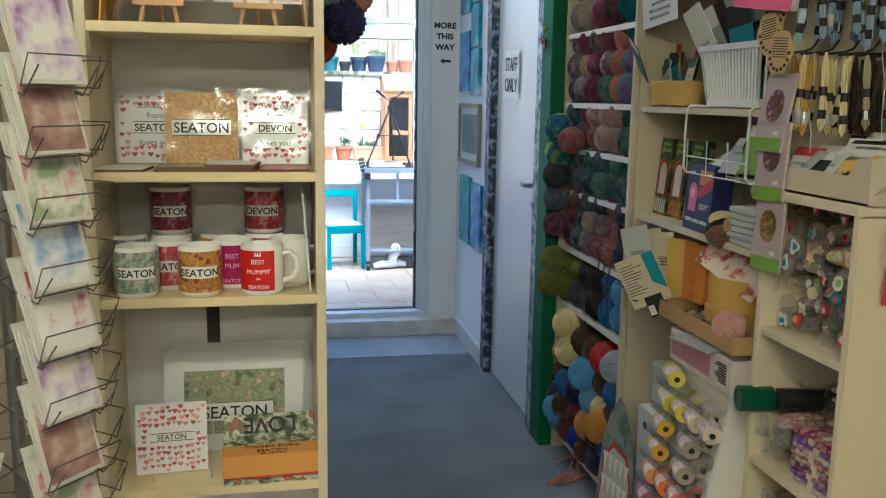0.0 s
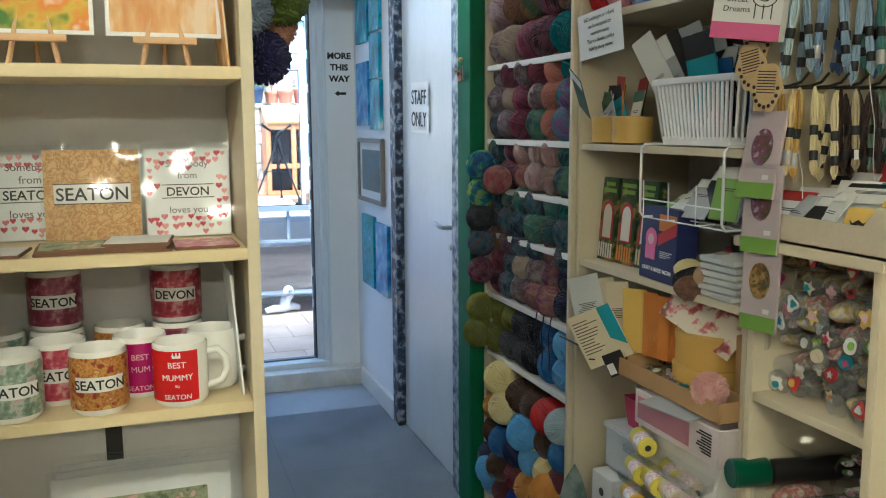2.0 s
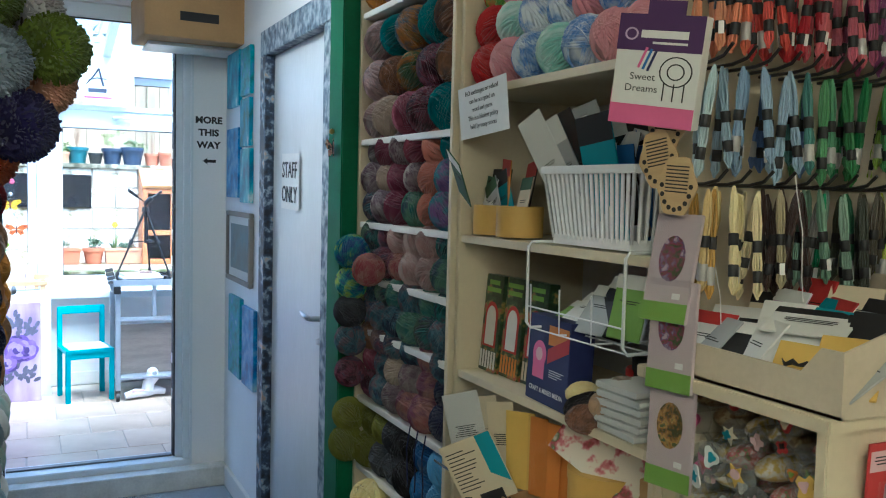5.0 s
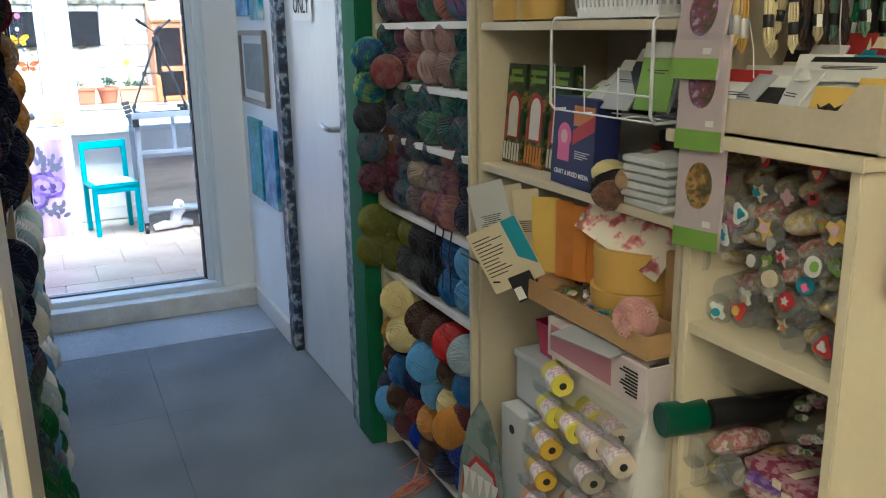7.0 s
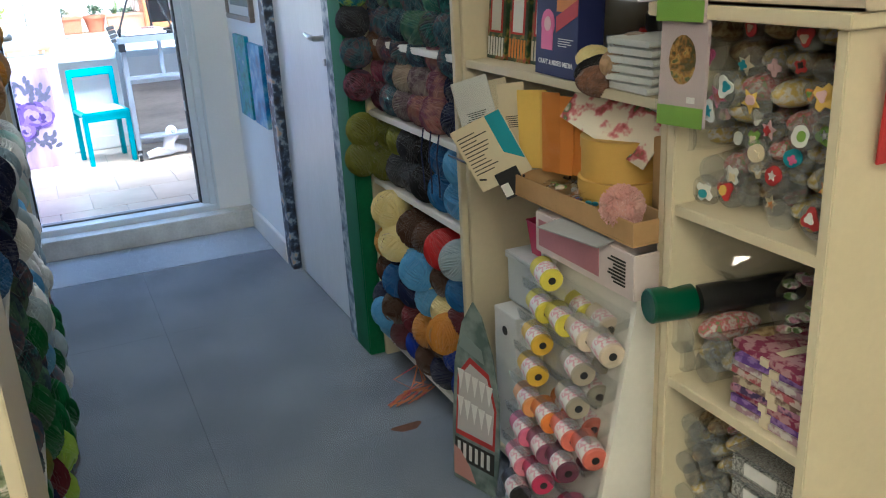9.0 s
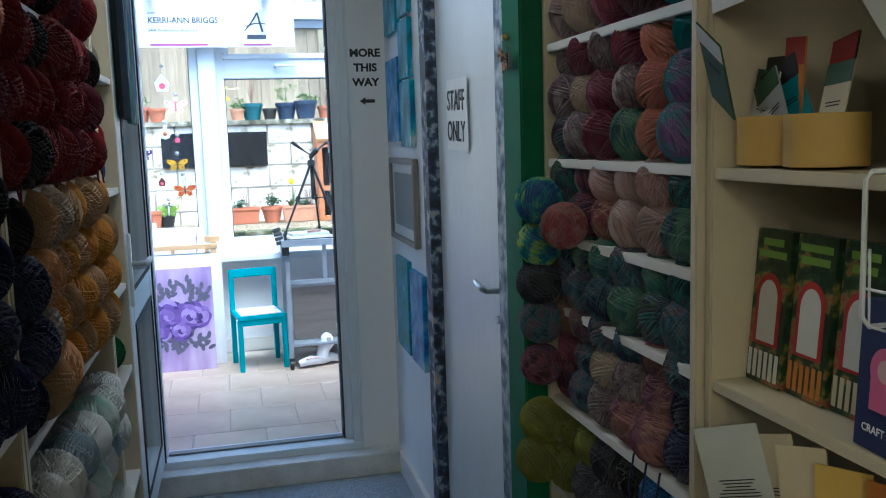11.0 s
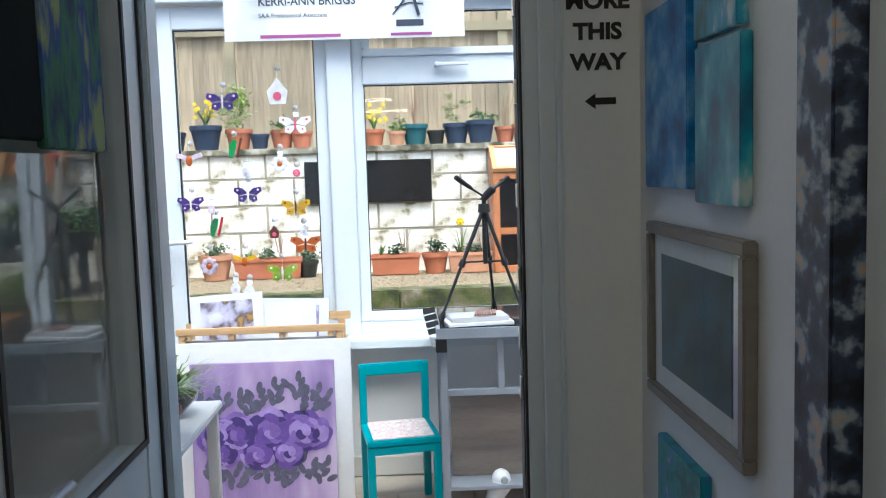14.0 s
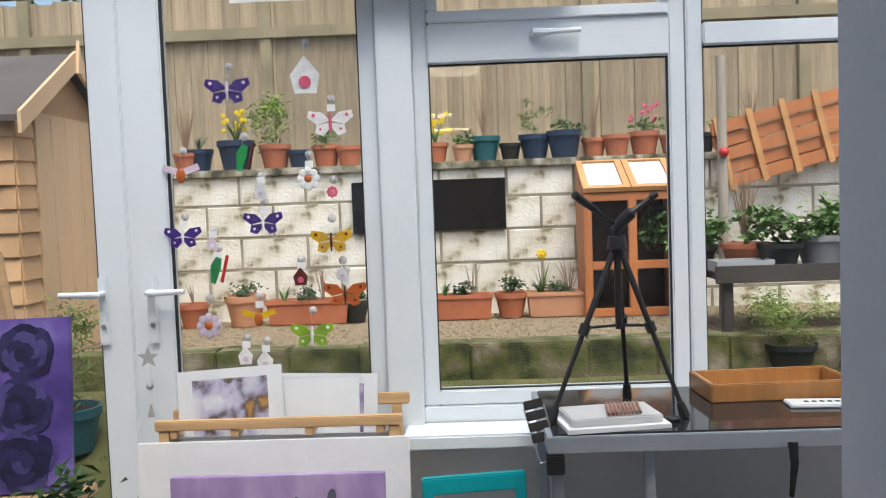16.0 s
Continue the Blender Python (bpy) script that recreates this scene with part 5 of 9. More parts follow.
# white plastic basket of packets
BK = thing("plastic_basket", "white slotted plastic basket full of packets", "basket", (1.395, 2.785, 1.392), -90)
bw0, bw1, bd0, bd1, bh = 0.125, 0.145, 0.085, 0.10, 0.155
bm = bmx()
for sgn, front in ((-1, True), (1, True)):
    for i in range(19):
        t = -1 + 2 * i / 18
        frustum(bm, (t * bw0, sgn * bd0, 0.012), (t * bw1, sgn * bd1, bh - 0.012), 0.0036, None, 6)
for sgn in (-1, 1):
    for i in range(12):
        t = -1 + 2 * i / 11
        frustum(bm, (sgn * bw0, t * bd0, 0.012), (sgn * bw1, t * bd1, bh - 0.012), 0.0036, None, 6)
part("slats", bm, white_plastic, BK)
bm = B((-bw0, bw0, -bd0, bd0, 0, 0.006), (-bw0, bw0, -bd0 - 0.002, -bd0 + 0.002, 0, 0.02), (-bw0, bw0, bd0 - 0.002, bd0 + 0.002, 0, 0.02), (-bw0 - 0.002, -bw0 + 0.002, -bd0, bd0, 0, 0.02), (bw0 - 0.002, bw0 + 0.002, -bd0, bd0, 0, 0.02))
part("base", bm, white_plastic, BK, "", 0.001)
bm = B((-bw1 - 0.006, bw1 + 0.006, -bd1 - 0.006, -bd1 + 0.003, bh - 0.016, bh), (-bw1 - 0.006, bw1 + 0.006, bd1 - 0.003, bd1 + 0.006, bh - 0.016, bh), (-bw1 - 0.006, -bw1 + 0.003, -bd1, bd1, bh - 0.016, bh), (bw1 - 0.003, bw1 + 0.006, -bd1, bd1, bh - 0.016, bh))
part("rim", bm, white_plastic, BK, "", 0.002)
for i in range(12):
    packet((1.345 + 0.009 * i, 2.80 + 0.02 * math.sin(i * 2.1), 1.40), 0.10, 0.19 + 0.03 * (i % 3), [P_["white"], P_["black"], P_["teal"], P_["grey"], P_["blue"]][i % 5], -90 + hue.uniform(-10, 10), hue.uniform(-12, 12), "tool packet standing in the basket", header=[P_["blue"], P_["white"], P_["black"]][i % 3], group="packets in the basket", roll=hue.uniform(-26, 14))

for i, (c, h, roll) in enumerate((("white", 0.27, -30), ("grey", 0.25, -27), ("black", 0.26, -24), ("blue", 0.24, -22), ("grey", 0.27, -20), ("black", 0.25, -14))):
    packet((1.335 + 0.016 * i, 2.845 - 0.012 * i, 1.415), 0.065, h, P_[c], -72 + 3 * i, -4, "long tool packet leaning out of the basket", header=P_["white"] if i % 2 else None, group="long packets in the basket", film_on=True, roll=roll)

# kit boxes on the middle shelf
fl_green = M_ramp("dark_green_kit_print", [(0.40, (0.012, 0.03, 0.012)), (0.52, (0.03, 0.07, 0.03)), (0.60, (0.25, 0.20, 0.05)), (0.68, (0.30, 0.06, 0.05))], 40, 3, 0.35, 0.02)
for i, y in enumerate((3.245, 3.155, 3.065)):
    T = thing("craft_kit", "dark green boxed felt craft kit with a red arch", "craft kit", (1.36 + 0.006 * i, y, 1.058), -90, "felt kits", rx=-5)
    part("box", B((-0.042, 0.042, -0.014, 0.014, 0, 0.235)), fl_green, T, "", 0.001)
    bm = bmx()
    arch = [(-0.03, -0.0145, 0.06)] + [(0.03 * math.cos(math.pi - math.pi * k / 10), -0.0145, 0.135 + 0.035 * math.sin(math.pi * k / 10)) for k in range(11)] + [(0.03, -0.0145, 0.06)]
    part("red_arch", poly(bm, arch, (0, -0.0006, 0)), P_["red"], T)
    bm = bmx()
    arch = [(-0.022, -0.0152, 0.065)] + [(0.022 * math.cos(math.pi - math.pi * k / 10), -0.0152, 0.132 + 0.028 * math.sin(math.pi * k / 10)) for k in range(11)] + [(0.022, -0.0152, 0.065)]
    part("white_arch", poly(bm, arch, (0, -0.0005, 0)), P_["white"], T)
    bars(T, 0.07, 0.222, 2, -0.0145, P_["green"], h=0.011, gap=0.018)
    bm = bmx()
    for k in range(6):
        box(bm, -0.038 + k * 0.013, -0.030 + k * 0.013, -0.0147, -0.0142, 0.008, 0.05)
    part("swatches", bm, [P_["white"], P_["orange"], P_["cream"]][i], T)
T = thing("craft_kit", "navy boxed mixed-media kit with a pink machine", "craft kit", (1.325, 2.905, 1.058), -94, rx=-3)
part("box", B((-0.085, 0.085, -0.028, 0.028, 0, 0.18)), P_["navy"], T, "", 0.001)
bm = lathe(bmx(), [(0, -0.0008), (0.028, -0.0008), (0.028, 0), (0, 0)], 20, (0, 0, 0), pose(-0.035, -0.0285, 0.10, 90))
box(bm, -0.06, -0.012, -0.029, -0.0284, 0.05, 0.11)
part("pink_machine", bm, P_["pink"], T)
part("inner_disc", lathe(bmx(), [(0, -0.0008), (0.014, -0.0008), (0.014, 0), (0, 0)], 16, (0, 0, 0), pose(-0.035, -0.0293, 0.10, 90)), P_["palepink"], T)
part("red_flash", poly(bmx(), [(0.0, -0.0285, 0.085), (0.083, -0.0285, 0.12), (0.083, -0.0285, 0.15), (0.0, -0.0285, 0.115)], (0, -0.0006, 0)), P_["red"], T)
part("picture", B((0.0, 0.08, -0.0288, -0.0284, 0.125, 0.165)), P_["orange"], T)
bars(T, 0.06, 0.075, 4, -0.0285, P_["white"], x0=0.01)
words("CRAFT & MIXED MEDIA", 0.0135, face_s(0.0, -0.0286, 0.022), ink_white, T, bold=0.0002, depth=0.0002)
for y, c, h in ((2.79, "red", 0.09), (2.77, "black", 0.12), (2.68, "dkgreen", 0.14)):
    T = thing("tin", "small dark round tin on the shelf", "tin", (1.46, y, 1.058), group="tins")
    part("body", lathe(bmx(), [(0, 0), (0.038, 0), (0.04, 0.004), (0.04, h - 0.004), (0.038, h), (0, h)], 20), P_[c], T, "", 0, True)
# bundles of cotton and folded white packets
for j in range(6):
    T = thing("folded_packet", "folded white cotton in a clear wrapper", "packet", (1.345, 2.665 + 0.004 * (j % 2), 1.058 + j * 0.0155), -90 + hue.uniform(-6, 6), "folded packets")
    bm = bmx()
    for k in range(12):
        frustum(bm, (-0.055 + k * 0.010, -0.05, 0.008), (-0.055 + k * 0.010, 0.06, 0.008), 0.0066, None, 6)
    part("cotton", bm, P_["white"], T, "", 0, True)
    part("wrapper", sheet(-0.064, 0.064, -0.0545, 0.0, 0.0155), film, T)
for k, y, z, x in (("tan", 2.735, 1.10, 1.325), ("black", 2.795, 1.085, 1.32), ("brown", 2.755, 1.072, 1.30), ("lemon", 2.82, 1.10, 1.335), ("oat", 2.72, 1.128, 1.34)):
    yarn(k, (x, y, z - 0.005), "x", True, 0.55, "small cotton skeins", False)

# white wire basket hanging under the shelf, with packets
WB = thing("wire_basket", "white wire under-shelf basket holding packets", "basket", (1.44, 2.785, 1.215))
bm = bmx()
for y in (-0.16, 0.16):
    tube(bm, [(0.16, y, 0.178), (-0.16, y, 0.178), (-0.168, y, 0.168), (-0.168, y, 0.012), (-0.158, y, 0.0), (0.16, y, 0.0)], 0.0032, 8)
for k in range(4):
    y = -0.16 + 0.32 * k / 3
    tube(bm, [(-0.160, y, 0.09 if k else 0.0), (-0.158, y, 0.0), (0.16, y, 0.0)], 0.002, 6)
for k in range(7):
    tube(bm, [(-0.158 + 0.05 * k, -0.16, 0.0), (-0.158 + 0.05 * k, 0.16, 0.0)], 0.0018, 6)
tube(bm, [(-0.165, -0.16, 0.045), (-0.165, 0.16, 0.045)], 0.002, 6)
part("wires", bm, white_plastic, WB, "", 0, True)
for i in range(9):
    c = ["green", "white", "black", "green", "grey", "black", "black", "white", "green"][i]
    packet((1.31 + 0.012 * (i % 4), 2.90 - 0.028 * i, 1.219 + 0.006 * (i % 3)), 0.085, 0.10 + 0.01 * (i % 3), P_[c], -90 + hue.uniform(-8, 8), 62 - 6 * i, "flat sewing packet lying in the wire basket", header=P_["white"], group="packets in the wire basket")

# strip of embroidery kit cards and wooden tags hanging from the upright
kit_print = M_ramp("floral_hoop_print", [(0.38, (0.05, 0.09, 0.03)), (0.47, (0.24, 0.04, 0.08)), (0.54, (0.12, 0.10, 0.20)), (0.62, (0.45, 0.35, 0.40))], 95, 3, 0.6, 0.1)
kit_gold = M_ramp("sunflower_hoop_print", [(0.40, (0.06, 0.06, 0.02)), (0.50, (0.28, 0.14, 0.03)), (0.58, (0.45, 0.28, 0.07)), (0.66, (0.10, 0.12, 0.04))], 80, 3, 0.6, 0.1)
blush = plain("blush_card", (0.50, 0.42, 0.44))
for i, (z, tilt, dx) in enumerate(((1.300, -12, -0.014), (1.195, -3, -0.006), (1.042, -2, 0.0))):
    T = thing("embroidery_kit", "embroidery kit card with a %s oval, hung from the upright" % ("sunflower" if i == 2 else "floral"), "craft kit", (1.234 + dx, 2.452 + 0.01 * (i == 0), z), -78, "embroidery kit strip", rx=tilt)
    h, w = 0.168, 0.083
    part("card", B((-w / 2, w / 2, -0.004, 0.004, 0, h)), blush, T, "", 0.0008)
    part("green_edge", B((-w / 2, w / 2, -0.0048, -0.004, 0, 0.030)), P_["green"], T)
    oval = [(0.024 * math.cos(2 * math.pi * k / 18), -0.0042, 0.098 + 0.036 * math.sin(2 * math.pi * k / 18)) for k in range(18)]
    part("oval_picture", poly(bmx(), oval, (0, -0.0008, 0)), kit_gold if i == 2 else kit_print, T)
    part("price_sticker", B((0.012, 0.026, -0.0052, -0.0042, 0.036, 0.045)), ink_white, T)
    part("clear_sleeve", sheet(-w / 2 - 0.003, w / 2 + 0.003, -0.0064, 0, h + 0.003), film, T)
ply = M("laser_cut_ply", (0.50, 0.36, 0.18), 0.6, var=0.15, scale=8, stretch=(1, 1, 6))
for i, (z, y) in enumerate(((1.555, 2.500), (1.50, 2.492), (1.458, 2.458))):
    T = thing("thread_keeper", "laser-cut plywood thread keeper with holes", "tag", (1.236 - 0.004 * i, y, z), -76, "wooden thread keepers", ry=(8, -10, 4)[i])
    n = 24
    prof = [((0.034 + 0.003 * math.cos(6 * a)) * math.cos(a), 0, 0.05 + (0.046 + 0.003 * math.cos(6 * a)) * math.sin(a)) for a in [2 * math.pi * k / n for k in range(n)]]
    part("plate", poly(bmx(), prof, (0, 0.003, 0)), ply, T)
    bm = bmx()
    for k in range(9):
        a = math.pi * (1.0 + k / 8)
        frustum(bm, (0.026 * math.cos(a), -0.0008, 0.05 + 0.036 * math.sin(a)), (0.026 * math.cos(a), 0.0002, 0.05 + 0.036 * math.sin(a)), 0.0038, None, 10)
    for k in range(8):
        box(bm, -0.02, 0.02, -0.0006, 0.0002, 0.040 + 0.0055 * k, 0.042 + 0.0055 * k)
    part("cut_out", bm, P_["black"], T)

# boxed embroidery kit hung on the upright
T = thing("craft_kit", "white and purple boxed embroidery kit hanging on a hook", "craft kit", (1.215, 2.500, 1.600), -62, rx=5, ry=8)
T.scale = (1, 1, 0.87)
part("box", B((-0.068, 0.068, -0.014, 0.014, 0, 0.19)), P_["white"], T, "", 0.001)
part("purple_top", B((-0.0682, 0.0682, -0.0146, -0.014, 0.128, 0.19), (-0.0684, -0.068, -0.014, 0.014, 0.128, 0.19)), P_["purple"], T)
part("hang_tab", B((-0.03, 0.03, -0.001, 0.001, 0.19, 0.215)), P_["purple"], T)
part("pink_base", B((-0.068, 0.068, -0.0146, -0.014, 0, 0.035), (-0.0684, -0.068, -0.014, 0.014, 0, 0.06)), P_["pink"], T)
bm = bmx()
for r in (0.024, 0.012):
    lathe(bm, [(r, -0.0006), (r + 0.0022, -0.0006), (r + 0.0022, 0), (r, 0)], 20, (0, 0, 0), pose(0.032, -0.0146, 0.095, 90))
for dx in (-0.016, 0, 0.016):
    box(bm, 0.031 + dx, 0.033 + dx, -0.0149, -0.0143, 0.045, 0.075)
part("hoop_drawing", bm, P_["black"], T)
bm = bmx()
for k, c in enumerate(("pink", "blue", "navy")):
    part("thread_stripe", box(bmx(), -0.060 + k * 0.008, -0.056 + k * 0.008, -0.0149, -0.0142, 0.085, 0.122, pose(0, 0, 0, 0, 18, 0)), P_[c], T)
bm.free()
part("logo_bar", B((-0.03, 0.045, -0.0151, -0.0147, 0.15, 0.163), (-0.01, 0.045, -0.0151, -0.0147, 0.140, 0.144)), P_["white"], T, "white bar in place of the maker's mark")
part("logo_ring", lathe(bmx(), [(0.008, -0.0005), (0.011, -0.0005), (0.011, 0), (0.008, 0)], 18, (0, 0, 0), pose(-0.046, -0.0147, 0.156, 90)), P_["lilac"], T)
words("Sweet", 0.017, face_s(-0.02, -0.0149, 0.078), ink, T, depth=0.0002)
words("Dreams", 0.017, face_s(-0.02, -0.0149, 0.058), ink, T, depth=0.0002)

# ---- tray of charms on the thread stand, leaflets, round box ----
TR = thing("cardboard_tray", "shallow brown cardboard tray of small packets", "tray", (1.42, 2.768, 0.814))
tx, ty = 0.185, 0.208
part("base", B((-tx, tx, -ty, ty, 0, 0.004)), card, TR)
part("lip", B((-tx, -tx + 0.004, -ty, ty, 0.004, 0.044)), card, TR, "", 0.001)
part("lip", B((-tx + 0.004, tx, -ty, -ty + 0.004, 0.004, 0.044)), card, TR, "", 0.001)
part("lip", B((-tx + 0.004, tx, ty - 0.004, ty, 0.004, 0.044)), card, TR, "", 0.001)
part("lip", B((-tx + 0.09, -tx + 0.094, -ty + 0.004, -ty + 0.10, 0.004, 0.04)), card, TR, "", 0.001)
silver = plain("silver_foil", (0.6, 0.6, 0.62), 0.2, metal=0.9)
for i in range(34):
    c = [silver, silver, P_["white"], P_["pink"], P_["green"], P_["black"], P_["orange"], P_["teal"], P_["cream"], P_["blue"]][hue.randrange(10)]
    T = thing("charm_packet", "tiny shiny packet of charms in the tray", "packet", (1.255 + 0.10 * hue.random(), 2.655 + 0.27 * hue.random(), 0.823 + 0.012 * hue.random()), hue.uniform(0, 360), "charm packets", rx=hue.uniform(-40, 40), ry=hue.uniform(-30, 30))
    bm = bmx()
    for k in range(4):
        ball(bm, (hue.uniform(-0.012, 0.012), hue.uniform(-0.016, 0.016), 0.005), 0.007, 7, 5, (1, 1, 0.6))
    part("charms", bm, c, T, "", 0, True)
    part("bag", poly(bmesh.new(), [(-0.02, -0.027, 0.012), (0.02, -0.027, 0.010), (0.02, 0.027, 0.013), (-0.02, 0.027, 0.009)]), film, T)
ob = new("pompom", POM)
ob.material_slots[0].link = "OBJECT"
ob.material_slots[0].material = M_yarn("pompom_blush", Y((0.55, 0.30, 0.27), (0.68, 0.45, 0.40)))
ob.matrix_basis = pose(1.262, 2.630, 0.866) @ Matrix.Scale(0.82, 4)
tagged(ob, "blush pink fluffy pompom in the tray", "pompom")
T = thing("round_box", "round brown kraft card boxes, one on another", "box", (1.375, 2.785, 0.819))
for k, (r, z0, z1) in enumerate(((0.085, 0.0, 0.055), (0.080, 0.056, 0.135))):
    b = part("drum", lathe(bmx(), [(0, z0), (r, z0), (r, z1 - 0.02), (r + 0.002, z1 - 0.02), (r + 0.002, z1), (0, z1)], 32), M("kraft_card", (0.56, 0.35, 0.07), 0.7, var=0.06), T, "", 0, True)
T = thing("box", "tall brown kraft card box", "box", (1.42, 2.655, 0.819), 12)
part("body", B((-0.05, 0.05, -0.035, 0.035, 0, 0.15)), card, T, "", 0.002)
T = thing("wire_holder", "black wire leaflet holder fixed to the upright", "holder", (1.30, 3.31, 0.83))
for x in (-0.055, 0.06):
    part("wire_rod", tube(bmx(), [(x, 0.002, 0.0), (x, -0.36, 0.0), (x, -0.365, 0.03)], 0.0028, 6), black_plastic, T, "", 0, True)
part("hook", tube(bmx(), [(-0.055, -0.30, 0.0), (-0.09, -0.295, 0.01), (-0.12, -0.29, 0.012)], 0.0022, 6), black_plastic, T, "", 0, True)
for i, (c, x, y, w, h, roll) in enumerate((("white", 1.225, 3.115, 0.095, 0.185, -17), ("cream", 1.250, 3.085, 0.08, 0.18, -13), ("cream", 1.262, 3.045, 0.07, 0.175, -9), ("yellow", 1.270, 2.995, 0.075, 0.165, -4), ("orange", 1.280, 2.945, 0.045, 0.165, -2), ("orange", 1.290, 2.912, 0.045, 0.16, 0), ("orange", 1.305, 2.885, 0.05, 0.155, 2))):
    packet((x + 0.025, y - 0.01, 0.858), w, h, P_[c], -56 - 3 * i, 3, "%s flat packet leaning in a row" % {"white": "clear-sleeved white", "cream": "printed cream", "yellow": "plain yellow", "orange": "orange"}[c], header=None, lines=6 if i < 3 else 0, group="leaning packets", film_on=i < 2 or i == 4, roll=roll)
T = packet((1.228, 2.985, 0.840), 0.125, 0.145, P_["cream"], -48, -6, "printed cream leaflet with a blue panel, hanging askew", lines=0, roll=-27)
bars(T, 0.07, 0.125, 11, -0.0019, x0=-0.055, h=0.0022, gap=0.0085)
part("blue_panel", poly(bmx(), [(0.026, -0.0016, 0.06), (0.0615, -0.0016, 0.03), (0.0615, -0.0016, 0.144), (0.026, -0.0016, 0.144)], (0, -0.0007, 0)), P_["teal"], T)
T = packet((1.240, 2.962, 0.812), 0.055, 0.06, P_["black"], -50, -3, "dark packet with a white barcode behind the leaflet", lines=0, roll=-27)
part("barcode", B((-0.025, -0.006, -0.0024, -0.0015, 0.006, 0.034)), ink_white, T)
rose_print = M_ramp("rose_card_print", [(0.50, (0.66, 0.60, 0.50)), (0.56, (0.50, 0.16, 0.18)), (0.61, (0.30, 0.05, 0.06)), (0.66, (0.08, 0.14, 0.05)), (0.74, (0.62, 0.56, 0.45))], 26, 3, 0.5, 0.03)
T = thing("print_card", "cream card printed with red roses, leaning on the drum", "card", (1.315, 2.775, 0.948), -72, rx=-28, ry=22)
part("card", B((-0.105, 0.105, -0.0015, 0.0015, 0, 0.10)), rose_print, T)

# ---- thread stand ----
ST = thing("thread_stand", "white wedge display stand of sewing-thread spools", "display stand", (1.40, 2.72, 0))
y0, y1 = -0.160, 0.16
side = [(-0.285, 0, 0.0), (0.2, 0, 0.0), (0.2, 0, 0.80), (-0.155, 0, 0.80), (-0.155, 0, 0.70)]
for y in (y0, y1 - 0.012):
    part("side_panel", poly(bmx(), [(p[0], y, p[2]) for p in side], (0, 0.012, 0)), shelf_white, ST)
hd = part("header", B((-0.165, 0.2, y0 - 0.004, y1 + 0.004, 0.715, 0.80)), plain("pale_header_card", (0.62, 0.54, 0.53)), ST, "pale pink printed header", 0.002)
part("header_print", B((-0.1662, -0.165, y0 + 0.10, y1 - 0.01, 0.73, 0.785)), plain("rose_print", (0.45, 0.20, 0.24)), hd)
bm = bmx()
for k in range(8):
    box(bm, -0.1666, -0.1652, y0 + 0.02, y0 + 0.02 + 0.06 * hue.uniform(0.5, 1), 0.735 + 0.0065 * k, 0.738 + 0.0065 * k)
part("small_print", bm, ink, hd)
part("back_panel", poly(bmx(), [(-0.24, y0 + 0.012, 0.0), (-0.24, y1 - 0.012, 0.0), (-0.12, y1 - 0.012, 0.72), (-0.12, y0 + 0.012, 0.72)], (0.004, 0, 0)), shelf_white, ST)
clear = M_film("clear_acrylic", 0.06, (0.97, 0.98, 0.98))
spool_cols = {"lemon": (0.62, 0.55, 0.05), "gold": (0.62, 0.40, 0.03), "cream": (0.62, 0.52, 0.40), "stone": (0.36, 0.32, 0.25), "orange": (0.66, 0.20, 0.03), "apricot": (0.60, 0.28, 0.10), "coral": (0.62, 0.16, 0.11), "mauve": (0.26, 0.08, 0.14), "plum": (0.12, 0.03, 0.06), "rose": (0.50, 0.12, 0.22), "pink": (0.60, 0.20, 0.28), "cerise": (0.48, 0.03, 0.10), "green": (0.25, 0.36, 0.08), "teal": (0.02, 0.26, 0.30), "blue": (0.15, 0.35, 0.52), "silver": (0.42, 0.44, 0.46), "black": (0.012, 0.012, 0.015)}
spool_m = {k: M("thread_" + k, c, 0.45, var=0.1, fine=500, relief=0.3) for k, c in spool_cols.items()}
cone = lathe(bmx(), [(0, 0), (0.0195, 0), (0.021, 0.002), (0.0205, 0.06), (0.019, 0.062), (0.006, 0.062), (0.006, 0.04), (0, 0.04)], 18)
SPOOL = mesh_of("spool", cone, ink_white, 0, True)
wr = lathe(bmx(), [(0.0206, 0.024), (0.0211, 0.025), (0.0208, 0.056), (0.0203, 0.057)], 18)
SPLAB = mesh_of("spool_label", wr, M_ramp("pink_spool_label", [(0.45, (0.68, 0.66, 0.65)), (0.55, (0.60, 0.25, 0.32)), (0.6, (0.68, 0.66, 0.65))], 90, 2, 0.5, 0), 0, True)
HOLE = mesh_of("core", lathe(bmx(), [(0, 0.0), (0.0065, 0.0), (0.0065, 0.0015), (0, 0.0015)], 14), P_["black"])


def spool(key, tier, col, back_=0):
    t = tier / 9.0
    z = 0.655 - tier * 0.068 + 0.012 * back_
    x = 1.40 - 0.185 - 0.105 * t + 0.047 * back_
    ob = new("thread_spool", SPOOL)
    ob.material_slots[0].link = "OBJECT"
    ob.material_slots[0].material = spool_m[key]
    ob.matrix_basis = pose(x + 0.022, 2.72 + y1 - 0.012 - col * 0.074, z + 0.028, 94, 0, -14) @ Matrix.Scale(1.18, 4)
    tagged(ob, key + " sewing thread on a labelled spool in the stand", "thread spool", "thread spools")
    for nm, me in (("label", SPLAB),):
        q = new(nm, me)
        q.parent = ob
    q = new("core", HOLE)
    q.parent = ob
    q.location = (0, 0, 0.0618)


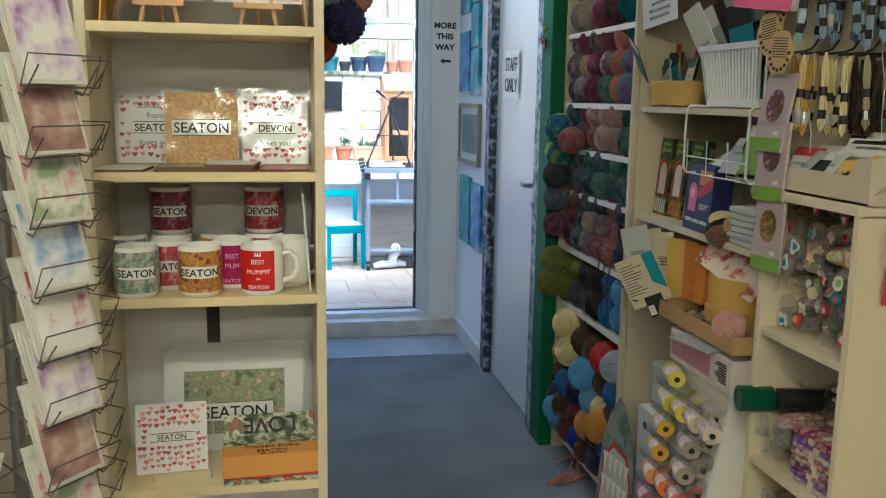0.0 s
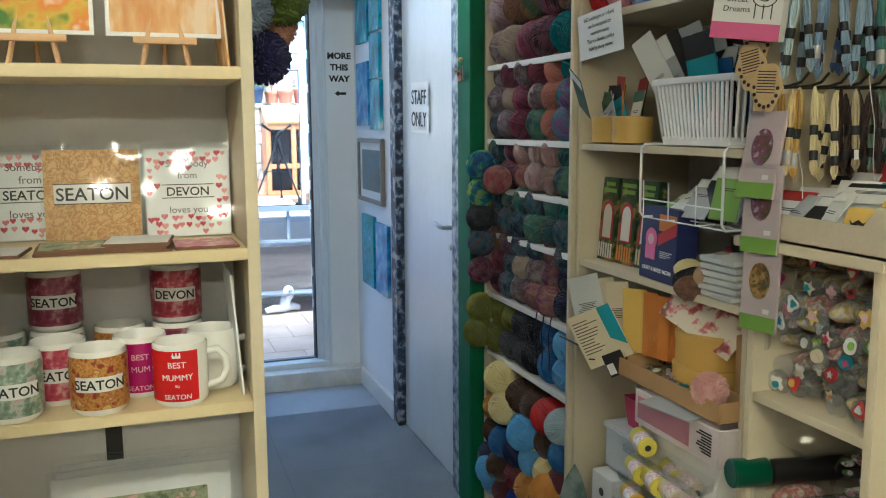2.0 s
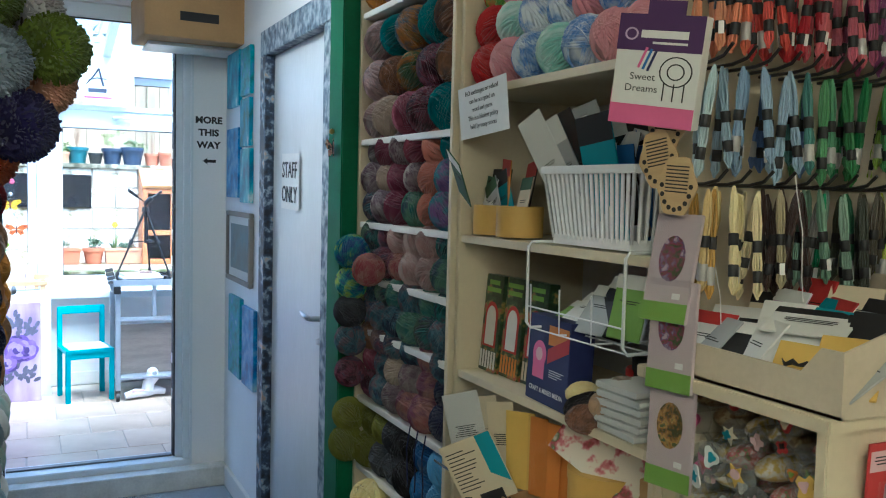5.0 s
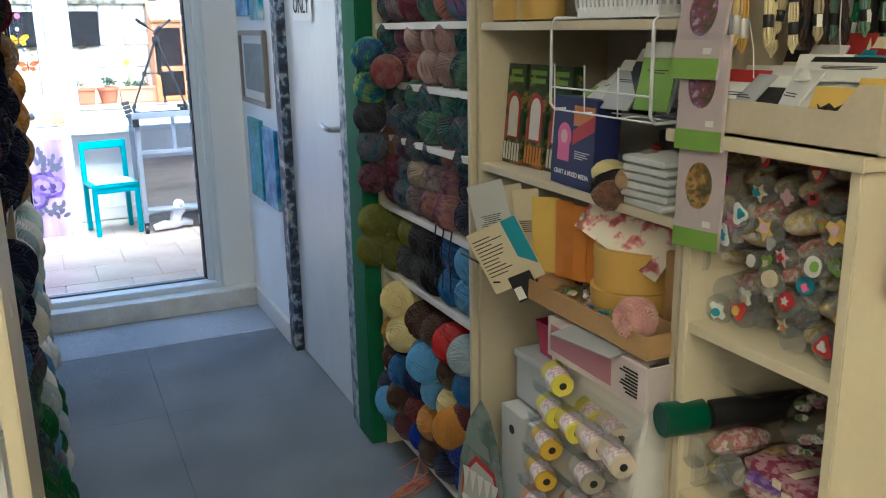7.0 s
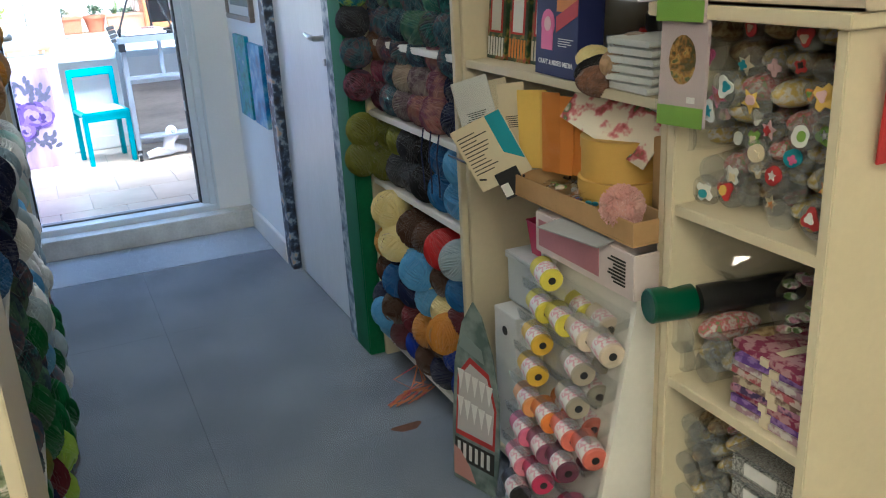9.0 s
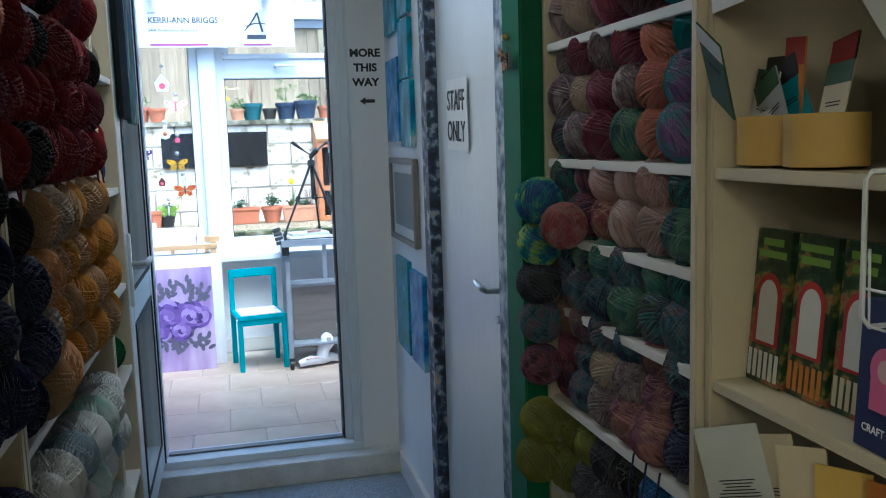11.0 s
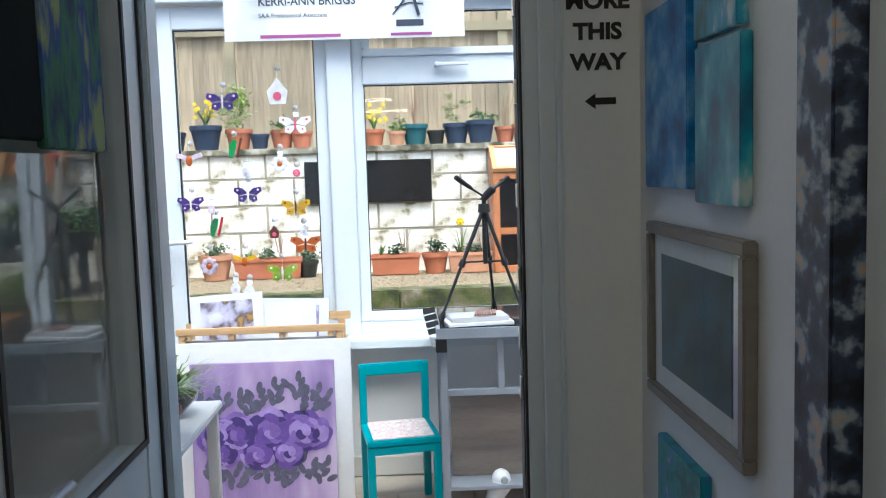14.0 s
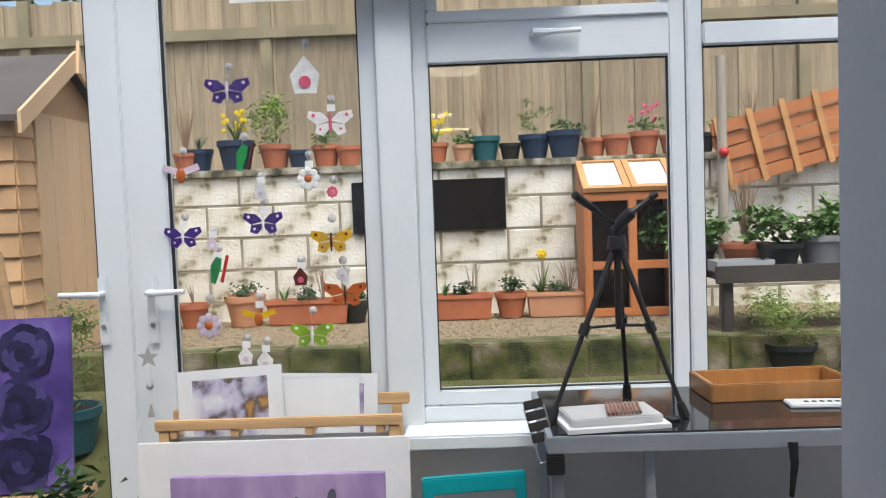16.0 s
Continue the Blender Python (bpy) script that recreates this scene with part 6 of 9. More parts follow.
rows = ["lemon . . .", "lemon lemon cream cream", "gold . stone .", "gold . stone .", "apricot orange coral coral", "rose mauve plum .", "pink cerise . rose", "black . cerise blue", "silver green green .", "teal rose . blue"]
for ti, row in enumerate(rows):
    for ci, k in enumerate(row.split()):
        if k != ".":
            spool(k, ti, ci)
            if ci in (1, 2):
                spool(k, ti, ci, 1)
for ti in range(10):
    t = ti / 9.0
    z, x = 0.655 - ti * 0.068, -0.185 - 0.105 * t
    bm = box(bmx(), -0.02, 0.12, y0 + 0.013, y1 - 0.013, -0.0015, 0.0015, pose(x, 0, z, 0, -12, 0))
    box(bm, -0.022, -0.019, y0 + 0.013, y1 - 0.013, -0.002, 0.022, pose(x, 0, z, 0, -12, 0))
    for k in range(2):
        yy = y0 + 0.014 + (y1 - y0 - 0.028) * k
        box(bm, -0.02, 0.10, yy - 0.001, yy + 0.001, 0.0015, 0.016, pose(x, 0, z, 0, -12, 0))
    part("clear_tray", bm, clear, ST, "clear ribbed plastic tray")
T = packet((1.19, 2.70, 0.803), 0.16, 0.10, P_["grey"], -80, 86, "flat grey packet lying on the stand", lines=0)

# ---- beside the stand ----
T = thing("plastic_basket", "small raspberry pink plastic basket of oddments", "basket", (1.42, 3.10, 0.60), -90)
part("shell", lathe(bmx(), [(0, 0), (0.062, 0), (0.075, 0.085), (0.079, 0.088), (0.074, 0.085), (0.060, 0.004), (0, 0.004)], 4, (0, 0, 0), pose(0, 0, 0, 0, 0, 45)), plain("raspberry_plastic", (0.45, 0.02, 0.10), 0.35), T, "", 0.002)
bm = bmx()
for k in range(12):
    frustum(bm, (hue.uniform(-0.03, 0.03), hue.uniform(-0.03, 0.03), 0.05), (hue.uniform(-0.05, 0.05), hue.uniform(-0.05, 0.05), 0.11), 0.005, None, 6)
part("oddments", bm, P_["grey"], T)
T = thing("storage_tub", "clear grey plastic tub", "tub", (1.42, 3.10, 0.47), -90)
bm = B((-0.10, 0.10, -0.08, 0.08, 0, 0.005), (-0.10, -0.097, -0.08, 0.08, 0, 0.12), (0.097, 0.10, -0.08, 0.08, 0, 0.12), (-0.10, 0.10, -0.08, -0.077, 0, 0.12), (-0.10, 0.10, 0.077, 0.08, 0, 0.12), (-0.105, 0.105, -0.085, -0.077, 0.112, 0.12))
part("shell", bm, M("frosted_plastic", (0.55, 0.58, 0.60), 0.3, var=0.05), T, "", 0.001)
part("lid", B((-0.105, 0.105, -0.085, 0.085, 0.12, 0.130)), M("frosted_lid", (0.58, 0.60, 0.62), 0.3), T, "", 0.002)
for i, y in enumerate((3.15, 3.02)):
    T = thing("box_file", "white cardboard box file", "box file", (1.42, y, 0.07), group="box files")
    part("case", B((-0.12, 0.16, -0.055, 0.055, 0, 0.39)), plain("white_box_board", (0.62, 0.61, 0.58)), T, "", 0.002)
    part("thumb_hole", frustum(bmx(), (-0.1215, 0, 0.34), (-0.1195, 0, 0.34), 0.012, None, 14), P_["black"], T)
# a printed shark-jaw cut-out standing on the floor
SH = thing("cardboard_cutout", "printed cardboard shark-head cut-out standing on the floor", "cut-out", (1.190, 3.138, 0), -72, rx=-4)
out = [(-0.075, 0, 0.0), (0.075, 0, 0.0), (0.085, 0, 0.12), (0.082, 0, 0.26), (0.055, 0, 0.38), (0.015, 0, 0.47), (-0.015, 0, 0.50), (-0.05, 0, 0.44), (-0.075, 0, 0.33), (-0.08, 0, 0.15)]
part("board", poly(bmx(), out, (0, 0.004, 0)), M_ramp("shark_grey", [(0.4, (0.10, 0.14, 0.13)), (0.6, (0.24, 0.29, 0.27))], 18, 4, 0.5, 0.05), SH)
mouth = [(-0.068, 0, 0.13), (0.070, 0, 0.13), (0.074, 0, 0.24), (0.045, 0, 0.33), (-0.02, 0, 0.355), (-0.062, 0, 0.30)]
part("gums", poly(bmx(), [(p[0], -0.0006, p[2]) for p in mouth], (0, -0.0006, 0)), P_["red"], SH)
bm = poly(bmx(), [(p[0] * 0.9, -0.0014, 0.235 + (p[2] - 0.235) * 0.86) for p in mouth], (0, -0.0005, 0))
part("mouth", bm, plain("mouth_white", (0.50, 0.48, 0.48)), SH)
bm = bmx()
for r in range(2):
    for k in range(5):
        x = -0.05 + 0.025 * k
        z = 0.315 - 0.075 * r - 0.004 * k
        poly(bm, [(x - 0.011, -0.002, z), (x + 0.011, -0.002, z), (x, -0.002, z - 0.055)], (0, -0.0008, 0))
part("teeth", bm, ink_white, SH)
bm = B((-0.07, 0.07, -0.0012, -0.0004, 0.06, 0.12))
part("black_band", bm, P_["black"], SH)
bm = bmx()
for k in range(6):
    box(bm, -0.06 + 0.021 * k, -0.050 + 0.021 * k, -0.002, -0.0012, 0.07, 0.112)
part("letter_bars", bm, P_["white"], SH)
part("chin", poly(bmx(), [(-0.070, -0.0024, 0.014), (0.010, -0.0024, 0.012), (-0.012, -0.0024, 0.050), (-0.046, -0.0024, 0.086), (-0.072, -0.0024, 0.096)], (0, -0.0006, 0)), plain("chin_pink", (0.50, 0.25, 0.22)), SH)
part("snout_stripe", poly(bmx(), [(-0.060, -0.0008, 0.375), (0.030, -0.0008, 0.350), (0.020, -0.0008, 0.385), (-0.045, -0.0008, 0.412)], (0, -0.0004, 0)), plain("snout_grey", (0.22, 0.27, 0.26)), SH)
T = thing("fabric_bag", "small bright blue folded bag on the floor", "bag", (1.165, 2.865, 0), 20)
part("body", ball(bmx(), (0, 0, 0.04), 0.05, 12, 8, (1.0, 0.8, 0.8)), P_["blue"], T, "", 0, True)
T = thing("fabric_bag", "small pink folded packet on the floor", "bag", (1.15, 2.91, 0), -20)
part("body", ball(bmx(), (0, 0, 0.025), 0.04, 12, 8, (1.0, 0.8, 0.6)), P_["pink"], T, "", 0, True)

# ---- low unit: tubes of charms ----
tube_clear = M_film("clear_tube", 0.04, (0.95, 0.96, 0.96))
TUBE = mesh_of("tube_wall", lathe(bmx(), [(0.0245, 0.0), (0.0245, 0.13)], 16), tube_clear, 0, True)
CAP = mesh_of("cap", lathe(bmx(), [(0, 0.128), (0.0255, 0.128), (0.0255, 0.136), (0.0245, 0.138), (0.018, 0.136), (0, 0.136)], 16), M_frost("frosted_cap", (0.46, 0.47, 0.46), 0.18, 0.15), 0, True)
charm_cols = [P_["white"], P_["cream"], P_["white"], P_["white"], P_["pink"], P_["yellow"], P_["red"], P_["green"], P_["white"], P_["orange"], P_["palepink"], P_["teal"], P_["cream"]]


def charm_shape(bm, kind, z, r):
    n = {0: 10, 1: 24, 2: 12, 3: 16}[kind]
    pts = []
    for k in range(n):
        a = 2 * math.pi * k / n
        rr = r * {0: 1.0 if k % 2 else 0.48, 1: 0.75 + 0.3 * abs(math.sin(a)) * (1 if math.sin(a) > 0 else 0.6), 2: 1.0 if k % 3 else 0.6, 3: 0.8 + 0.2 * math.cos(3 * a)}[kind]
        pts.append((rr * math.cos(a), rr * math.sin(a), z))
    poly(bm, pts, (0, 0, 0.002))


CHARMS = []
for kd in range(4):
    bm = bmx()
    charm_shape(bm, kd, 0.139, 0.0175)
    CHARMS.append(mesh_of("charm", bm, ink_white))
DETAILS = []
for kd in (3, 1, 0, 2):
    bm = bmx()
    charm_shape(bm, kd, 0.1412, 0.0085)
    DETAILS.append(mesh_of("charm_detail", bm, ink_white))
FILL = mesh_of("buttons", ball(bmx(), (0, 0, 0.055), 0.05, 10, 8, (0.42, 0.42, 1.0)), ink_white, 0, True)
fill_m = [M_ramp("button_mix_%d" % i, st, 120, 2, 0.4, 0.2) for i, st in enumerate([
    [(0.4, (0.42, 0.32, 0.16)), (0.6, (0.20, 0.11, 0.04))], [(0.4, (0.60, 0.55, 0.50)), (0.55, (0.50, 0.10, 0.12)), (0.65, (0.2, 0.3, 0.12))], [(0.4, (0.65, 0.62, 0.58)), (0.6, (0.55, 0.40, 0.10))]])]


def charm_tube(at, rz=0, s=1.0, charm=True, tiltx=0):
    T = thing("charm_tube", "clear capped tube of novelty buttons with a charm on its end", "tube", at, 0, "tubes of buttons")
    T.matrix_basis = pose(*at, 0, -90 + tiltx, rz) @ Matrix.Scale(s, 4)
    for nm, me in (("tube_wall", TUBE), ("cap", CAP), ("buttons", FILL)):
        q = new(nm, me)
        q.parent = T
        if nm == "buttons":
            q.material_slots[0].link = "OBJECT"
            q.material_slots[0].material = hue.choice(fill_m)
    if charm:
        q = new("charm", hue.choice(CHARMS))
        q.parent = T
        q.rotation_euler[2] = hue.uniform(0, 6.28)
        q.location = (hue.uniform(-0.006, 0.006), hue.uniform(-0.006, 0.006), 0)
        q.material_slots[0].link = "OBJECT"
        q.material_slots[0].material = hue.choice(charm_cols)
        d = new("charm_detail", hue.choice(DETAILS))
        d.parent = q
        d.location = (hue.uniform(-0.004, 0.004), hue.uniform(-0.004, 0.004), 0)
        d.material_slots[0].link = "OBJECT"
        d.material_slots[0].material = hue.choice(charm_cols[1:] + [P_["black"]])


for row in range(7):
    n = 7 if row % 2 == 0 else 6
    for k in range(n):
        if row == 6 and k % 2:
            continue
        y = 2.222 + 0.021 * (row % 2) + k * 0.0424
        s = hue.choice((0.62, 0.8, 0.9, 1.0, 1.12)) * hue.uniform(0.95, 1.03)
        charm_tube((1.425 + hue.uniform(-0.02, 0.02), y, 0.908 + 0.024 + row * 0.0405), hue.uniform(-9, 9), s, hue.random() < 0.86, hue.uniform(-4, 4))
# middle shelf: green-capped tube, clear tubes, fat quarters in a stack, a clear bag
T = thing("green_capped_tube", "long clear tube with a dark green cap", "tube", (1.52, 2.44, 0.735))
T.matrix_basis = pose(1.50, 2.435, 0.735, 0, -90, -12)
part("tube_wall", lathe(bmx(), [(0.028, 0), (0.028, 0.26)], 20), tube_clear, T, "", 0, True)
part("contents", lathe(bmx(), [(0, 0.01), (0.025, 0.01), (0.025, 0.20), (0, 0.20)], 16), P_["black"], T, "", 0, True)
part("green_cap", lathe(bmx(), [(0.029, 0.21), (0.030, 0.212), (0.030, 0.285), (0.027, 0.288), (0, 0.286)], 20), M("dark_green_plastic", (0.005, 0.07, 0.035), 0.3, var=0.08), T, "dark green cap", 0, True)
for y, z, s in ((2.345, 0.695, 1.25), (2.44, 0.685, 1.2), (2.455, 0.635, 1.05), (2.40, 0.64, 1.05)):
    charm_tube((1.42, y, z), -8, s, False)
fab = [M_ramp("folded_fabric_%d" % i, st, 60, 2, 0.95, 0.3) for i, st in enumerate([
    [(0.45, (0.32, 0.20, 0.26)), (0.55, (0.52, 0.48, 0.46))], [(0.45, (0.10, 0.04, 0.22)), (0.58, (0.25, 0.15, 0.40))], [(0.45, (0.20, 0.02, 0.07)), (0.55, (0.40, 0.22, 0.24))], [(0.45, (0.05, 0.03, 0.10)), (0.56, (0.40, 0.20, 0.30))], [(0.45, (0.40, 0.34, 0.24)), (0.55, (0.16, 0.10, 0.08))], [(0.45, (0.50, 0.40, 0.36)), (0.55, (0.32, 0.08, 0.10))]])]
for k in range(9):
    T = thing("folded_fabric", "folded piece of patterned cotton in a stack", "fabric", (1.375, 2.275, 0.605 + k * 0.0125), hue.uniform(-7, 7), "folded fabrics")
    bm = bmx()
    n = 8
    for i in range(n):
        za = 0.0018 * math.sin(i * 1.4 + k)
        box(bm, -0.105 + 0.0225 * i, -0.105 + 0.0225 * (i + 1), -0.075 + 0.003 * math.sin(k), 0.075, za, 0.0115 + za)
    part("cloth", bm, fab[k % 6], T, "", 0, True)
    part("ribbon", B((-0.108, 0.08, -0.008, 0.008, 0.011, 0.0125), (-0.109, -0.106, -0.008, 0.008, 0, 0.0125)), P_["cream"], T)
bm = bmx()
ball(bm, (0, 0, 0), 1, 22, 14, (0.11, 0.09, 0.065))
for v in bm.verts:
    v.co *= 1 + 0.22 * noise.noise(v.co * 22) + 0.1 * noise.noise(v.co * 50)
bm.transform(Matrix.Translation((1.42, 2.47, 0.825)))
ob = single("clear_bag", bm, film, "crumpled clear cellophane bag", "bag", at=(1.42, 2.47, 0.77))
bm = bmx()
ball(bm, (0, 0, 0), 1, 22, 14, (0.11, 0.075, 0.085))
for v in bm.verts:
    v.co *= 1 + 0.25 * noise.noise(v.co * 18 + Vector((3, 1, 0)))
T = thing("trim_bag", "clear bag of green and white lace flower trim", "bag", (1.40, 2.275, 0.765))
part("bag", bm, film, T)
bm = bmx()
for k in range(26):
    ball(bm, (hue.uniform(-0.08, 0.0), hue.uniform(-0.05, 0.05), hue.uniform(-0.03, 0.06)), hue.uniform(0.008, 0.014), 7, 5, (1, 1, 0.5))
part("flower_trim", bm, M_ramp("lace_trim", [(0.42, (0.10, 0.18, 0.05)), (0.5, (0.60, 0.60, 0.52)), (0.62, (0.40, 0.18, 0.25))], 60, 2, 0.7, 0.2), T, "", 0, True)
# lower shelf: lidded clear boxes and bead tubes
for k in range(4):
    T = thing("bead_box", "clear lidded box of silver findings with a label", "box", (1.40, 2.275 + 0.004 * k, 0.33 + k * 0.048), 2 * k - 3, "bead boxes")
    part("box", B((-0.11, 0.11, -0.08, 0.08, 0, 0.002), (-0.11, 0.11, -0.08, 0.08, 0.043, 0.045)), M_frost("clear_box", (0.5, 0.5, 0.5), 0.3) if k == 0 else bpy.data.materials["clear_box"], T)
    part("bead_fill", B((-0.105, 0.105, -0.076, 0.076, 0.003, 0.034)), M_ramp("bead_mix", [(0.4, (0.10, 0.10, 0.10)), (0.6, (0.50, 0.50, 0.48))], 260, 2, 0.3, 0.6) if k == 0 else bpy.data.materials["bead_mix"], T)
    part("label", B((-0.1112, -0.110, -0.02, 0.045, 0.012, 0.034)), ink_white, T, "white paper label")
for row in range(5):
    for k in range(4):
        charm_tube((1.40 + hue.uniform(-0.02, 0.02), 2.37 + k * 0.034 + 0.015 * (row % 2), 0.35 + 0.018 + row * 0.034), hue.uniform(-10, 10), 0.78, False)
for k in range(7):
    charm_tube((1.40, 2.215 + 0.042 * k, 0.085), 0, 0.9, False)

# packets hung on the low unit's end panel
T = thing("hanging_packet", "red hanging packet with a clear blister", "packet", (1.335, 2.164, 1.03), 0, rx=2)
part("card", B((-0.032, 0.032, -0.002, 0.002, 0, 0.155)), P_["red"], T, "", 0.0008)
part("label", B((-0.03, 0.03, -0.0028, -0.002, 0.118, 0.145)), P_["palepink"], T)
bars(T, 0.05, 0.138, 3, -0.003)
part("tool", tube(bmx(), [(-0.01, -0.006, 0.01), (0.0, -0.007, 0.06), (0.004, -0.006, 0.10)], 0.005, 8), P_["lilac"], T)
part("blister", sheet(-0.028, 0.028, -0.014, 0.008, 0.11), film, T)
T = thing("hanging_packet", "navy and yellow packet holding a white tape ring", "packet", (1.455, 2.164, 1.055), 0, rx=2)
part("card", B((-0.045, 0.045, -0.002, 0.002, 0, 0.15)), P_["navy"], T, "", 0.0008)
part("yellow_top", B((-0.045, 0.045, -0.0028, -0.002, 0.105, 0.15)), P_["yellow"], T)
part("logo_bar", B((-0.033, 0.033, -0.0034, -0.0028, 0.112, 0.124)), P_["black"], T, "dark bar in place of the maker's mark")
words("Hemming Web Bumper Pack", 0.0068, face_s(0, -0.0032, 0.095), ink_white, T, depth=0.0002)
part("tape_ring", lathe(bmx(), [(0.017, -0.022), (0.040, -0.022), (0.043, -0.018), (0.043, 0.0), (0.017, 0.0)], 30, (0, 0, 0), pose(0.008, -0.003, 0.042, -90)), P_["white"], T, "roll of white tape", 0, True)

# ---- white display tray on top of the low unit ----
tray_card = M("pale_card", (0.52, 0.45, 0.33), 0.7, var=0.12)
TY = thing("display_tray", "cream cardboard display tray of sewing novelties", "tray", (1.45, 2.345, 1.2195))
part("base", B((-0.20, 0.20, -0.185, 0.165, 0, 0.004)), tray_card, TY)
part("front", poly(bmx(), [(-0.20, -0.185, 0), (-0.20, 0.165, 0), (-0.20, 0.165, 0.055), (-0.20, -0.12, 0.05), (-0.20, -0.15, 0.085), (-0.20, -0.185, 0.085)], (0.004, 0, 0)), tray_card, TY)
part("end", poly(bmx(), [(-0.196, -0.185, 0.004), (0.20, -0.185, 0.004), (0.20, -0.185, 0.15), (-0.05, -0.185, 0.125), (-0.196, -0.185, 0.085)], (0, 0.004, 0)), tray_card, TY)
part("end", poly(bmx(), [(-0.196, 0.161, 0.004), (0.20, 0.161, 0.004), (0.20, 0.161, 0.11), (-0.196, 0.161, 0.055)], (0, 0.004, 0)), tray_card, TY)
part("back", B((0.196, 0.20, -0.18, 0.16, 0.004, 0.15)), tray_card, TY)
sh = [("white", "red"), ("white", None), ("white", None), ("grey", None), ("black", "white"), ("white", None), ("yellow", None), ("black", None), ("cream", "black"), ("white", "teal"), ("grey", "black"), ("lilac", "white"), ("red", None), ("cream", None), ("white", "black"), ("yellow", None)]
for i, (c, h) in enumerate(sh + sh[3:13]):
    j, k = i % 4, (i // 4) % 4
    packet((1.275 + 0.075 * k + hue.uniform(-0.01, 0.01), 2.455 - 0.085 * j + hue.uniform(-0.012, 0.012), 1.2275 + 0.012 * k + 0.004 * j), 0.085, 0.105, P_[c], -90 + hue.uniform(-30, 30), 46 - 6 * k + hue.uniform(-8, 8), "novelty sewing packet lying in the display tray", header=P_[h] if h else None, group="tray packets", lines=2)
T = packet((1.33, 2.30, 1.300), 0.12, 0.075, P_["white"], -70, 68, "white and black swing-card packet", header=P_["black"], lines=3)
T = packet((1.265, 2.255, 1.230), 0.08, 0.075, P_["yellow"], -80, 30, "yellow card with two felt moustaches", lines=0)
bm = bmx()
for z in (0.042, 0.02):
    for s in (-1, 1):
        tube(bm, [(0, -0.003, z), (s * 0.010, -0.003, z + 0.004), (s * 0.020, -0.003, z - 0.002), (s * 0.027, -0.003, z + 0.006)], [0.002, 0.0045, 0.003, 0.0006], 6)
part("moustaches", bm, P_["black"], T)
T = thing("folder", "dark blue plastic folder standing in the tray", "folder", (1.58, 2.185, 1.225), -60, rx=-4)
part("cover", B((-0.12, 0.12, -0.003, 0.003, 0, 0.22)), plain("slate_blue_cover", (0.05, 0.08, 0.12), 0.3), T, "", 0.001)

# ---- embroidery floss on hooks on the craft unit's end panel ----
floss = bmx()
for s in range(9):
    a, rr = s * 2.4, 0.0016 + 0.0048 * math.sqrt(s / 8)
    xo, yo = rr * math.cos(a), rr * math.sin(a)
    j = [hue.uniform(-0.0012, 0.0012) for _ in range(8)]
    tube(floss, [(xo * 0.3, yo * 0.3, 0.0), (xo * 1.2 + j[0], yo + j[1], -0.014), (xo * 1.7 + j[2], yo * 1.6, -0.045), (xo * 1.05, yo, -0.080), (xo * 1.7 + j[3], yo * 1.6 + j[4], -0.105), (xo * 1.1, yo * 1.1, -0.126), (xo * 1.7 + j[5], yo * 1.5, -0.146), (xo * 0.5, yo * 0.4, -0.157 + j[6] * 3)], [0.0018, 0.0024, 0.0026, 0.0022, 0.0026, 0.0023, 0.0026, 0.0016], 5)
FLOSS = mesh_of("floss_skein", floss, ink, 0, True)
FB = mesh_of("paper_band", lathe(bmx(), [(0.0098, -0.088), (0.0104, -0.087), (0.0104, -0.071), (0.0098, -0.070)], 12), P_["black"], 0, True)
FB2 = mesh_of("paper_band", lathe(bmx(), [(0.0098, -0.140), (0.0106, -0.139), (0.0106, -0.114), (0.0098, -0.113)], 12), M("floss_band_silver", (0.42, 0.41, 0.40), 0.3, 0.3, var=0.15, scale=60), 0, True)
FB3 = mesh_of("paper_band", lathe(bmx(), [(0.0098, -0.134), (0.0106, -0.133), (0.0106, -0.117), (0.0098, -0.116)], 12), P_["black"], 0, True)
FLAB = mesh_of("price_label", box(bmx(), -0.0055, 0.0055, -0.0114, -0.0104, -0.136, -0.117), ink_white)
fc = {}


def floss_mat(c):
    key = tuple(round(v, 3) for v in c)
    if key not in fc:
        fc[key] = M("floss_%d" % len(fc), c, 0.5, var=0.22, scale=30, fine=700, relief=0.5, stretch=(1, 1, 0.15))
    return fc[key]


def skein(x, y, z, c):
    ob = new("floss_skein", FLOSS)
    ob.material_slots[0].link = "OBJECT"
    ob.material_slots[0].material = floss_mat(c)
    ob.matrix_basis = pose(x, y, z - hue.uniform(0, 0.014), hue.uniform(-9, 9), hue.uniform(-7, 7), hue.choice((hue.uniform(-40, 40), hue.uniform(0, 360)))) @ Matrix.Diagonal((0.74, 0.74, hue.uniform(0.92, 1.08), 1))
    tagged(ob, "skein of embroidery floss with paper bands on a hook", "embroidery floss", "floss on hooks")
    for me in (FB, hue.choice((FB2, FB3, FB3))):
        q = new("paper_band", me)
        q.parent = ob
    if hue.random() < 0.5:
        q = new("price_label", FLAB)
        q.parent = ob


def grad(stops, t):
    t = t * (len(stops) - 1)
    i = min(int(t), len(stops) - 2)
    return tuple(a + (b - a) * (t - i) for a, b in zip(stops[i], stops[i + 1]))


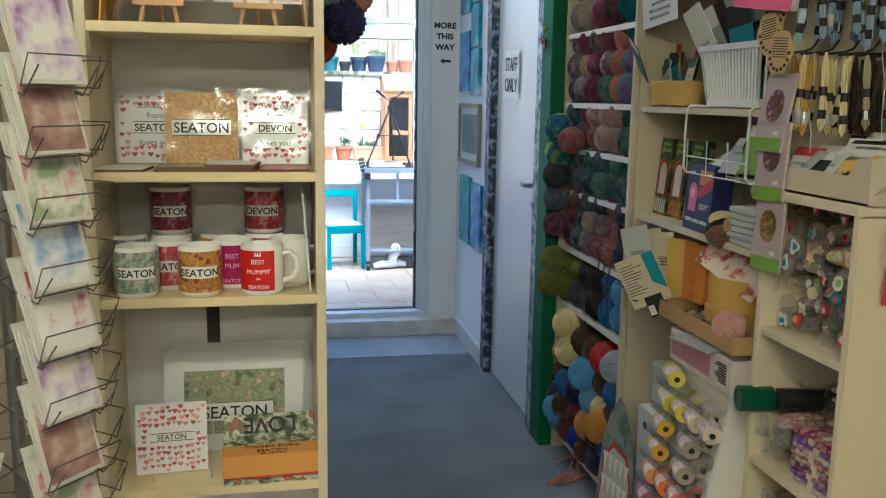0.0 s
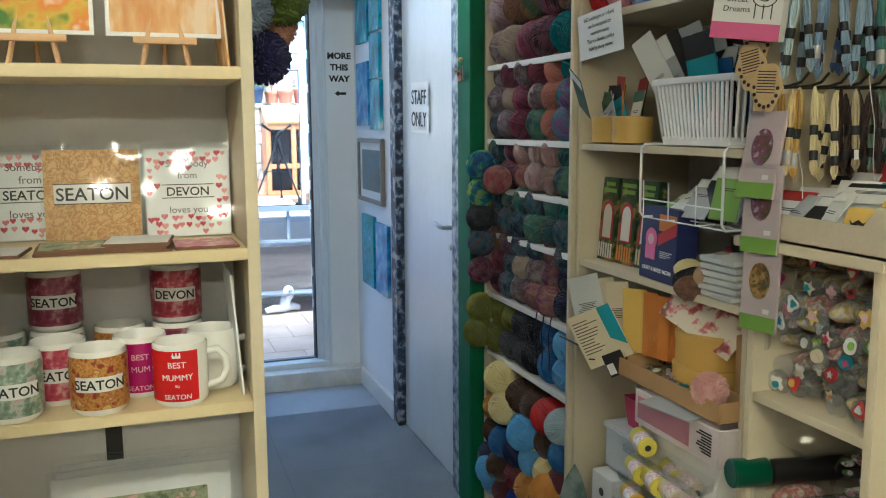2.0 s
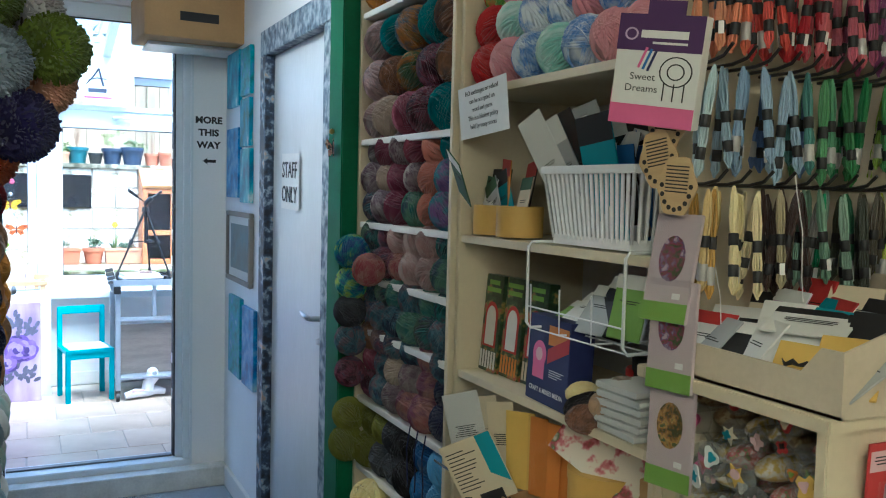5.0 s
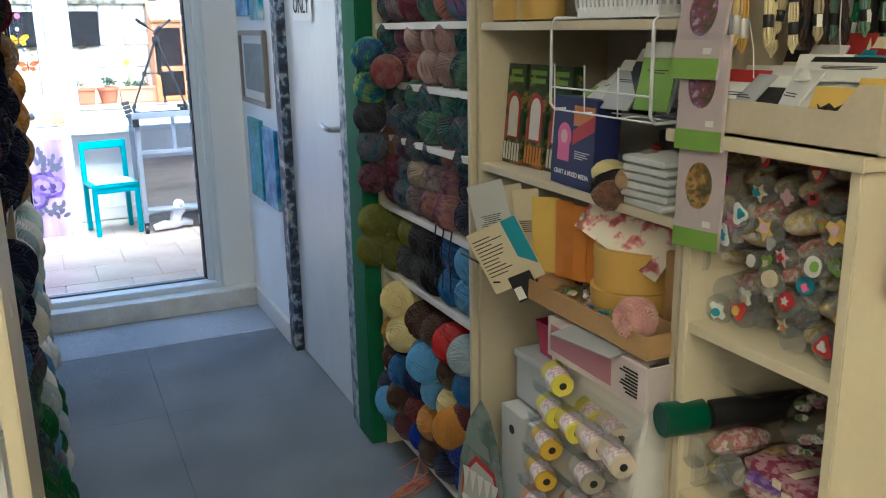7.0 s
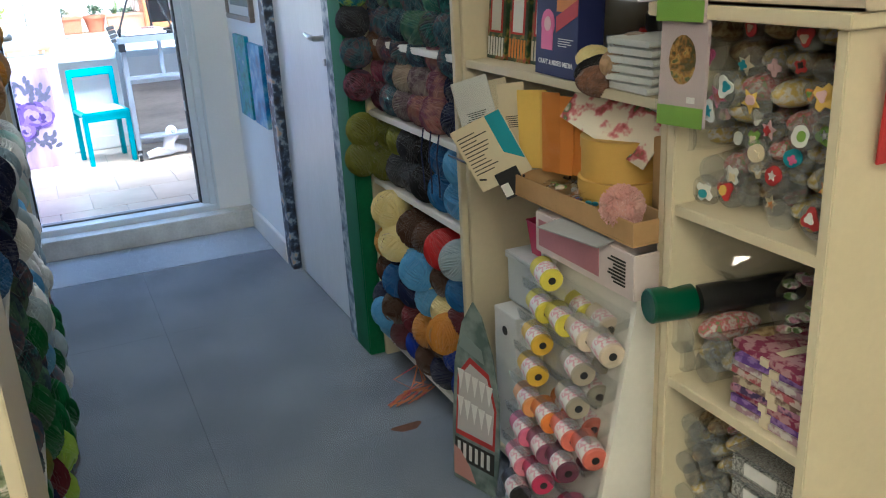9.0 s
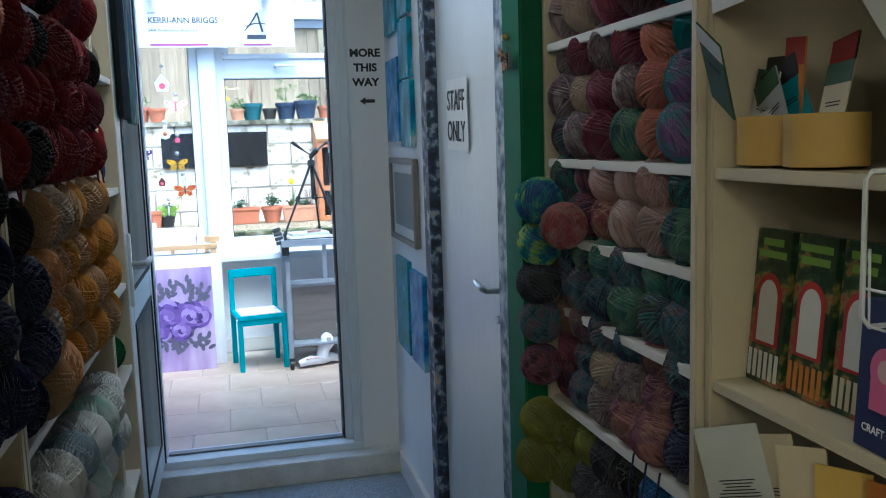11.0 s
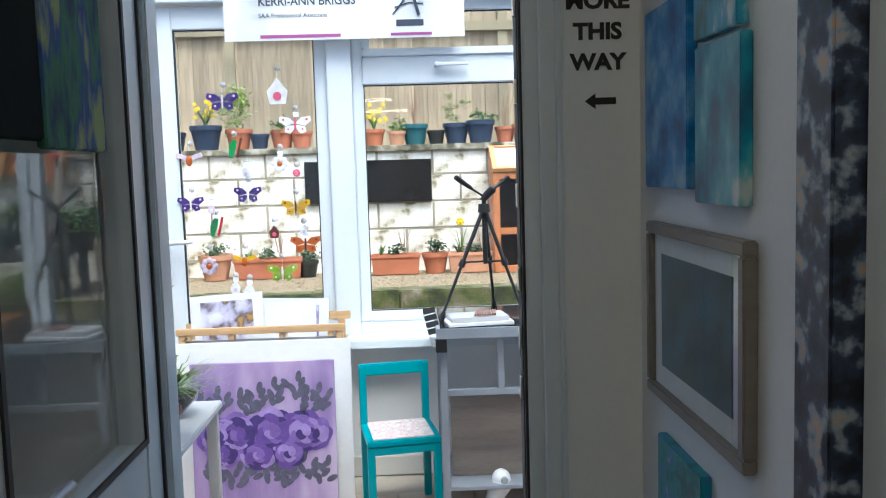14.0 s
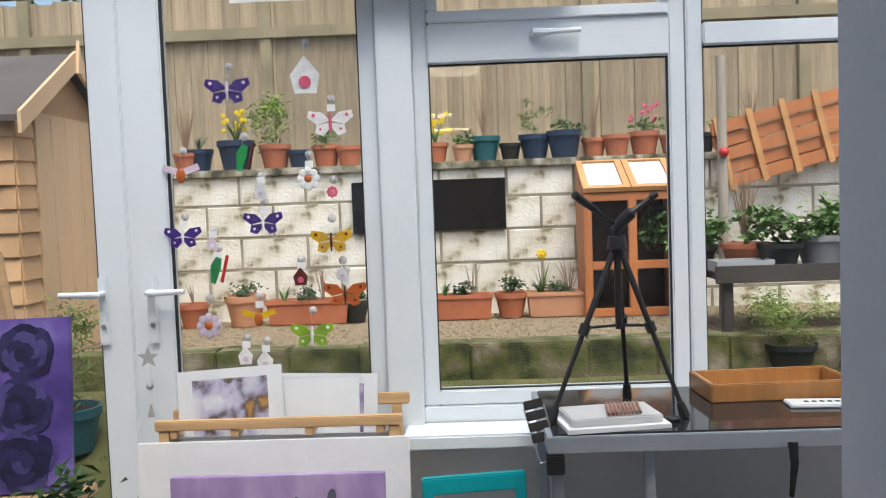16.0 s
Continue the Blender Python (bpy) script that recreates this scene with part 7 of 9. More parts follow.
hooks_rows = [
    (1.885, [(0.62, 0.26, 0.12), (0.60, 0.08, 0.04), (0.40, 0.01, 0.02), (0.32, 0.008, 0.025), (0.58, 0.14, 0.16), (0.14, 0.01, 0.10), (0.05, 0.01, 0.06)]),
    (1.700, [(0.38, 0.48, 0.52), (0.16, 0.25, 0.42), (0.30, 0.40, 0.52), (0.03, 0.08, 0.28), (0.10, 0.28, 0.10), (0.03, 0.15, 0.04), (0.02, 0.20, 0.06), (0.25, 0.38, 0.04)]),
    (1.512, [(0.42, 0.24, 0.03), (0.62, 0.52, 0.24), (0.64, 0.56, 0.32), (0.04, 0.018, 0.012), (0.03, 0.012, 0.01), (0.40, 0.40, 0.38), (0.01, 0.20, 0.07), (0.03, 0.035, 0.02), (0.06, 0.05, 0.03), (0.38, 0.44, 0.03)])]
for ri, (z, stops) in enumerate(hooks_rows):
    for k in range(10):
        x = 1.292 + k * 0.047
        H = thing("hook", "black wire display hook on the end panel", "hook", (x, 2.584, z), group="display hooks")
        part("rod", tube(bmx(), [(0, 0, 0), (0, -0.12, 0.0), (0, -0.150, 0.006), (0, -0.168, 0.022)], 0.003, 6), black_plastic, H, "", 0, True)
        for d in range(4):
            skein(x + hue.uniform(-0.006, 0.006) + (0.0125 if d % 2 else -0.0125), 2.584 - 0.150 + d * 0.018, z - 0.002, grad(stops, min(1, max(0, (k + hue.choice((-0.5, 0.0, 0.0, 0.6))) / 9))))
bm = bmx()
tube(bm, [(1.46, 2.445, 1.56), (1.455, 2.43, 1.50), (1.46, 2.42, 1.44), (1.452, 2.41, 1.37), (1.458, 2.41, 1.33)], 0.0009, 4)
tube(bm, [(1.30, 2.445, 1.40), (1.303, 2.43, 1.34), (1.297, 2.42, 1.30)], 0.0009, 4)
single("loose_thread", bm, ink_white, "loose strands of pale thread", "thread", at=(1.458, 2.41, 1.33))

# ================= signs and pictures in the passage =================
pt = random.Random(33)
T = thing("door_notice", "white paper notice taped to the staff door", "notice", (1.2585, 4.675, 1.408), -90, ry=1.5)
bm = bmx()
n = 12
vs = [[bm.verts.new((-0.140 + 0.262 * i / n, -0.001 - 0.006 * max(0, (i / n - 0.6) / 0.4) ** 2 * (0.4 + 0.6 * j / 6), 0.215 * j / 6)) for j in range(7)] for i in range(n + 1)]
for i in range(n):
    for j in range(6):
        bm.faces.new((vs[i][j], vs[i + 1][j], vs[i + 1][j + 1], vs[i][j + 1]))
part("sheet", bm, M("glossy_notice_paper", (0.80, 0.80, 0.80), 0.33, relief=0), T, "", 0, True)
grey_ink = M("toner_black", (0.03, 0.03, 0.035), 0.6, relief=0)
words("STAFF", 0.088, face_s(-0.022, -0.003, 0.122), grey_ink, T, bold=0.0004, sx=0.90)
words("ONLY", 0.088, face_s(-0.022, -0.003, 0.028), grey_ink, T, bold=0.0004, sx=0.90)

T = thing("wall_lettering", "black lettering on the wall pointing to the garden room", "sign", (1.158, 5.7985, 1.60))
for t, z in (("MORE", 0.200), ("THIS", 0.139), ("WAY", 0.078)):
    words(t, 0.045, face_s(-0.004, 0, z), ink, T, bold=0.0018, sx=1.07)
part("arrow", poly(bmx(), [(-0.032, 0, 0.014), (-0.010, 0, 0.030), (-0.010, 0, 0.021), (0.032, 0, 0.021), (0.032, 0, 0.007), (-0.010, 0, 0.007), (-0.010, 0, -0.002)], (0, -0.0008, 0)), ink, T)

blues = [M_ramp("sea_painting_%d" % i, st, sc, 5, 0.35, 0.3, stretch=sr) for i, (st, sc, sr) in enumerate([
    ([(0.35, (0.0, 0.10, 0.20)), (0.5, (0.01, 0.25, 0.38)), (0.62, (0.10, 0.42, 0.50)), (0.72, (0.5, 0.6, 0.6))], 17, (1, 1, 0.6)),
    ([(0.38, (0.0, 0.14, 0.16)), (0.5, (0.02, 0.30, 0.34)), (0.62, (0.05, 0.22, 0.45)), (0.75, (0.35, 0.55, 0.55))], 22, None),
    ([(0.36, (0.0, 0.08, 0.26)), (0.5, (0.02, 0.22, 0.50)), (0.64, (0.20, 0.40, 0.58)), (0.75, (0.30, 0.50, 0.52))], 15, None),
    ([(0.36, (0.0, 0.12, 0.10)), (0.48, (0.01, 0.22, 0.36)), (0.60, (0.02, 0.30, 0.42)), (0.72, (0.55, 0.62, 0.62))], 20, (1, 1, 0.5))])]
for i, (y0, y1, z0, z1) in enumerate(((5.44, 5.69, 1.865, 2.12), (5.215, 5.40, 1.90, 2.11), (5.44, 5.69, 1.44, 1.765), (5.225, 5.405, 1.672, 1.885), (5.21, 5.40, 1.42, 1.662), (5.375, 5.62, 0.60, 0.975), (5.11, 5.33, 0.60, 0.955))):
    T = thing("canvas_painting", "blue and turquoise abstract canvas on the white wall", "painting", (1.24, (y0 + y1) / 2, z0), -90, "sea paintings")
    w, h = (y1 - y0) / 2, z1 - z0
    part("canvas", B((-w, w, -0.020, -0.001, 0, h)), blues[i % 4], T, "", 0.002)
T = thing("picture_frame", "grey wooden frame with a dark blue abstract print", "framed picture", (1.24, 5.432, 1.045), -90)
w, h = 0.245, 0.33
frame_grey = M("grey_limed_wood", (0.20, 0.18, 0.16), 0.45, var=0.15, scale=8, stretch=(1, 1, 5))
part("frame", B((-w, w, -0.024, -0.002, 0, 0.022), (-w, w, -0.024, -0.002, h - 0.022, h), (-w, -w + 0.022, -0.024, -0.002, 0.022, h - 0.022), (w - 0.022, w, -0.024, -0.002, 0.022, h - 0.022)), frame_grey, T, "", 0.003)
part("mount", B((-w + 0.022, w - 0.022, -0.012, -0.004, 0.022, h - 0.022)), paper, T, "white card mount")
part("print", B((-0.178, 0.178, -0.0135, -0.012, 0.062, h - 0.058)), M_ramp("dark_blue_abstract", [(0.35, (0.02, 0.05, 0.07)), (0.5, (0.06, 0.11, 0.13)), (0.62, (0.04, 0.14, 0.22)), (0.72, (0.16, 0.24, 0.28))], 12, 6, 0.6, 0.1), T, "dark blue picture")
part("glazing", sheet(-w + 0.022, w - 0.022, -0.016, 0.022, h - 0.022), glass, T)

# high shelf over the doorway with a cardboard box
setting("high_shelf", B((0.84, 1.24, 5.56, 5.80, 2.125, 2.140)), shelf_white, "white shelf board above the doorway", 0.002)
T = thing("cardboard_box", "brown cardboard carton on the high shelf", "box", (1.03, 5.60, 2.141), 3)
part("carton", B((-0.235, 0.235, -0.19, 0.17, 0, 0.20)), card, T, "", 0.003)
part("print_bar", B((-0.085, 0.085, -0.1915, -0.190, 0.075, 0.115)), ink, T, "black bar in place of the maker's name")
part("tape", B((-0.237, 0.237, -0.02, 0.02, 0.2, 0.201)), M("parcel_tape", (0.42, 0.28, 0.12), 0.25), T)
T = thing("bottle", "white plastic bottle on top of the door frame", "bottle", (1.285, 4.6, 2.136))
part("body", lathe(bmx(), [(0, 0), (0.03, 0), (0.032, 0.01), (0.032, 0.12), (0.014, 0.15), (0.014, 0.17), (0, 0.17)], 20), white_plastic, T, "", 0, True)

# butterfly ornament on the green post
T = thing("butterfly_ornament", "small metal butterfly ornament on the green post", "ornament", (1.221, 4.045, 1.62), -90)
bm = bmx()
for s in (-1, 1):
    poly(bm, [(0, -0.004, 0), (s * 0.03, -0.016, 0.03), (s * 0.042, -0.018, 0.015), (s * 0.03, -0.014, -0.004)], (0, -0.0015, 0))
    poly(bm, [(0, -0.004, 0), (s * 0.028, -0.012, -0.006), (s * 0.024, -0.012, -0.028), (s * 0.006, -0.006, -0.018)], (0, -0.0015, 0))
part("wings", bm, M_ramp("mottled_wing", [(0.42, (0.02, 0.03, 0.02)), (0.5, (0.40, 0.20, 0.12)), (0.6, (0.45, 0.35, 0.20))], 60, 3, 0.4, 0.1, metal=0.4), T)
part("body", tube(bmx(), [(0, -0.005, -0.022), (0, -0.008, 0.0), (0, -0.006, 0.018)], [0.002, 0.004, 0.003], 8), black_plastic, T)
part("knob", ball(bmx(), (-0.012, -0.008, 0.052), 0.009, 12, 8), M("brass", (0.55, 0.40, 0.14), 0.3, 1.0), T, "", 0, True)

# canvases hung on the open door and in the doorway's reveal
for y0, y1, z0, m, lab in ((5.06, 5.268, 1.54, M("black_canvas", (0.012, 0.016, 0.016), 0.95, spec=0.1, var=0.3), "black canvas hung on the open glazed door"), (5.275, 5.515, 1.53, M_ramp("peacock_painting", [(0.36, (0.02, 0.05, 0.12)), (0.46, (0.06, 0.20, 0.10)), (0.54, (0.03, 0.07, 0.26)), (0.62, (0.30, 0.36, 0.16))], 16, 6, 0.85, 0.4, stretch=(1, 1, 0.35)), "dark green and blue painting hung on the open door")):
    T = thing("canvas_painting", lab, "painting", (0.242, (y0 + y1) / 2, z0), 90)
    w = (y1 - y0) / 2
    part("canvas", B((-w, w, -0.016, 0, 0, 0.52)), m, T, "", 0.003)
lilac_p = M_ramp("lilac_painting", [(0.38, (0.10, 0.06, 0.22)), (0.5, (0.32, 0.25, 0.48)), (0.62, (0.60, 0.58, 0.66))], 14, 5, 0.6, 0.2)
turq_p = M_ramp("turquoise_painting", [(0.38, (0.16, 0.08, 0.24)), (0.5, (0.10, 0.38, 0.50)), (0.65, (0.35, 0.58, 0.64))], 8, 5, 0.6, 0.2)
for z0, z1, m in ((1.33, 1.86, lilac_p), (1.02, 1.30, turq_p)):
    T = thing("canvas_painting", "narrow lilac and turquoise canvas in the doorway reveal", "painting", (0.165, 6.03, z0), 90, "reveal canvases")
    part("canvas", B((-0.075, 0.075, -0.02, 0, 0, z1 - z0)), m, T, "", 0.002)
# white panel between the wool shelves and the open door, with a key in its lock
sp = tagged(new("door_5", mesh_of("door_5", B((0.10, 0.155, 4.89, 5.005, 0.0, 2.25)), pvc, 0.004)), "white plastic side panel with a handle and keys", "", "", "structure")
part("door_handle", tube(bmx(), [(0.155, 4.95, 1.06), (0.185, 4.95, 1.06), (0.19, 4.985, 1.06)], 0.008, 8), bpy.data.materials["grey_handle"], sp, "", 0, True)
bm = frustum(bmx(), (0.155, 4.95, 0.93), (0.175, 4.95, 0.93), 0.010, None, 12)
box(bm, 0.172, 0.176, 4.942, 4.958, 0.87, 0.925)
box(bm, 0.172, 0.176, 4.947, 4.953, 0.83, 0.87)
part("keys", bm, chrome, sp, "steel keys hanging from the lock", 0.001)

# ================= garden room =================
T = thing("banner", "white printed banner with an artist's name", "banner", (0.50, 7.90, 2.068))
part("sheet", B((-0.525, 0.525, -0.0015, 0.0015, 0, 0.30)), paper, T)
slate_ink = M("slate_ink", (0.05, 0.06, 0.09), 0.6, relief=0)
words("Artist", 0.022, face_s(-0.375, -0.003, 0.205), slate_ink, T, align="LEFT", depth=0.0003)
words("KERRI-ANN BRIGGS", 0.052, face_s(-0.375, -0.003, 0.150), slate_ink, T, align="LEFT", bold=0.0008, depth=0.0003, sx=0.93)
words("SAA Professional Associate", 0.027, face_s(-0.375, -0.003, 0.098), slate_ink, T, align="LEFT", depth=0.0003)
part("web_address", B((-0.37, -0.02, -0.003, -0.0016, 0.010, 0.024), (0.20, 0.38, -0.003, -0.0016, 0.010, 0.022)), M("plum_ink", (0.35, 0.08, 0.25), 0.6, relief=0), T, "small printed lines")
bm = bmx()
tube(bm, [(0.21, -0.003, 0.10), (0.26, -0.003, 0.16), (0.295, -0.003, 0.215)], [0.003, 0.005, 0.006], 6)
tube(bm, [(0.295, -0.003, 0.215), (0.31, -0.003, 0.15), (0.325, -0.003, 0.095)], [0.004, 0.007, 0.007], 6)
tube(bm, [(0.22, -0.003, 0.13), (0.28, -0.003, 0.15), (0.345, -0.003, 0.145)], 0.003, 6)
box(bm, 0.225, 0.345, -0.003, -0.002, 0.05, 0.078)
part("emblem", bm, slate_ink, T, "plain emblem shape")

purple_bg = M_ramp("lilac_wash", [(0.36, (0.20, 0.13, 0.34)), (0.5, (0.36, 0.26, 0.48)), (0.64, (0.52, 0.42, 0.60))], 5, 6, 0.7, 0.15, stretch=(1, 1, 0.3))
petal_m = [M("violet_petal_%d" % i, c, 0.6, var=0.25, scale=20, relief=0.3) for i, c in enumerate([(0.13, 0.07, 0.30), (0.20, 0.12, 0.40), (0.32, 0.23, 0.52), (0.06, 0.035, 0.17)])]
leaf_m = M("grey_green_leaf_paint", (0.10, 0.10, 0.15), 0.6, var=0.35, scale=20)


def rose(T, x, z, r, y=-0.013, seed=0, tones=None):
    """A painted rose: rings of overlapping raised petals."""
    g = random.Random(seed)
    for ring, (rr, cnt) in enumerate(((0.62, 7), (0.46, 6), (0.30, 5), (0.14, 3))):
        for tone in range(2):
            bm = bmx()
            for k in range(cnt):
                if k % 2 != tone:
                    continue
                a0 = 2 * math.pi * (k + g.uniform(-0.25, 0.25)) / cnt + ring * 0.7
                cx, cz = x + r * rr * math.cos(a0), z + r * rr * 0.9 * math.sin(a0)
                ra, rb = r * (0.46 - 0.07 * ring) * g.uniform(0.85, 1.15), r * (0.30 - 0.04 * ring) * g.uniform(0.85, 1.2)
                pts = []
                for i in range(12):
                    t = 2 * math.pi * i / 12
                    u, w = rb * math.cos(t) * (1 + 0.12 * math.sin(3 * t + k)), ra * math.sin(t)
                    pts.append((cx + u * math.cos(a0) - w * math.sin(a0), y - 0.0016 * ring - 0.0003 * k, cz + u * math.sin(a0) + w * math.cos(a0)))
                poly(bm, pts, (0, -0.001, 0))
            part("petals", bm, (tones or petal_m)[(ring + tone + seed) % 4], T)


def leaves(T, x, z, seed, n=7, y=-0.0128, s=1.0):
    g = random.Random(seed)
    bm = bmx()
    for k in range(n):
        a = math.pi / 2 + (k - n / 2) * 0.32
        cx, cz = x + s * (0.018 + 0.012 * (k % 3)) * math.cos(a) + g.uniform(-0.02, 0.02), z + s * 0.022 * (k % 4)
        pts = []
        for i in range(10):
            t = 2 * math.pi * i / 10
            u, w = 0.022 * math.cos(t), 0.011 * math.sin(t)
            pts.append((cx + s * (u * math.cos(a) - w * math.sin(a)), y - 0.0003 * k, cz + s * (u * math.sin(a) + w * math.cos(a))))
        poly(bm, pts, (0, -0.0006, 0))
    part("leaf_spray", bm, leaf_m, T)


PB = thing("rose_painting", "large lilac canvas of purple roses leaning on a board", "painting", (0.118, 7.585, CF), rx=-3)
part("canvas", B((-0.30, 0.30, -0.012, 0.012, 0, 0.64)), purple_bg, PB, "", 0.002)
for i, (x, z, r) in enumerate(((-0.225, 0.335, 0.095), (-0.11, 0.345, 0.105), (0.03, 0.35, 0.11), (0.16, 0.345, 0.105), (0.235, 0.335, 0.09), (-0.17, 0.265, 0.08), (-0.03, 0.26, 0.085), (0.10, 0.26, 0.085))):
    rose(PB, x if abs(x) + 0.9 * r < 0.29 else math.copysign(0.285 - 0.9 * r, x), z, r, seed=i)
for i, (x, z) in enumerate(((-0.25, 0.43), (-0.18, 0.45), (-0.08, 0.44), (-0.02, 0.46), (0.06, 0.48), (0.13, 0.50), (0.19, 0.44), (0.25, 0.45))):
    leaves(PB, x, z, i, s=1.15)
for i, (x, z) in enumerate(((0.02, 0.15), (0.09, 0.13), (0.24, 0.14), (-0.22, 0.15), (-0.13, 0.13), (0.17, 0.16), (-0.06, 0.16))):
    leaves(PB, x, z, 20 + i, s=1.15)
T = thing("board", "large plain white board behind the rose painting", "board", (0.08, 7.695, CF), rx=-4)
part("panel", B((-0.40, 0.40, -0.006, 0.006, 0, 0.705)), paper, T, "", 0.002)
RK = thing("print_browser", "pine print browser rack holding wrapped prints", "rack", (0.095, 7.78, CF))
part("front_rail", B((-0.365, 0.365, -0.035, -0.012, 0.735, 0.765)), pine, RK, "", 0.003)
part("back_rail", B((-0.30, 0.38, 0.10, 0.12, 0.765, 0.80)), pine, RK, "", 0.003)
for x in (-0.31, -0.13, 0.09, 0.30):
    part("cross_bar", B((x - 0.012, x + 0.012, -0.030, 0.115, 0.712, 0.735)), pine, RK, "", 0.002)
for x in (-0.34, 0.34):
    part("leg", B((x - 0.015, x + 0.015, -0.03, -0.012, 0, 0.735)), pine, RK, "", 0.002)
    part("leg", B((x - 0.015, x + 0.015, 0.10, 0.12, 0, 0.765)), pine, RK, "", 0.002)
part("sling", poly(bmx(), [(-0.33, -0.01, 0.71), (0.33, -0.01, 0.71), (0.33, 0.045, 0.40), (-0.33, 0.045, 0.40)], (0, 0.004, 0)), paper, RK)
bee_p = M_ramp("bee_painting", [(0.40, (0.70, 0.71, 0.72)), (0.52, (0.45, 0.42, 0.58)), (0.60, (0.10, 0.07, 0.05)), (0.66, (0.45, 0.24, 0.05))], 11, 4, 0.6, 0.05)
for i, (x, z, w, h, ry, m) in enumerate(((-0.05, 0.60, 0.32, 0.345, -3, bee_p), (0.16, 0.60, 0.33, 0.30, 0, paper), (0.22, 0.60, 0.30, 0.31, 2, lilac_p))):
    T = thing("mounted_print", "mounted print in a clear sleeve in the browser", "print", (x, 7.785 + 0.025 * i, z + CF - 0.04), 0, "browser prints", rx=-10, ry=ry)
    part("mount", B((-w / 2, w / 2, -0.003, 0.003, 0, h)), paper, T, "", 0.001)
    if m is not paper:
        part("picture", B((-w * 0.36, w * 0.36, -0.0036, -0.003, 0.1, h - 0.03)), m, T)
    sleeve(T, w, h)

# child's chair
CH = thing("childs_chair", "small teal painted wooden chair with a floral seat", "chair", (0.685, 7.565, CF), 9)
seat_f = M_ramp("floral_seat_cover", [(0.42, (0.66, 0.62, 0.60)), (0.54, (0.60, 0.36, 0.36)), (0.6, (0.66, 0.62, 0.58)), (0.68, (0.30, 0.36, 0.34))], 55, 3, 0.7, 0.05)
for x in (-0.135, 0.135):
    part("leg", B((x - 0.015, x + 0.015, -0.145, -0.115, 0, 0.32)), teal, CH, "", 0.003)
    part("back_leg", B((x - 0.015, x + 0.015, 0.115, 0.145, 0, 0.595)), teal, CH, "", 0.003)
part("seat", B((-0.15, 0.15, -0.15, 0.115, 0.32, 0.345)), teal, CH, "", 0.004)
part("seat_pad", B((-0.125, 0.125, -0.135, 0.112, 0.345, 0.351)), seat_f, CH, "pale floral seat cover", 0.002)
part("top_rail", B((-0.15, 0.15, 0.118, 0.142, 0.55, 0.60)), teal, CH, "", 0.004)
for a in (-0.145, 0.118):
    part("apron", B((-0.12, 0.12, a, a + 0.02, 0.285, 0.32)), teal, CH, "", 0.002)

# drawing table on castors
DT = thing("drawing_table", "grey steel drawing table with a black glass top", "table", (1.40, 7.57, CF))
tz = 0.81
bglass = M("black_glass_top", (0.02, 0.022, 0.025), 0.06, var=0.05, relief=0)
part("glass_top", B((-0.54, 0.60, -0.235, 0.235, tz - 0.008, tz)), bglass, DT, "reflective dark glass top", 0.002)
part("rail", B((-0.54, 0.60, -0.25, -0.235, tz - 0.045, tz - 0.004)), grey_metal, DT, "", 0.002)
part("rail", B((-0.54, 0.60, 0.235, 0.25, tz - 0.045, tz - 0.004)), grey_metal, DT, "", 0.002)
part("rail", B((-0.555, -0.54, -0.25, 0.25, tz - 0.045, tz - 0.004)), grey_metal, DT, "", 0.002)
part("corner_block", B((-0.558, -0.515, -0.258, -0.22, tz - 0.095, tz - 0.045)), black_plastic, DT, "black corner block", 0.003)
for y in (-0.21, 0.21):
    part("leg", B((-0.545, -0.515, y - 0.015, y + 0.015, 0.075, tz - 0.045)), grey_metal, DT, "", 0.003)
    part("leg", B((0.54, 0.57, y - 0.015, y + 0.015, 0.075, tz - 0.045)), grey_metal, DT, "", 0.003)
part("upright", B((-0.315, -0.29, -0.215, -0.19, 0.555, tz - 0.045)), grey_metal, DT, "", 0.002)
part("cross_rail", B((-0.515, 0.54, -0.215, -0.19, 0.53, 0.555)), grey_metal, DT, "", 0.002)
part("lower_shelf", B((-0.515, 0.54, -0.20, 0.20, 0.14, 0.155)), grey_metal, DT, "", 0.002)
for x in (-0.53, 0.555):
    for y in (-0.21, 0.21):
        c = part("castor", frustum(bmx(), (x - 0.011, y, 0.03), (x + 0.011, y, 0.03), 0.03, None, 18), black_plastic, DT, "", 0.003)
        part("fork", B((x - 0.016, x + 0.016, y - 0.012, y + 0.012, 0.04, 0.078)), black_plastic, DT, "", 0.002)
part("clip", tube(bmx(), [(0.03, -0.253, tz - 0.03), (0.03, -0.262, tz - 0.08), (0.022, -0.262, tz - 0.16)], [0.012, 0.010, 0.006], 8), black_plastic, DT, "black clip under the edge", 0, True)
T = thing("board", "wood-grained grey board standing under the table", "board", (1.27, 7.50, CF + 0.156), rx=-4)
part("panel", B((-0.37, 0.42, -0.006, 0.006, 0, 0.33)), M("greyed_oak_board", (0.24, 0.20, 0.17), 0.5, var=0.25, scale=3, fine=30, stretch=(1, 1, 8)), T, "", 0.002)

# white machine with curved feet on the floor
T = thing("steam_cleaner", "small white plastic appliance with curved feet", "appliance", (1.06, 7.42, CF), 15)
bm = tube(bmx(), [(-0.15, 0, 0.03), (-0.08, -0.01, 0.045), (0, 0, 0.03), (0.06, 0.01, 0.045), (0.12, 0, 0.028)], [0.022, 0.030, 0.024, 0.030, 0.022], 10)
part("base", bm, white_plastic, T, "", 0, True)
bm = tube(bmx(), [(0.0, 0, 0.05), (0.01, 0, 0.10), (0.04, 0, 0.145), (0.05, 0, 0.18)], [0.04, 0.038, 0.045, 0.022], 12)
ball(bm, (0.035, 0, 0.165), 0.038, 14, 9)
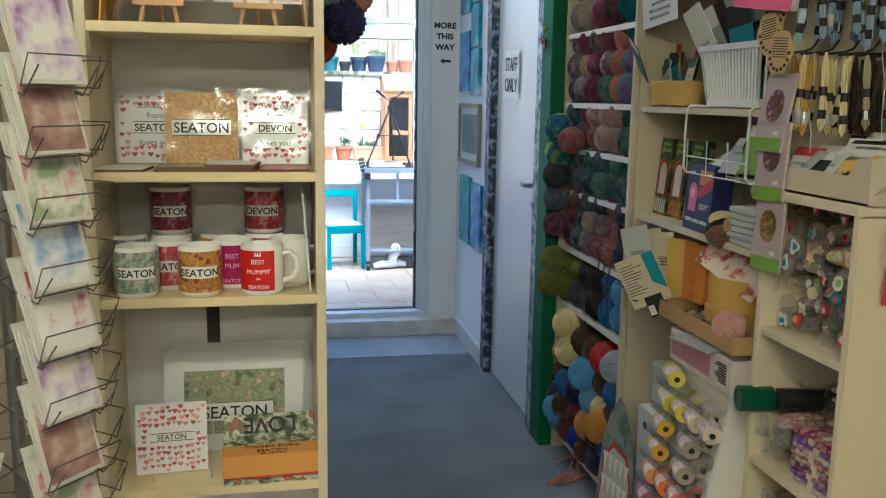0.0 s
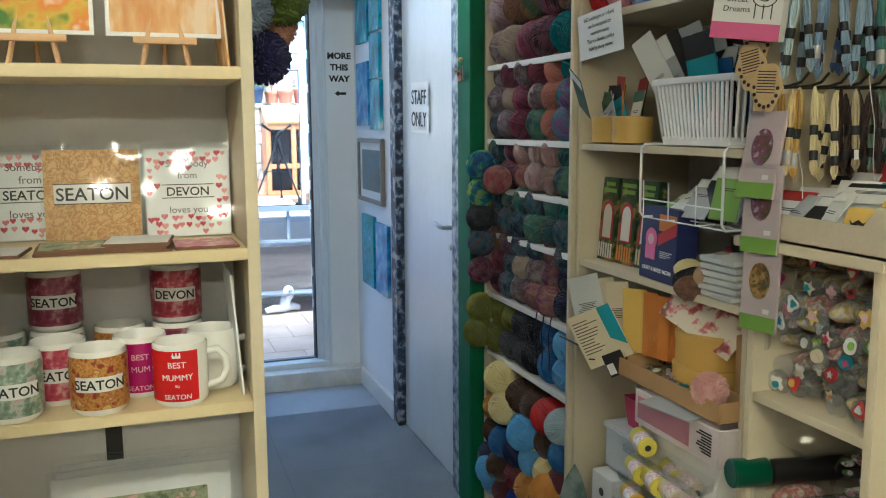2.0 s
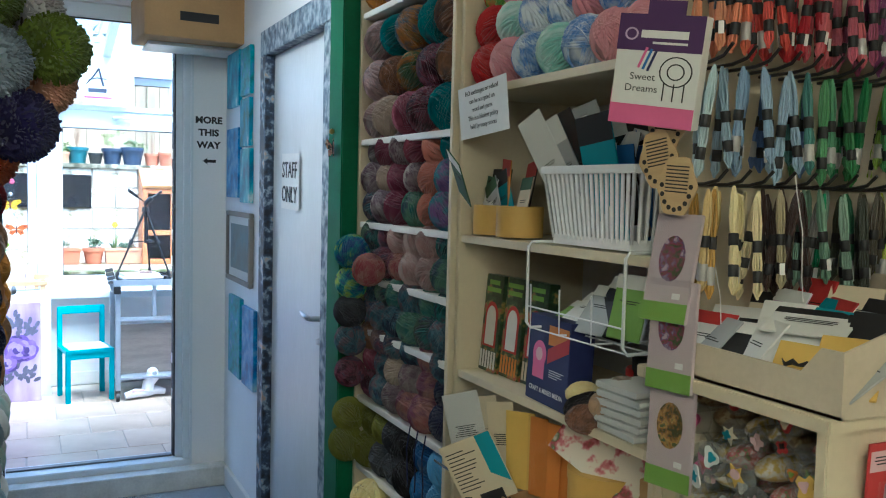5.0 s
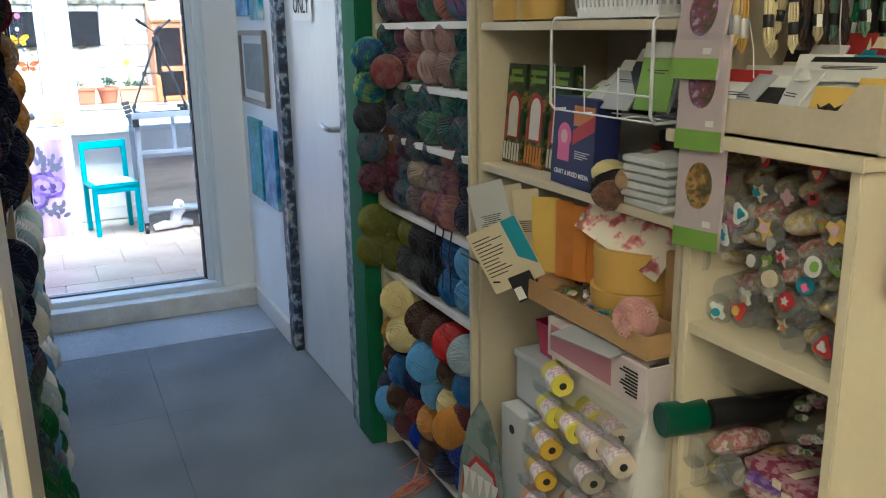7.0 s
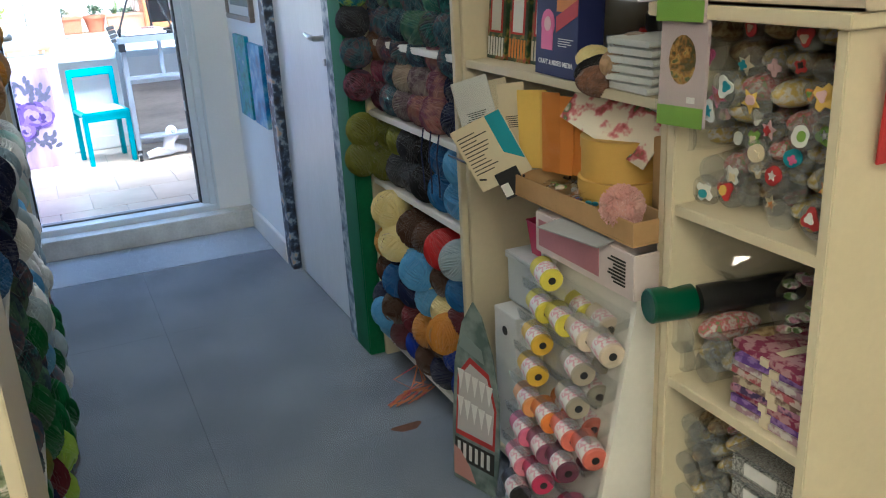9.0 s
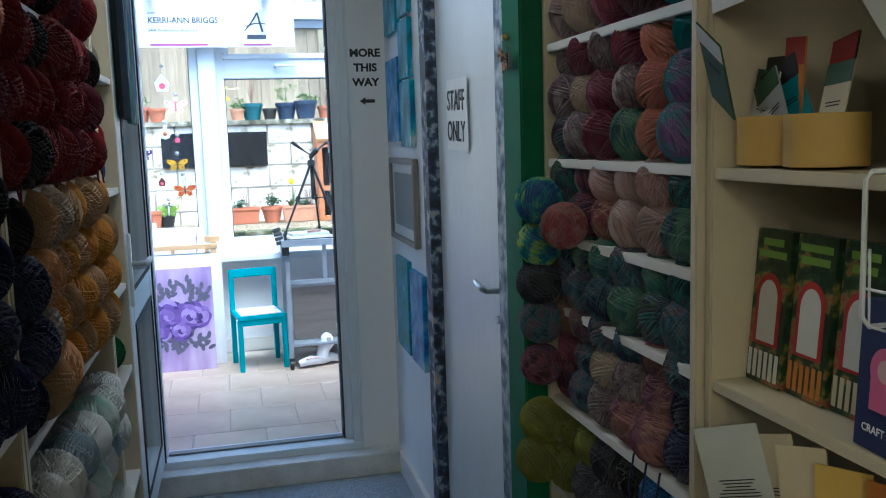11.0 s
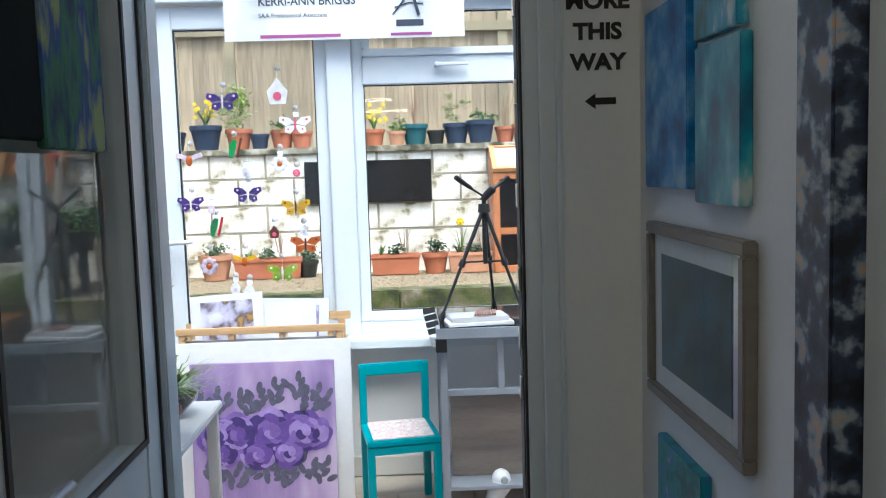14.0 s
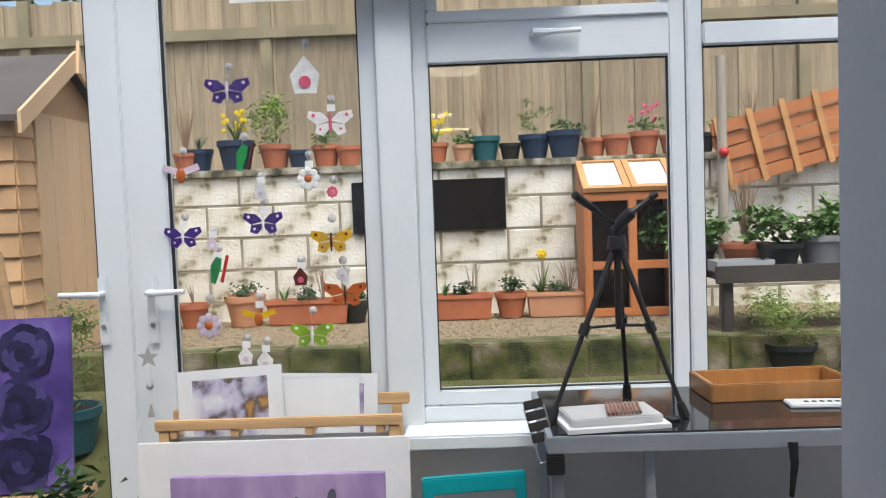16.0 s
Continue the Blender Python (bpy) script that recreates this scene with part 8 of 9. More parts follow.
part("body", bm, white_plastic, T, "", 0, True)
part("dial", frustum(bmx(), (0.035, -0.036, 0.168), (0.035, -0.046, 0.168), 0.016, 0.013, 14), P_["grey"], T, "", 0, True)
part("pink_panel", B((-0.12, -0.03, -0.035, -0.028, 0.055, 0.066)), P_["palepink"], T, "", 0.002)

# tripod
TP = thing("tripod", "black aluminium camera tripod standing on the table", "tripod", (1.06, 7.55, CF + tz))
hub = Vector((0, -0.02, 0.452))
for fx, fy in ((-0.195, -0.12), (0.148, -0.10), (0.05, 0.16)):
    foot = Vector((fx, fy, 0.008))
    d = foot - hub
    leg = part("leg", frustum(bmx(), hub + d * 0.02, hub + d * 0.52, 0.0085, 0.0078, 10), black_plastic, TP, "", 0, True)
    part("lower_leg", frustum(bmx(), hub + d * 0.50, hub + d * 0.97, 0.0068, 0.0062, 10), black_plastic, leg, "", 0, True)
    part("clamp", frustum(bmx(), hub + d * 0.47, hub + d * 0.53, 0.0145, 0.0135, 8), black_plastic, leg, "", 0, True)
    part("foot", frustum(bmx(), hub + d * 0.93, foot - Vector((0, 0, 0.007)), 0.010, 0.014, 8), black_plastic, leg, "", 0, True)
    part("brace", frustum(bmx(), (0, -0.02, 0.232), hub + d * 0.49, 0.004, 0.004, 6), black_plastic, TP, "", 0, True)
part("column", frustum(bmx(), (0, -0.02, 0.222), (0, -0.02, 0.50), 0.0095, None, 12), black_plastic, TP, "", 0, True)
part("collar", frustum(bmx(), (0, -0.02, 0.432), (0, -0.02, 0.466), 0.026, 0.022, 14), black_plastic, TP, "", 0, True)
bm = tube(bmx(), [(-0.006, -0.02, 0.478), (0.012, -0.022, 0.502), (0.038, -0.025, 0.526), (0.046, -0.026, 0.532), (0.088, -0.03, 0.562), (0.090, -0.031, 0.564), (0.104, -0.032, 0.574)], [0.012, 0.016, 0.017, 0.0075, 0.0065, 0.010, 0.009], 10)
part("head", bm, black_plastic, TP, "", 0, True)
bm = tube(bmx(), [(0.0, -0.02, 0.496), (-0.048, -0.045, 0.528), (-0.055, -0.05, 0.534), (-0.095, -0.07, 0.562), (-0.115, -0.085, 0.578)], [0.0045, 0.0045, 0.0085, 0.011, 0.011], 10)
part("pan_handle", bm, black_plastic, TP, "", 0, True)

# on the table
tt = CF + tz
T = thing("pencil_box", "clear plastic boxes of coloured pencils on paper", "box", (1.015, 7.41, tt), 8)
part("paper", B((-0.13, 0.13, -0.07, 0.09, 0, 0.012)), paper, T, "", 0.001)
part("case", B((-0.115, 0.115, -0.055, 0.085, 0.012, 0.032)), M_frost("frosted_case", (0.66, 0.67, 0.68), 0.8), T, "", 0.003)
bm = bmx()
for k in range(9):
    frustum(bm, (-0.02 + k * 0.010, -0.045, 0.038), (0.005 + k * 0.010, 0.06, 0.038), 0.0042, None, 6)
part("pencils", bm, M_ramp("pencil_colours", [(0.4, (0.25, 0.06, 0.05)), (0.5, (0.45, 0.30, 0.22)), (0.6, (0.2, 0.12, 0.1))], 60, 1, 0.4, 0), T, "red-brown pencils")
T = thing("paint_pot", "small clear round paint pot", "pot", (1.17, 7.42, tt))
part("pot", lathe(bmx(), [(0, 0), (0.018, 0), (0.019, 0.010), (0.017, 0.012), (0, 0.011)], 16), black_plastic, T, "", 0, True)
T = thing("brush_holder", "black slotted brush holder clipped to the table", "holder", (0.835, 7.42, tt), 0, rx=-20, ry=-12)
part("frame", tube(bmx(), [(-0.028, 0, 0.05), (-0.02, 0, -0.09), (0.03, 0, -0.09), (0.022, 0, 0.05)], 0.003, 6), chrome, T, "", 0, True)
for k in range(4):
    part("slot", B((-0.027, 0.022, -0.006, 0.006, -0.04 + 0.028 * k, -0.018 + 0.028 * k)), black_plastic, T, "", 0.002)
T = thing("wooden_tray", "shallow varnished wooden tray on the table", "tray", (1.51, 7.70, tt), 3)
part("base", B((-0.19, 0.19, -0.09, 0.09, 0, 0.008)), pine, T)
wood_d = M("varnished_wood", (0.36, 0.17, 0.06), 0.3, var=0.2, scale=4, fine=40, stretch=(6, 1, 1))
part("rim", B((-0.20, 0.20, -0.10, -0.085, 0, 0.05), (-0.20, 0.20, 0.085, 0.10, 0, 0.05), (-0.20, -0.185, -0.085, 0.085, 0, 0.05), (0.185, 0.20, -0.085, 0.085, 0, 0.05)), wood_d, T, "", 0.003)
T = thing("paint_palette", "white plastic paint palette lying flat", "palette", (1.60, 7.54, tt), -4)
part("plate", B((-0.10, 0.10, -0.035, 0.035, 0, 0.010)), white_plastic, T, "", 0.003)
bm = bmx()
for k in range(6):
    frustum(bm, (-0.05 + 0.02 * k, 0, 0.010), (-0.05 + 0.02 * k, 0, 0.0112), 0.007, None, 10)
part("paint", bm, P_["dkgreen"], T)
T = thing("glass_jar", "glass water jar beside the palette", "jar", (1.72, 7.56, tt))
part("glass", lathe(bmx(), [(0, 0.002), (0.032, 0.002), (0.034, 0.01), (0.034, 0.10)], 20), M_glass("jar_glass", (0.9, 0.93, 0.92), 0.08), T, "", 0, True)
bm = bmx()
for k in range(5):
    frustum(bm, (0.01 * math.cos(k), 0.01 * math.sin(k), 0.004), (0.028 * math.cos(k * 1.3), 0.028 * math.sin(k * 1.3), 0.18), 0.003, 0.004, 6)
part("brushes", bm, black_plastic, T)

# plants
leaf_g = [M("leaf_green_%d" % i, c, 0.5, var=0.3, scale=12, relief=0.1, per_object=0.15) for i, c in enumerate([(0.05, 0.12, 0.02), (0.09, 0.17, 0.035), (0.14, 0.20, 0.04), (0.03, 0.07, 0.02), (0.20, 0.28, 0.05)])]
terra = M("terracotta", (0.42, 0.14, 0.07), 0.8, var=0.18, scale=8, relief=0.15)
terra2 = M("pale_terracotta", (0.52, 0.26, 0.15), 0.8, var=0.15, scale=8, relief=0.15)
pot_navy = M("navy_plastic_pot", (0.02, 0.035, 0.07), 0.4, var=0.15)
pot_teal = M("teal_plastic_pot", (0.02, 0.10, 0.12), 0.4, var=0.15)
pot_black = M("black_plastic_pot", (0.015, 0.016, 0.015), 0.5, var=0.2)
soil = M("dark_soil", (0.03, 0.022, 0.015), 0.95, var=0.3, relief=0.6)
variegated = M_ramp("striped_leaf", [(0.40, (0.10, 0.20, 0.03)), (0.50, (0.55, 0.60, 0.30)), (0.6, (0.16, 0.28, 0.06))], 120, 1, 0.45, 0.05)


def blades(at, n, length, width, seed, droop=0.6, up=0.9, spread=1.0):
    """Arching strap leaves from one point."""
    g = random.Random(seed)
    bm = bmx()
    for k in range(n):
        a, L = g.uniform(0, 6.28), length * g.uniform(0.6, 1.1)
        d = Vector((math.cos(a), math.sin(a), 0)) * spread
        prev = None
        for i in range(6):
            t = i / 5
            c = Vector(at) + d * L * t * (0.5 + 0.3 * t) + Vector((0, 0, L * (up * t - droop * t * t * g.uniform(0.8, 1.2))))
            w = width * (1 - t) ** 0.6 * 0.5 + 0.0004
            s = Vector((-d.y, d.x, 0)).normalized() * w
            cur = (bm.verts.new(c - s), bm.verts.new(c + Vector((0, 0, -w * 0.4))), bm.verts.new(c + s))
            if prev:
                bm.faces.new((prev[0], prev[1], cur[1], cur[0]))
                bm.faces.new((prev[1], prev[2], cur[2], cur[1]))
            prev = cur
    return bm


def foliage(at, r, h, n, leaf, seed, flat=0.5):
    """A loose, uneven crown of small leaves."""
    g = random.Random(seed)
    bm = bmx()
    cl = [(Vector((g.gauss(0, 0.45) * r, g.gauss(0, 0.45) * r, g.uniform(0.2, 1.0) * h)), g.uniform(0.25, 0.5) * r) for _ in range(9)]
    for k in range(n):
        c0, cr = cl[k % 9]
        p = Vector(at) + c0 + Vector((g.gauss(0, 1), g.gauss(0, 1), g.gauss(0, 0.8))) * cr * 0.6
        q = Euler((g.uniform(-1, 1), g.uniform(-1, 1), g.uniform(0, 6.28))).to_matrix()
        L, w = leaf * g.uniform(0.6, 1.3), leaf * flat * 0.5
        v = [bm.verts.new(p + q @ Vector(o)) for o in ((0, 0, 0), (w, L * 0.45, 0.1 * L), (0, L, 0), (-w, L * 0.45, 0.1 * L))]
        bm.faces.new(v)
    return bm


def pot_mesh(r, h, mat_rim=True):
    return lathe(bmx(), [(0, 0), (r * 0.68, 0), (r * 0.92, h * 0.80), (r, h * 0.80), (r, h), (r * 0.90, h), (r * 0.86, h * 0.88), (0, h * 0.88)], 22)


def potted(at, r, h, m, plant=None, label="", group="garden pots", leafm=None):
    T = thing("plant_pot", label, "plant pot", at, group=group)
    part("pot", pot_mesh(r, h), m, T, "", 0, True)
    part("soil", lathe(bmx(), [(0, h * 0.90), (r * 0.86, h * 0.885)], 16), soil, T)
    if plant:
        part("plant", plant, leafm or leaf_g[1], T)
    return T


def trough(at, w, d, h, m, plants, label, rz=0):
    T = thing("planter", label, "planter", at, rz, "garden troughs")
    bm = bmx()
    v0 = [(-w * 0.46, -d * 0.42), (w * 0.46, -d * 0.42), (w * 0.46, d * 0.42), (-w * 0.46, d * 0.42)]
    v1 = [(-w / 2, -d / 2), (w / 2, -d / 2), (w / 2, d / 2), (-w / 2, d / 2)]
    lo = [bm.verts.new((x, y, 0)) for x, y in v0]
    hi = [bm.verts.new((x, y, h)) for x, y in v1]
    inn = [bm.verts.new((x * 0.92, y * 0.85, h)) for x, y in v1]
    inl = [bm.verts.new((x * 0.9, y * 0.8, h * 0.85)) for x, y in v1]
    bm.faces.new(lo[::-1])
    bm.faces.new(inl)
    for a, b in ((lo, hi), (hi, inn), (inn, inl)):
        for i in range(4):
            bm.faces.new((a[i], a[(i + 1) % 4], b[(i + 1) % 4], b[i]))
    part("trough", bm, m, T, "", 0.004)
    part("rim", B((-w / 2 - 0.006, w / 2 + 0.006, -d / 2 - 0.006, -d / 2 + 0.008, h - 0.025, h + 0.002)), m, T, "", 0.003)
    part("soil", B((-w * 0.44, w * 0.44, -d * 0.38, d * 0.38, h * 0.85, h * 0.9)), soil, T)
    for i, (b, lm) in enumerate(plants):
        part("plant", b, lm, T)
    return T


WT = thing("side_table", "small white side table holding houseplants", "table", (-0.13, 6.66, CF))
part("top", B((-0.23, 0.23, -0.28, 0.28, 0.635, 0.66)), shelf_white, WT, "", 0.004)
for x in (-0.20, 0.20):
    for y in (-0.25, 0.25):
        part("leg", B((x - 0.018, x + 0.018, y - 0.018, y + 0.018, 0, 0.635)), shelf_white, WT, "", 0.003)
wt = CF + 0.66
potted((0.030, 6.52, wt), 0.046, 0.095, M("brown_plastic_pot", (0.22, 0.06, 0.035), 0.4, var=0.1), blades((0, 0, 0.085), 60, 0.24, 0.011, 3, 0.6, 0.95), "brown plastic pot with a striped spider plant", "houseplants", variegated)
T = thing("plant_bowl", "clear glass bowl planted with leafy green plants", "plant bowl", (-0.03, 6.76, wt))
part("bowl", lathe(bmx(), [(0, 0.004), (0.04, 0.004), (0.085, 0.05), (0.11, 0.10)], 28), M_glass("bowl_glass", (0.85, 0.88, 0.86), 0.10), T, "", 0, True)
part("soil", lathe(bmx(), [(0, 0.01), (0.04, 0.01), (0.08, 0.05), (0.09, 0.072), (0, 0.08)], 24), soil, T, "", 0, True)
part("fern", blades((0.02, 0, 0.075), 80, 0.17, 0.008, 8, 0.45, 0.95), leaf_g[4], T)
part("foliage", foliage((-0.06, 0.01, 0.08), 0.085, 0.17, 260, 0.034, 4), leaf_g[0], T)
indigo_m = [M("indigo_petal_%d" % i, c, 0.5, var=0.35, scale=25, relief=0.4) for i, c in enumerate([(0.015, 0.012, 0.05), (0.03, 0.025, 0.10), (0.07, 0.06, 0.20), (0.022, 0.018, 0.075)])]
T = thing("canvas_painting", "deep purple rose canvas on an easel", "painting", (-0.51, 7.22, 0.80), 6, rx=-7)
part("canvas", B((-0.23, 0.23, -0.012, 0.012, 0, 0.41)), M_ramp("deep_violet_wash", [(0.38, (0.06, 0.035, 0.20)), (0.55, (0.13, 0.08, 0.34)), (0.68, (0.22, 0.17, 0.46))], 7, 5, 0.6, 0.2), T, "", 0.002)
for i, (x, z, r) in enumerate(((0.13, 0.33, 0.075), (0.12, 0.20, 0.08), (0.12, 0.075, 0.085), (-0.04, 0.28, 0.09), (-0.08, 0.11, 0.10))):
    rose(T, x, z, r, seed=40 + i, tones=indigo_m)
T = thing("easel", "pine easel carrying a canvas", "easel", (-0.51, 7.345, CF))
part("leg", tube(bmx(), [(-0.22, -0.02, 0), (-0.05, -0.045, 1.30)], 0.014, 6), pine, T)
part("leg", tube(bmx(), [(0.22, -0.02, 0), (0.05, -0.045, 1.30)], 0.014, 6), pine, T)
part("leg", tube(bmx(), [(0, 0.45, 0), (0, -0.03, 1.28)], 0.014, 6), pine, T)
part("ledge", B((-0.26, 0.26, -0.165, -0.04, 0.71, 0.733)), pine, T, "", 0.003)

# suncatchers on the glass door
hang_y = 7.994
sc_m = {k: M("catcher_" + k, c, 0.3, var=0.15, scale=60) for k, c in {"purple": (0.05, 0.02, 0.18), "yellow": (0.65, 0.38, 0.01), "orange": (0.42, 0.10, 0.02), "green": (0.02, 0.25, 0.06), "lime": (0.25, 0.42, 0.03), "red": (0.5, 0.03, 0.03), "pink": (0.60, 0.10, 0.18), "white": (0.72, 0.72, 0.72), "brown": (0.10, 0.03, 0.02), "lilac": (0.6, 0.5, 0.6)}.items()}


def catcher(px, py, kind, col, s=1.0, col2="brown"):
    x, z = -0.29 + (px - 322) * 0.00195, 1.87 - (py - 122) * 0.001813
    T = thing("suncatcher", "%s %s suncatcher on a suction hook" % (col, kind), "suncatcher", (x, hang_y, z), 0, "suncatchers")
    s *= 1.22
    bm, b2 = bmx(), bmx()
    if kind == "butterfly":
        for q in (-1, 1):
            poly(bm, [(0, 0, 0.004), (q * 0.018, 0, 0.022), (q * 0.046, 0, 0.026), (q * 0.050, 0, 0.012), (q * 0.030, 0, -0.004)], (0, -0.003, 0))
            poly(bm, [(0, 0, 0.0), (q * 0.030, 0, -0.005), (q * 0.034, 0, -0.022), (q * 0.016, 0, -0.028), (q * 0.004, 0, -0.014)], (0, -0.003, 0))
        tube(b2, [(0, -0.004, -0.024), (0, -0.005, 0.0), (0, -0.004, 0.02)], [0.002, 0.004, 0.003], 6)
        for q in (-1, 1):
            frustum(b2, (q * 0.036, -0.003, 0.016), (q * 0.036, -0.0042, 0.016), 0.004, None, 8)
            frustum(b2, (q * 0.022, -0.003, -0.014), (q * 0.022, -0.0042, -0.014), 0.003, None, 8)
    elif kind == "flower":
        for k in range(8):
            a = 2 * math.pi * k / 8
            ball(bm, (0.017 * math.cos(a), -0.002, 0.017 * math.sin(a)), 0.009, 7, 5, (1, 0.3, 1))
        ball(b2, (0, -0.003, 0), 0.008, 8, 6, (1, 0.5, 1))
    elif kind == "parrot":
        poly(bm, [(-0.018, 0, -0.035), (-0.006, 0, -0.04), (0.010, 0, 0.0), (0.014, 0, 0.026), (0.0, 0, 0.032), (-0.016, 0, 0.01)], (0, -0.003, 0))
        tube(b2, [(0.012, -0.003, -0.035), (0.030, -0.003, 0.035)], 0.005, 6)
    elif kind == "bee":
        ball(bm, (0, -0.003, -0.006), 0.014, 9, 7, (0.8, 0.4, 1.3))
        for q in (-1, 1):
            poly(b2, [(0, 0, 0.008), (q * 0.04, 0, 0.022), (q * 0.046, 0, 0.008), (q * 0.012, 0, -0.004)], (0, -0.002, 0))
    else:
        poly(bm, [(-0.018, 0, -0.03), (0.018, 0, -0.03), (0.024, 0, 0.0), (0.0, 0, 0.03), (-0.024, 0, 0.0)], (0, -0.004, 0))
        frustum(b2, (0, -0.004, -0.012), (0, -0.0055, -0.012), 0.010, None, 10)
    for b in (bm, b2):
        b.transform(Matrix.Scale(s, 4))
    part("shape", bm, sc_m[col], T)
    part("detail", b2, sc_m[col2], T)
    bm = tube(bmx(), [(0, 0, 0.026 * s), (0, 0.001, 0.05 * s)], 0.0008, 4)
    part("thread", bm, chrome, T)
    if (px + py) % 3:
        part("price_tag", B((-0.013 + 0.004, 0.013 + 0.004, -0.0012, -0.0004, 0.024 * s, 0.024 * s + 0.022)), paper, T, "white price tag")
    if (px + py) % 2:
        part("bag", poly(bmesh.new(), [(-0.03 * s, -0.007, -0.034 * s), (0.034 * s, -0.008, -0.03 * s), (0.03 * s, -0.006, 0.03 * s), (-0.026 * s, -0.007, 0.036 * s)]), film, T, "clear bag")
    part("suction_hook", frustum(bmx(), (0, 0.028, 0.053 * s), (0, 0.018, 0.053 * s), 0.014, 0.004, 14), M_frost("sucker", (0.6, 0.6, 0.6), 0.5) if "sucker" not in bpy.data.materials else bpy.data.materials["sucker"], T)


for a in ((435, 150, "butterfly", "purple", 1.2, "lilac"), (562, 128, "ornament", "white", 1.6, "pink"), (600, 212, "butterfly", "white", 1.2, "pink"), (455, 265, "parrot", "green", 1.0, "brown"), (352, 290, "bee", "orange", 1.1, "lilac"), (560, 308, "flower", "white", 1.2, "orange"), (598, 332, "flower", "pink", 0.6, "pink"), (350, 402, "butterfly", "purple", 1.0, "white"), (483, 382, "butterfly", "purple", 1.05, "white"), (593, 418, "butterfly", "yellow", 1.1, "brown"), (403, 460, "parrot", "green", 1.0, "red"), (540, 478, "ornament", "brown", 0.8, "pink"), (612, 512, "butterfly", "orange", 1.15, "brown"), (385, 560, "flower", "lilac", 1.3, "orange"), (468, 548, "bee", "orange", 1.0, "yellow"), (555, 582, "butterfly", "lime", 1.15, "white"), (480, 325, "ornament", "white", 0.7, "lilac"), (397, 415, "ornament", "lilac", 0.6, "white"), (608, 475, "ornament", "white", 0.6, "lilac"), (443, 615, "ornament", "white", 0.8, "lilac"), (475, 625, "ornament", "white", 0.9, "lilac")):
    catcher(*a)
# little star mobile hung on the door handle
T = thing("hanging_mobile", "pale string mobile with a star hung from the handle", "ornament", (-0.345, 7.93, 0.80))
part("string", tube(bmx(), [(0, 0.012, 0.39), (0, 0.0, 0.20), (0, 0, 0.0)], 0.001, 4), paper, T)
star = [((0.035 if k % 2 == 0 else 0.014) * math.sin(2 * math.pi * k / 10), 0, 0.19 + (0.035 if k % 2 == 0 else 0.014) * math.cos(2 * math.pi * k / 10)) for k in range(10)]
part("star", poly(bmx(), star, (0, -0.006, 0)), P_["grey"], T)
bm = ball(bmx(), (0, -0.002, 0.10), 0.012, 10, 7)
poly(bm, [(-0.012, 0, 0.0), (0.012, 0, 0.0), (0, 0, 0.045)], (0, -0.005, 0))
part("charms", bm, P_["grey"], T)

# ================= garden things =================
k = 0
bl = 0.44
BLK = {}
for row in range(5):
    z0 = 0.60 + row * 0.213
    off = 0.22 if row % 2 else 0.0
    for c in range(19):
        x0 = -3.9 + off + c * bl
        key = c % 3
        if key not in BLK:
            bm = B((0.005, bl - 0.005, 0.0, 0.2, 0.005, 0.208))
            bmesh.ops.bevel(bm, geom=bm.edges[:], offset=0.007, segments=1, affect="EDGES")
            for v in bm.verts:
                v.co += Vector((0, 0.004 * noise.noise(v.co * 9 + Vector((key, 0, 0))), 0))
            BLK[key] = mesh_of("block", bm, block_white)
        ob = new("block", BLK[key])
        ob.parent = gw
        ob.location = (x0, WY + 0.004 * pt.random(), z0)
setting("wall_coping", B((-4.0, 4.5, WY - 0.03, WY + 0.9, WZ1 - 0.02, WZ1 + 0.03)), M_ramp("mossy_coping", [(0.35, (0.05, 0.05, 0.03)), (0.5, (0.22, 0.20, 0.14)), (0.65, (0.45, 0.42, 0.36))], 12, 6, 0.9, 0.4), "dark stained coping of the garden wall", 0.006)

fence_m = M("weathered_fence_board", (0.33, 0.26, 0.175), 0.85, var=0.75, scale=7, fine=45, stretch=(1, 1, 0.07), relief=0.4, per_object=0.2)
fence_y = M("mossy_fence_rail", (0.26, 0.22, 0.14), 0.85, var=0.3, scale=4, relief=0.3)
FN = thing("fence", "weathered vertical board fence above the garden wall", "fence", (0.3, 11.9, WZ1 + 0.03))
brd = B((0.0, 0.138, -0.011, 0.011, 0, 1.35))
bmesh.ops.bevel(brd, geom=brd.edges[:], offset=0.003, segments=1, affect="EDGES")
BRD = mesh_of("board", brd, fence_m)
for i in range(66):
    ob = new("board", BRD)
    ob.parent = FN
    ob.location = (-4.3 + i * 0.13, 0.010 * (i % 2), 0.02 * pt.random())
    ob.rotation_euler[2] = pt.uniform(-0.03, 0.03)
for z, y in ((0.30, 0.025), (1.02, -0.065)):
    part("rail", B((-4.3, 4.3, y, y + 0.043, z, z + 0.085)), fence_y, FN, "", 0.004)
for x in (-3.0, -1.15, 1.28, 2.9):
    part("post", B((x, x + 0.09, -0.05, 0.02, -0.05, 1.42)), fence_y, FN, "", 0.006)

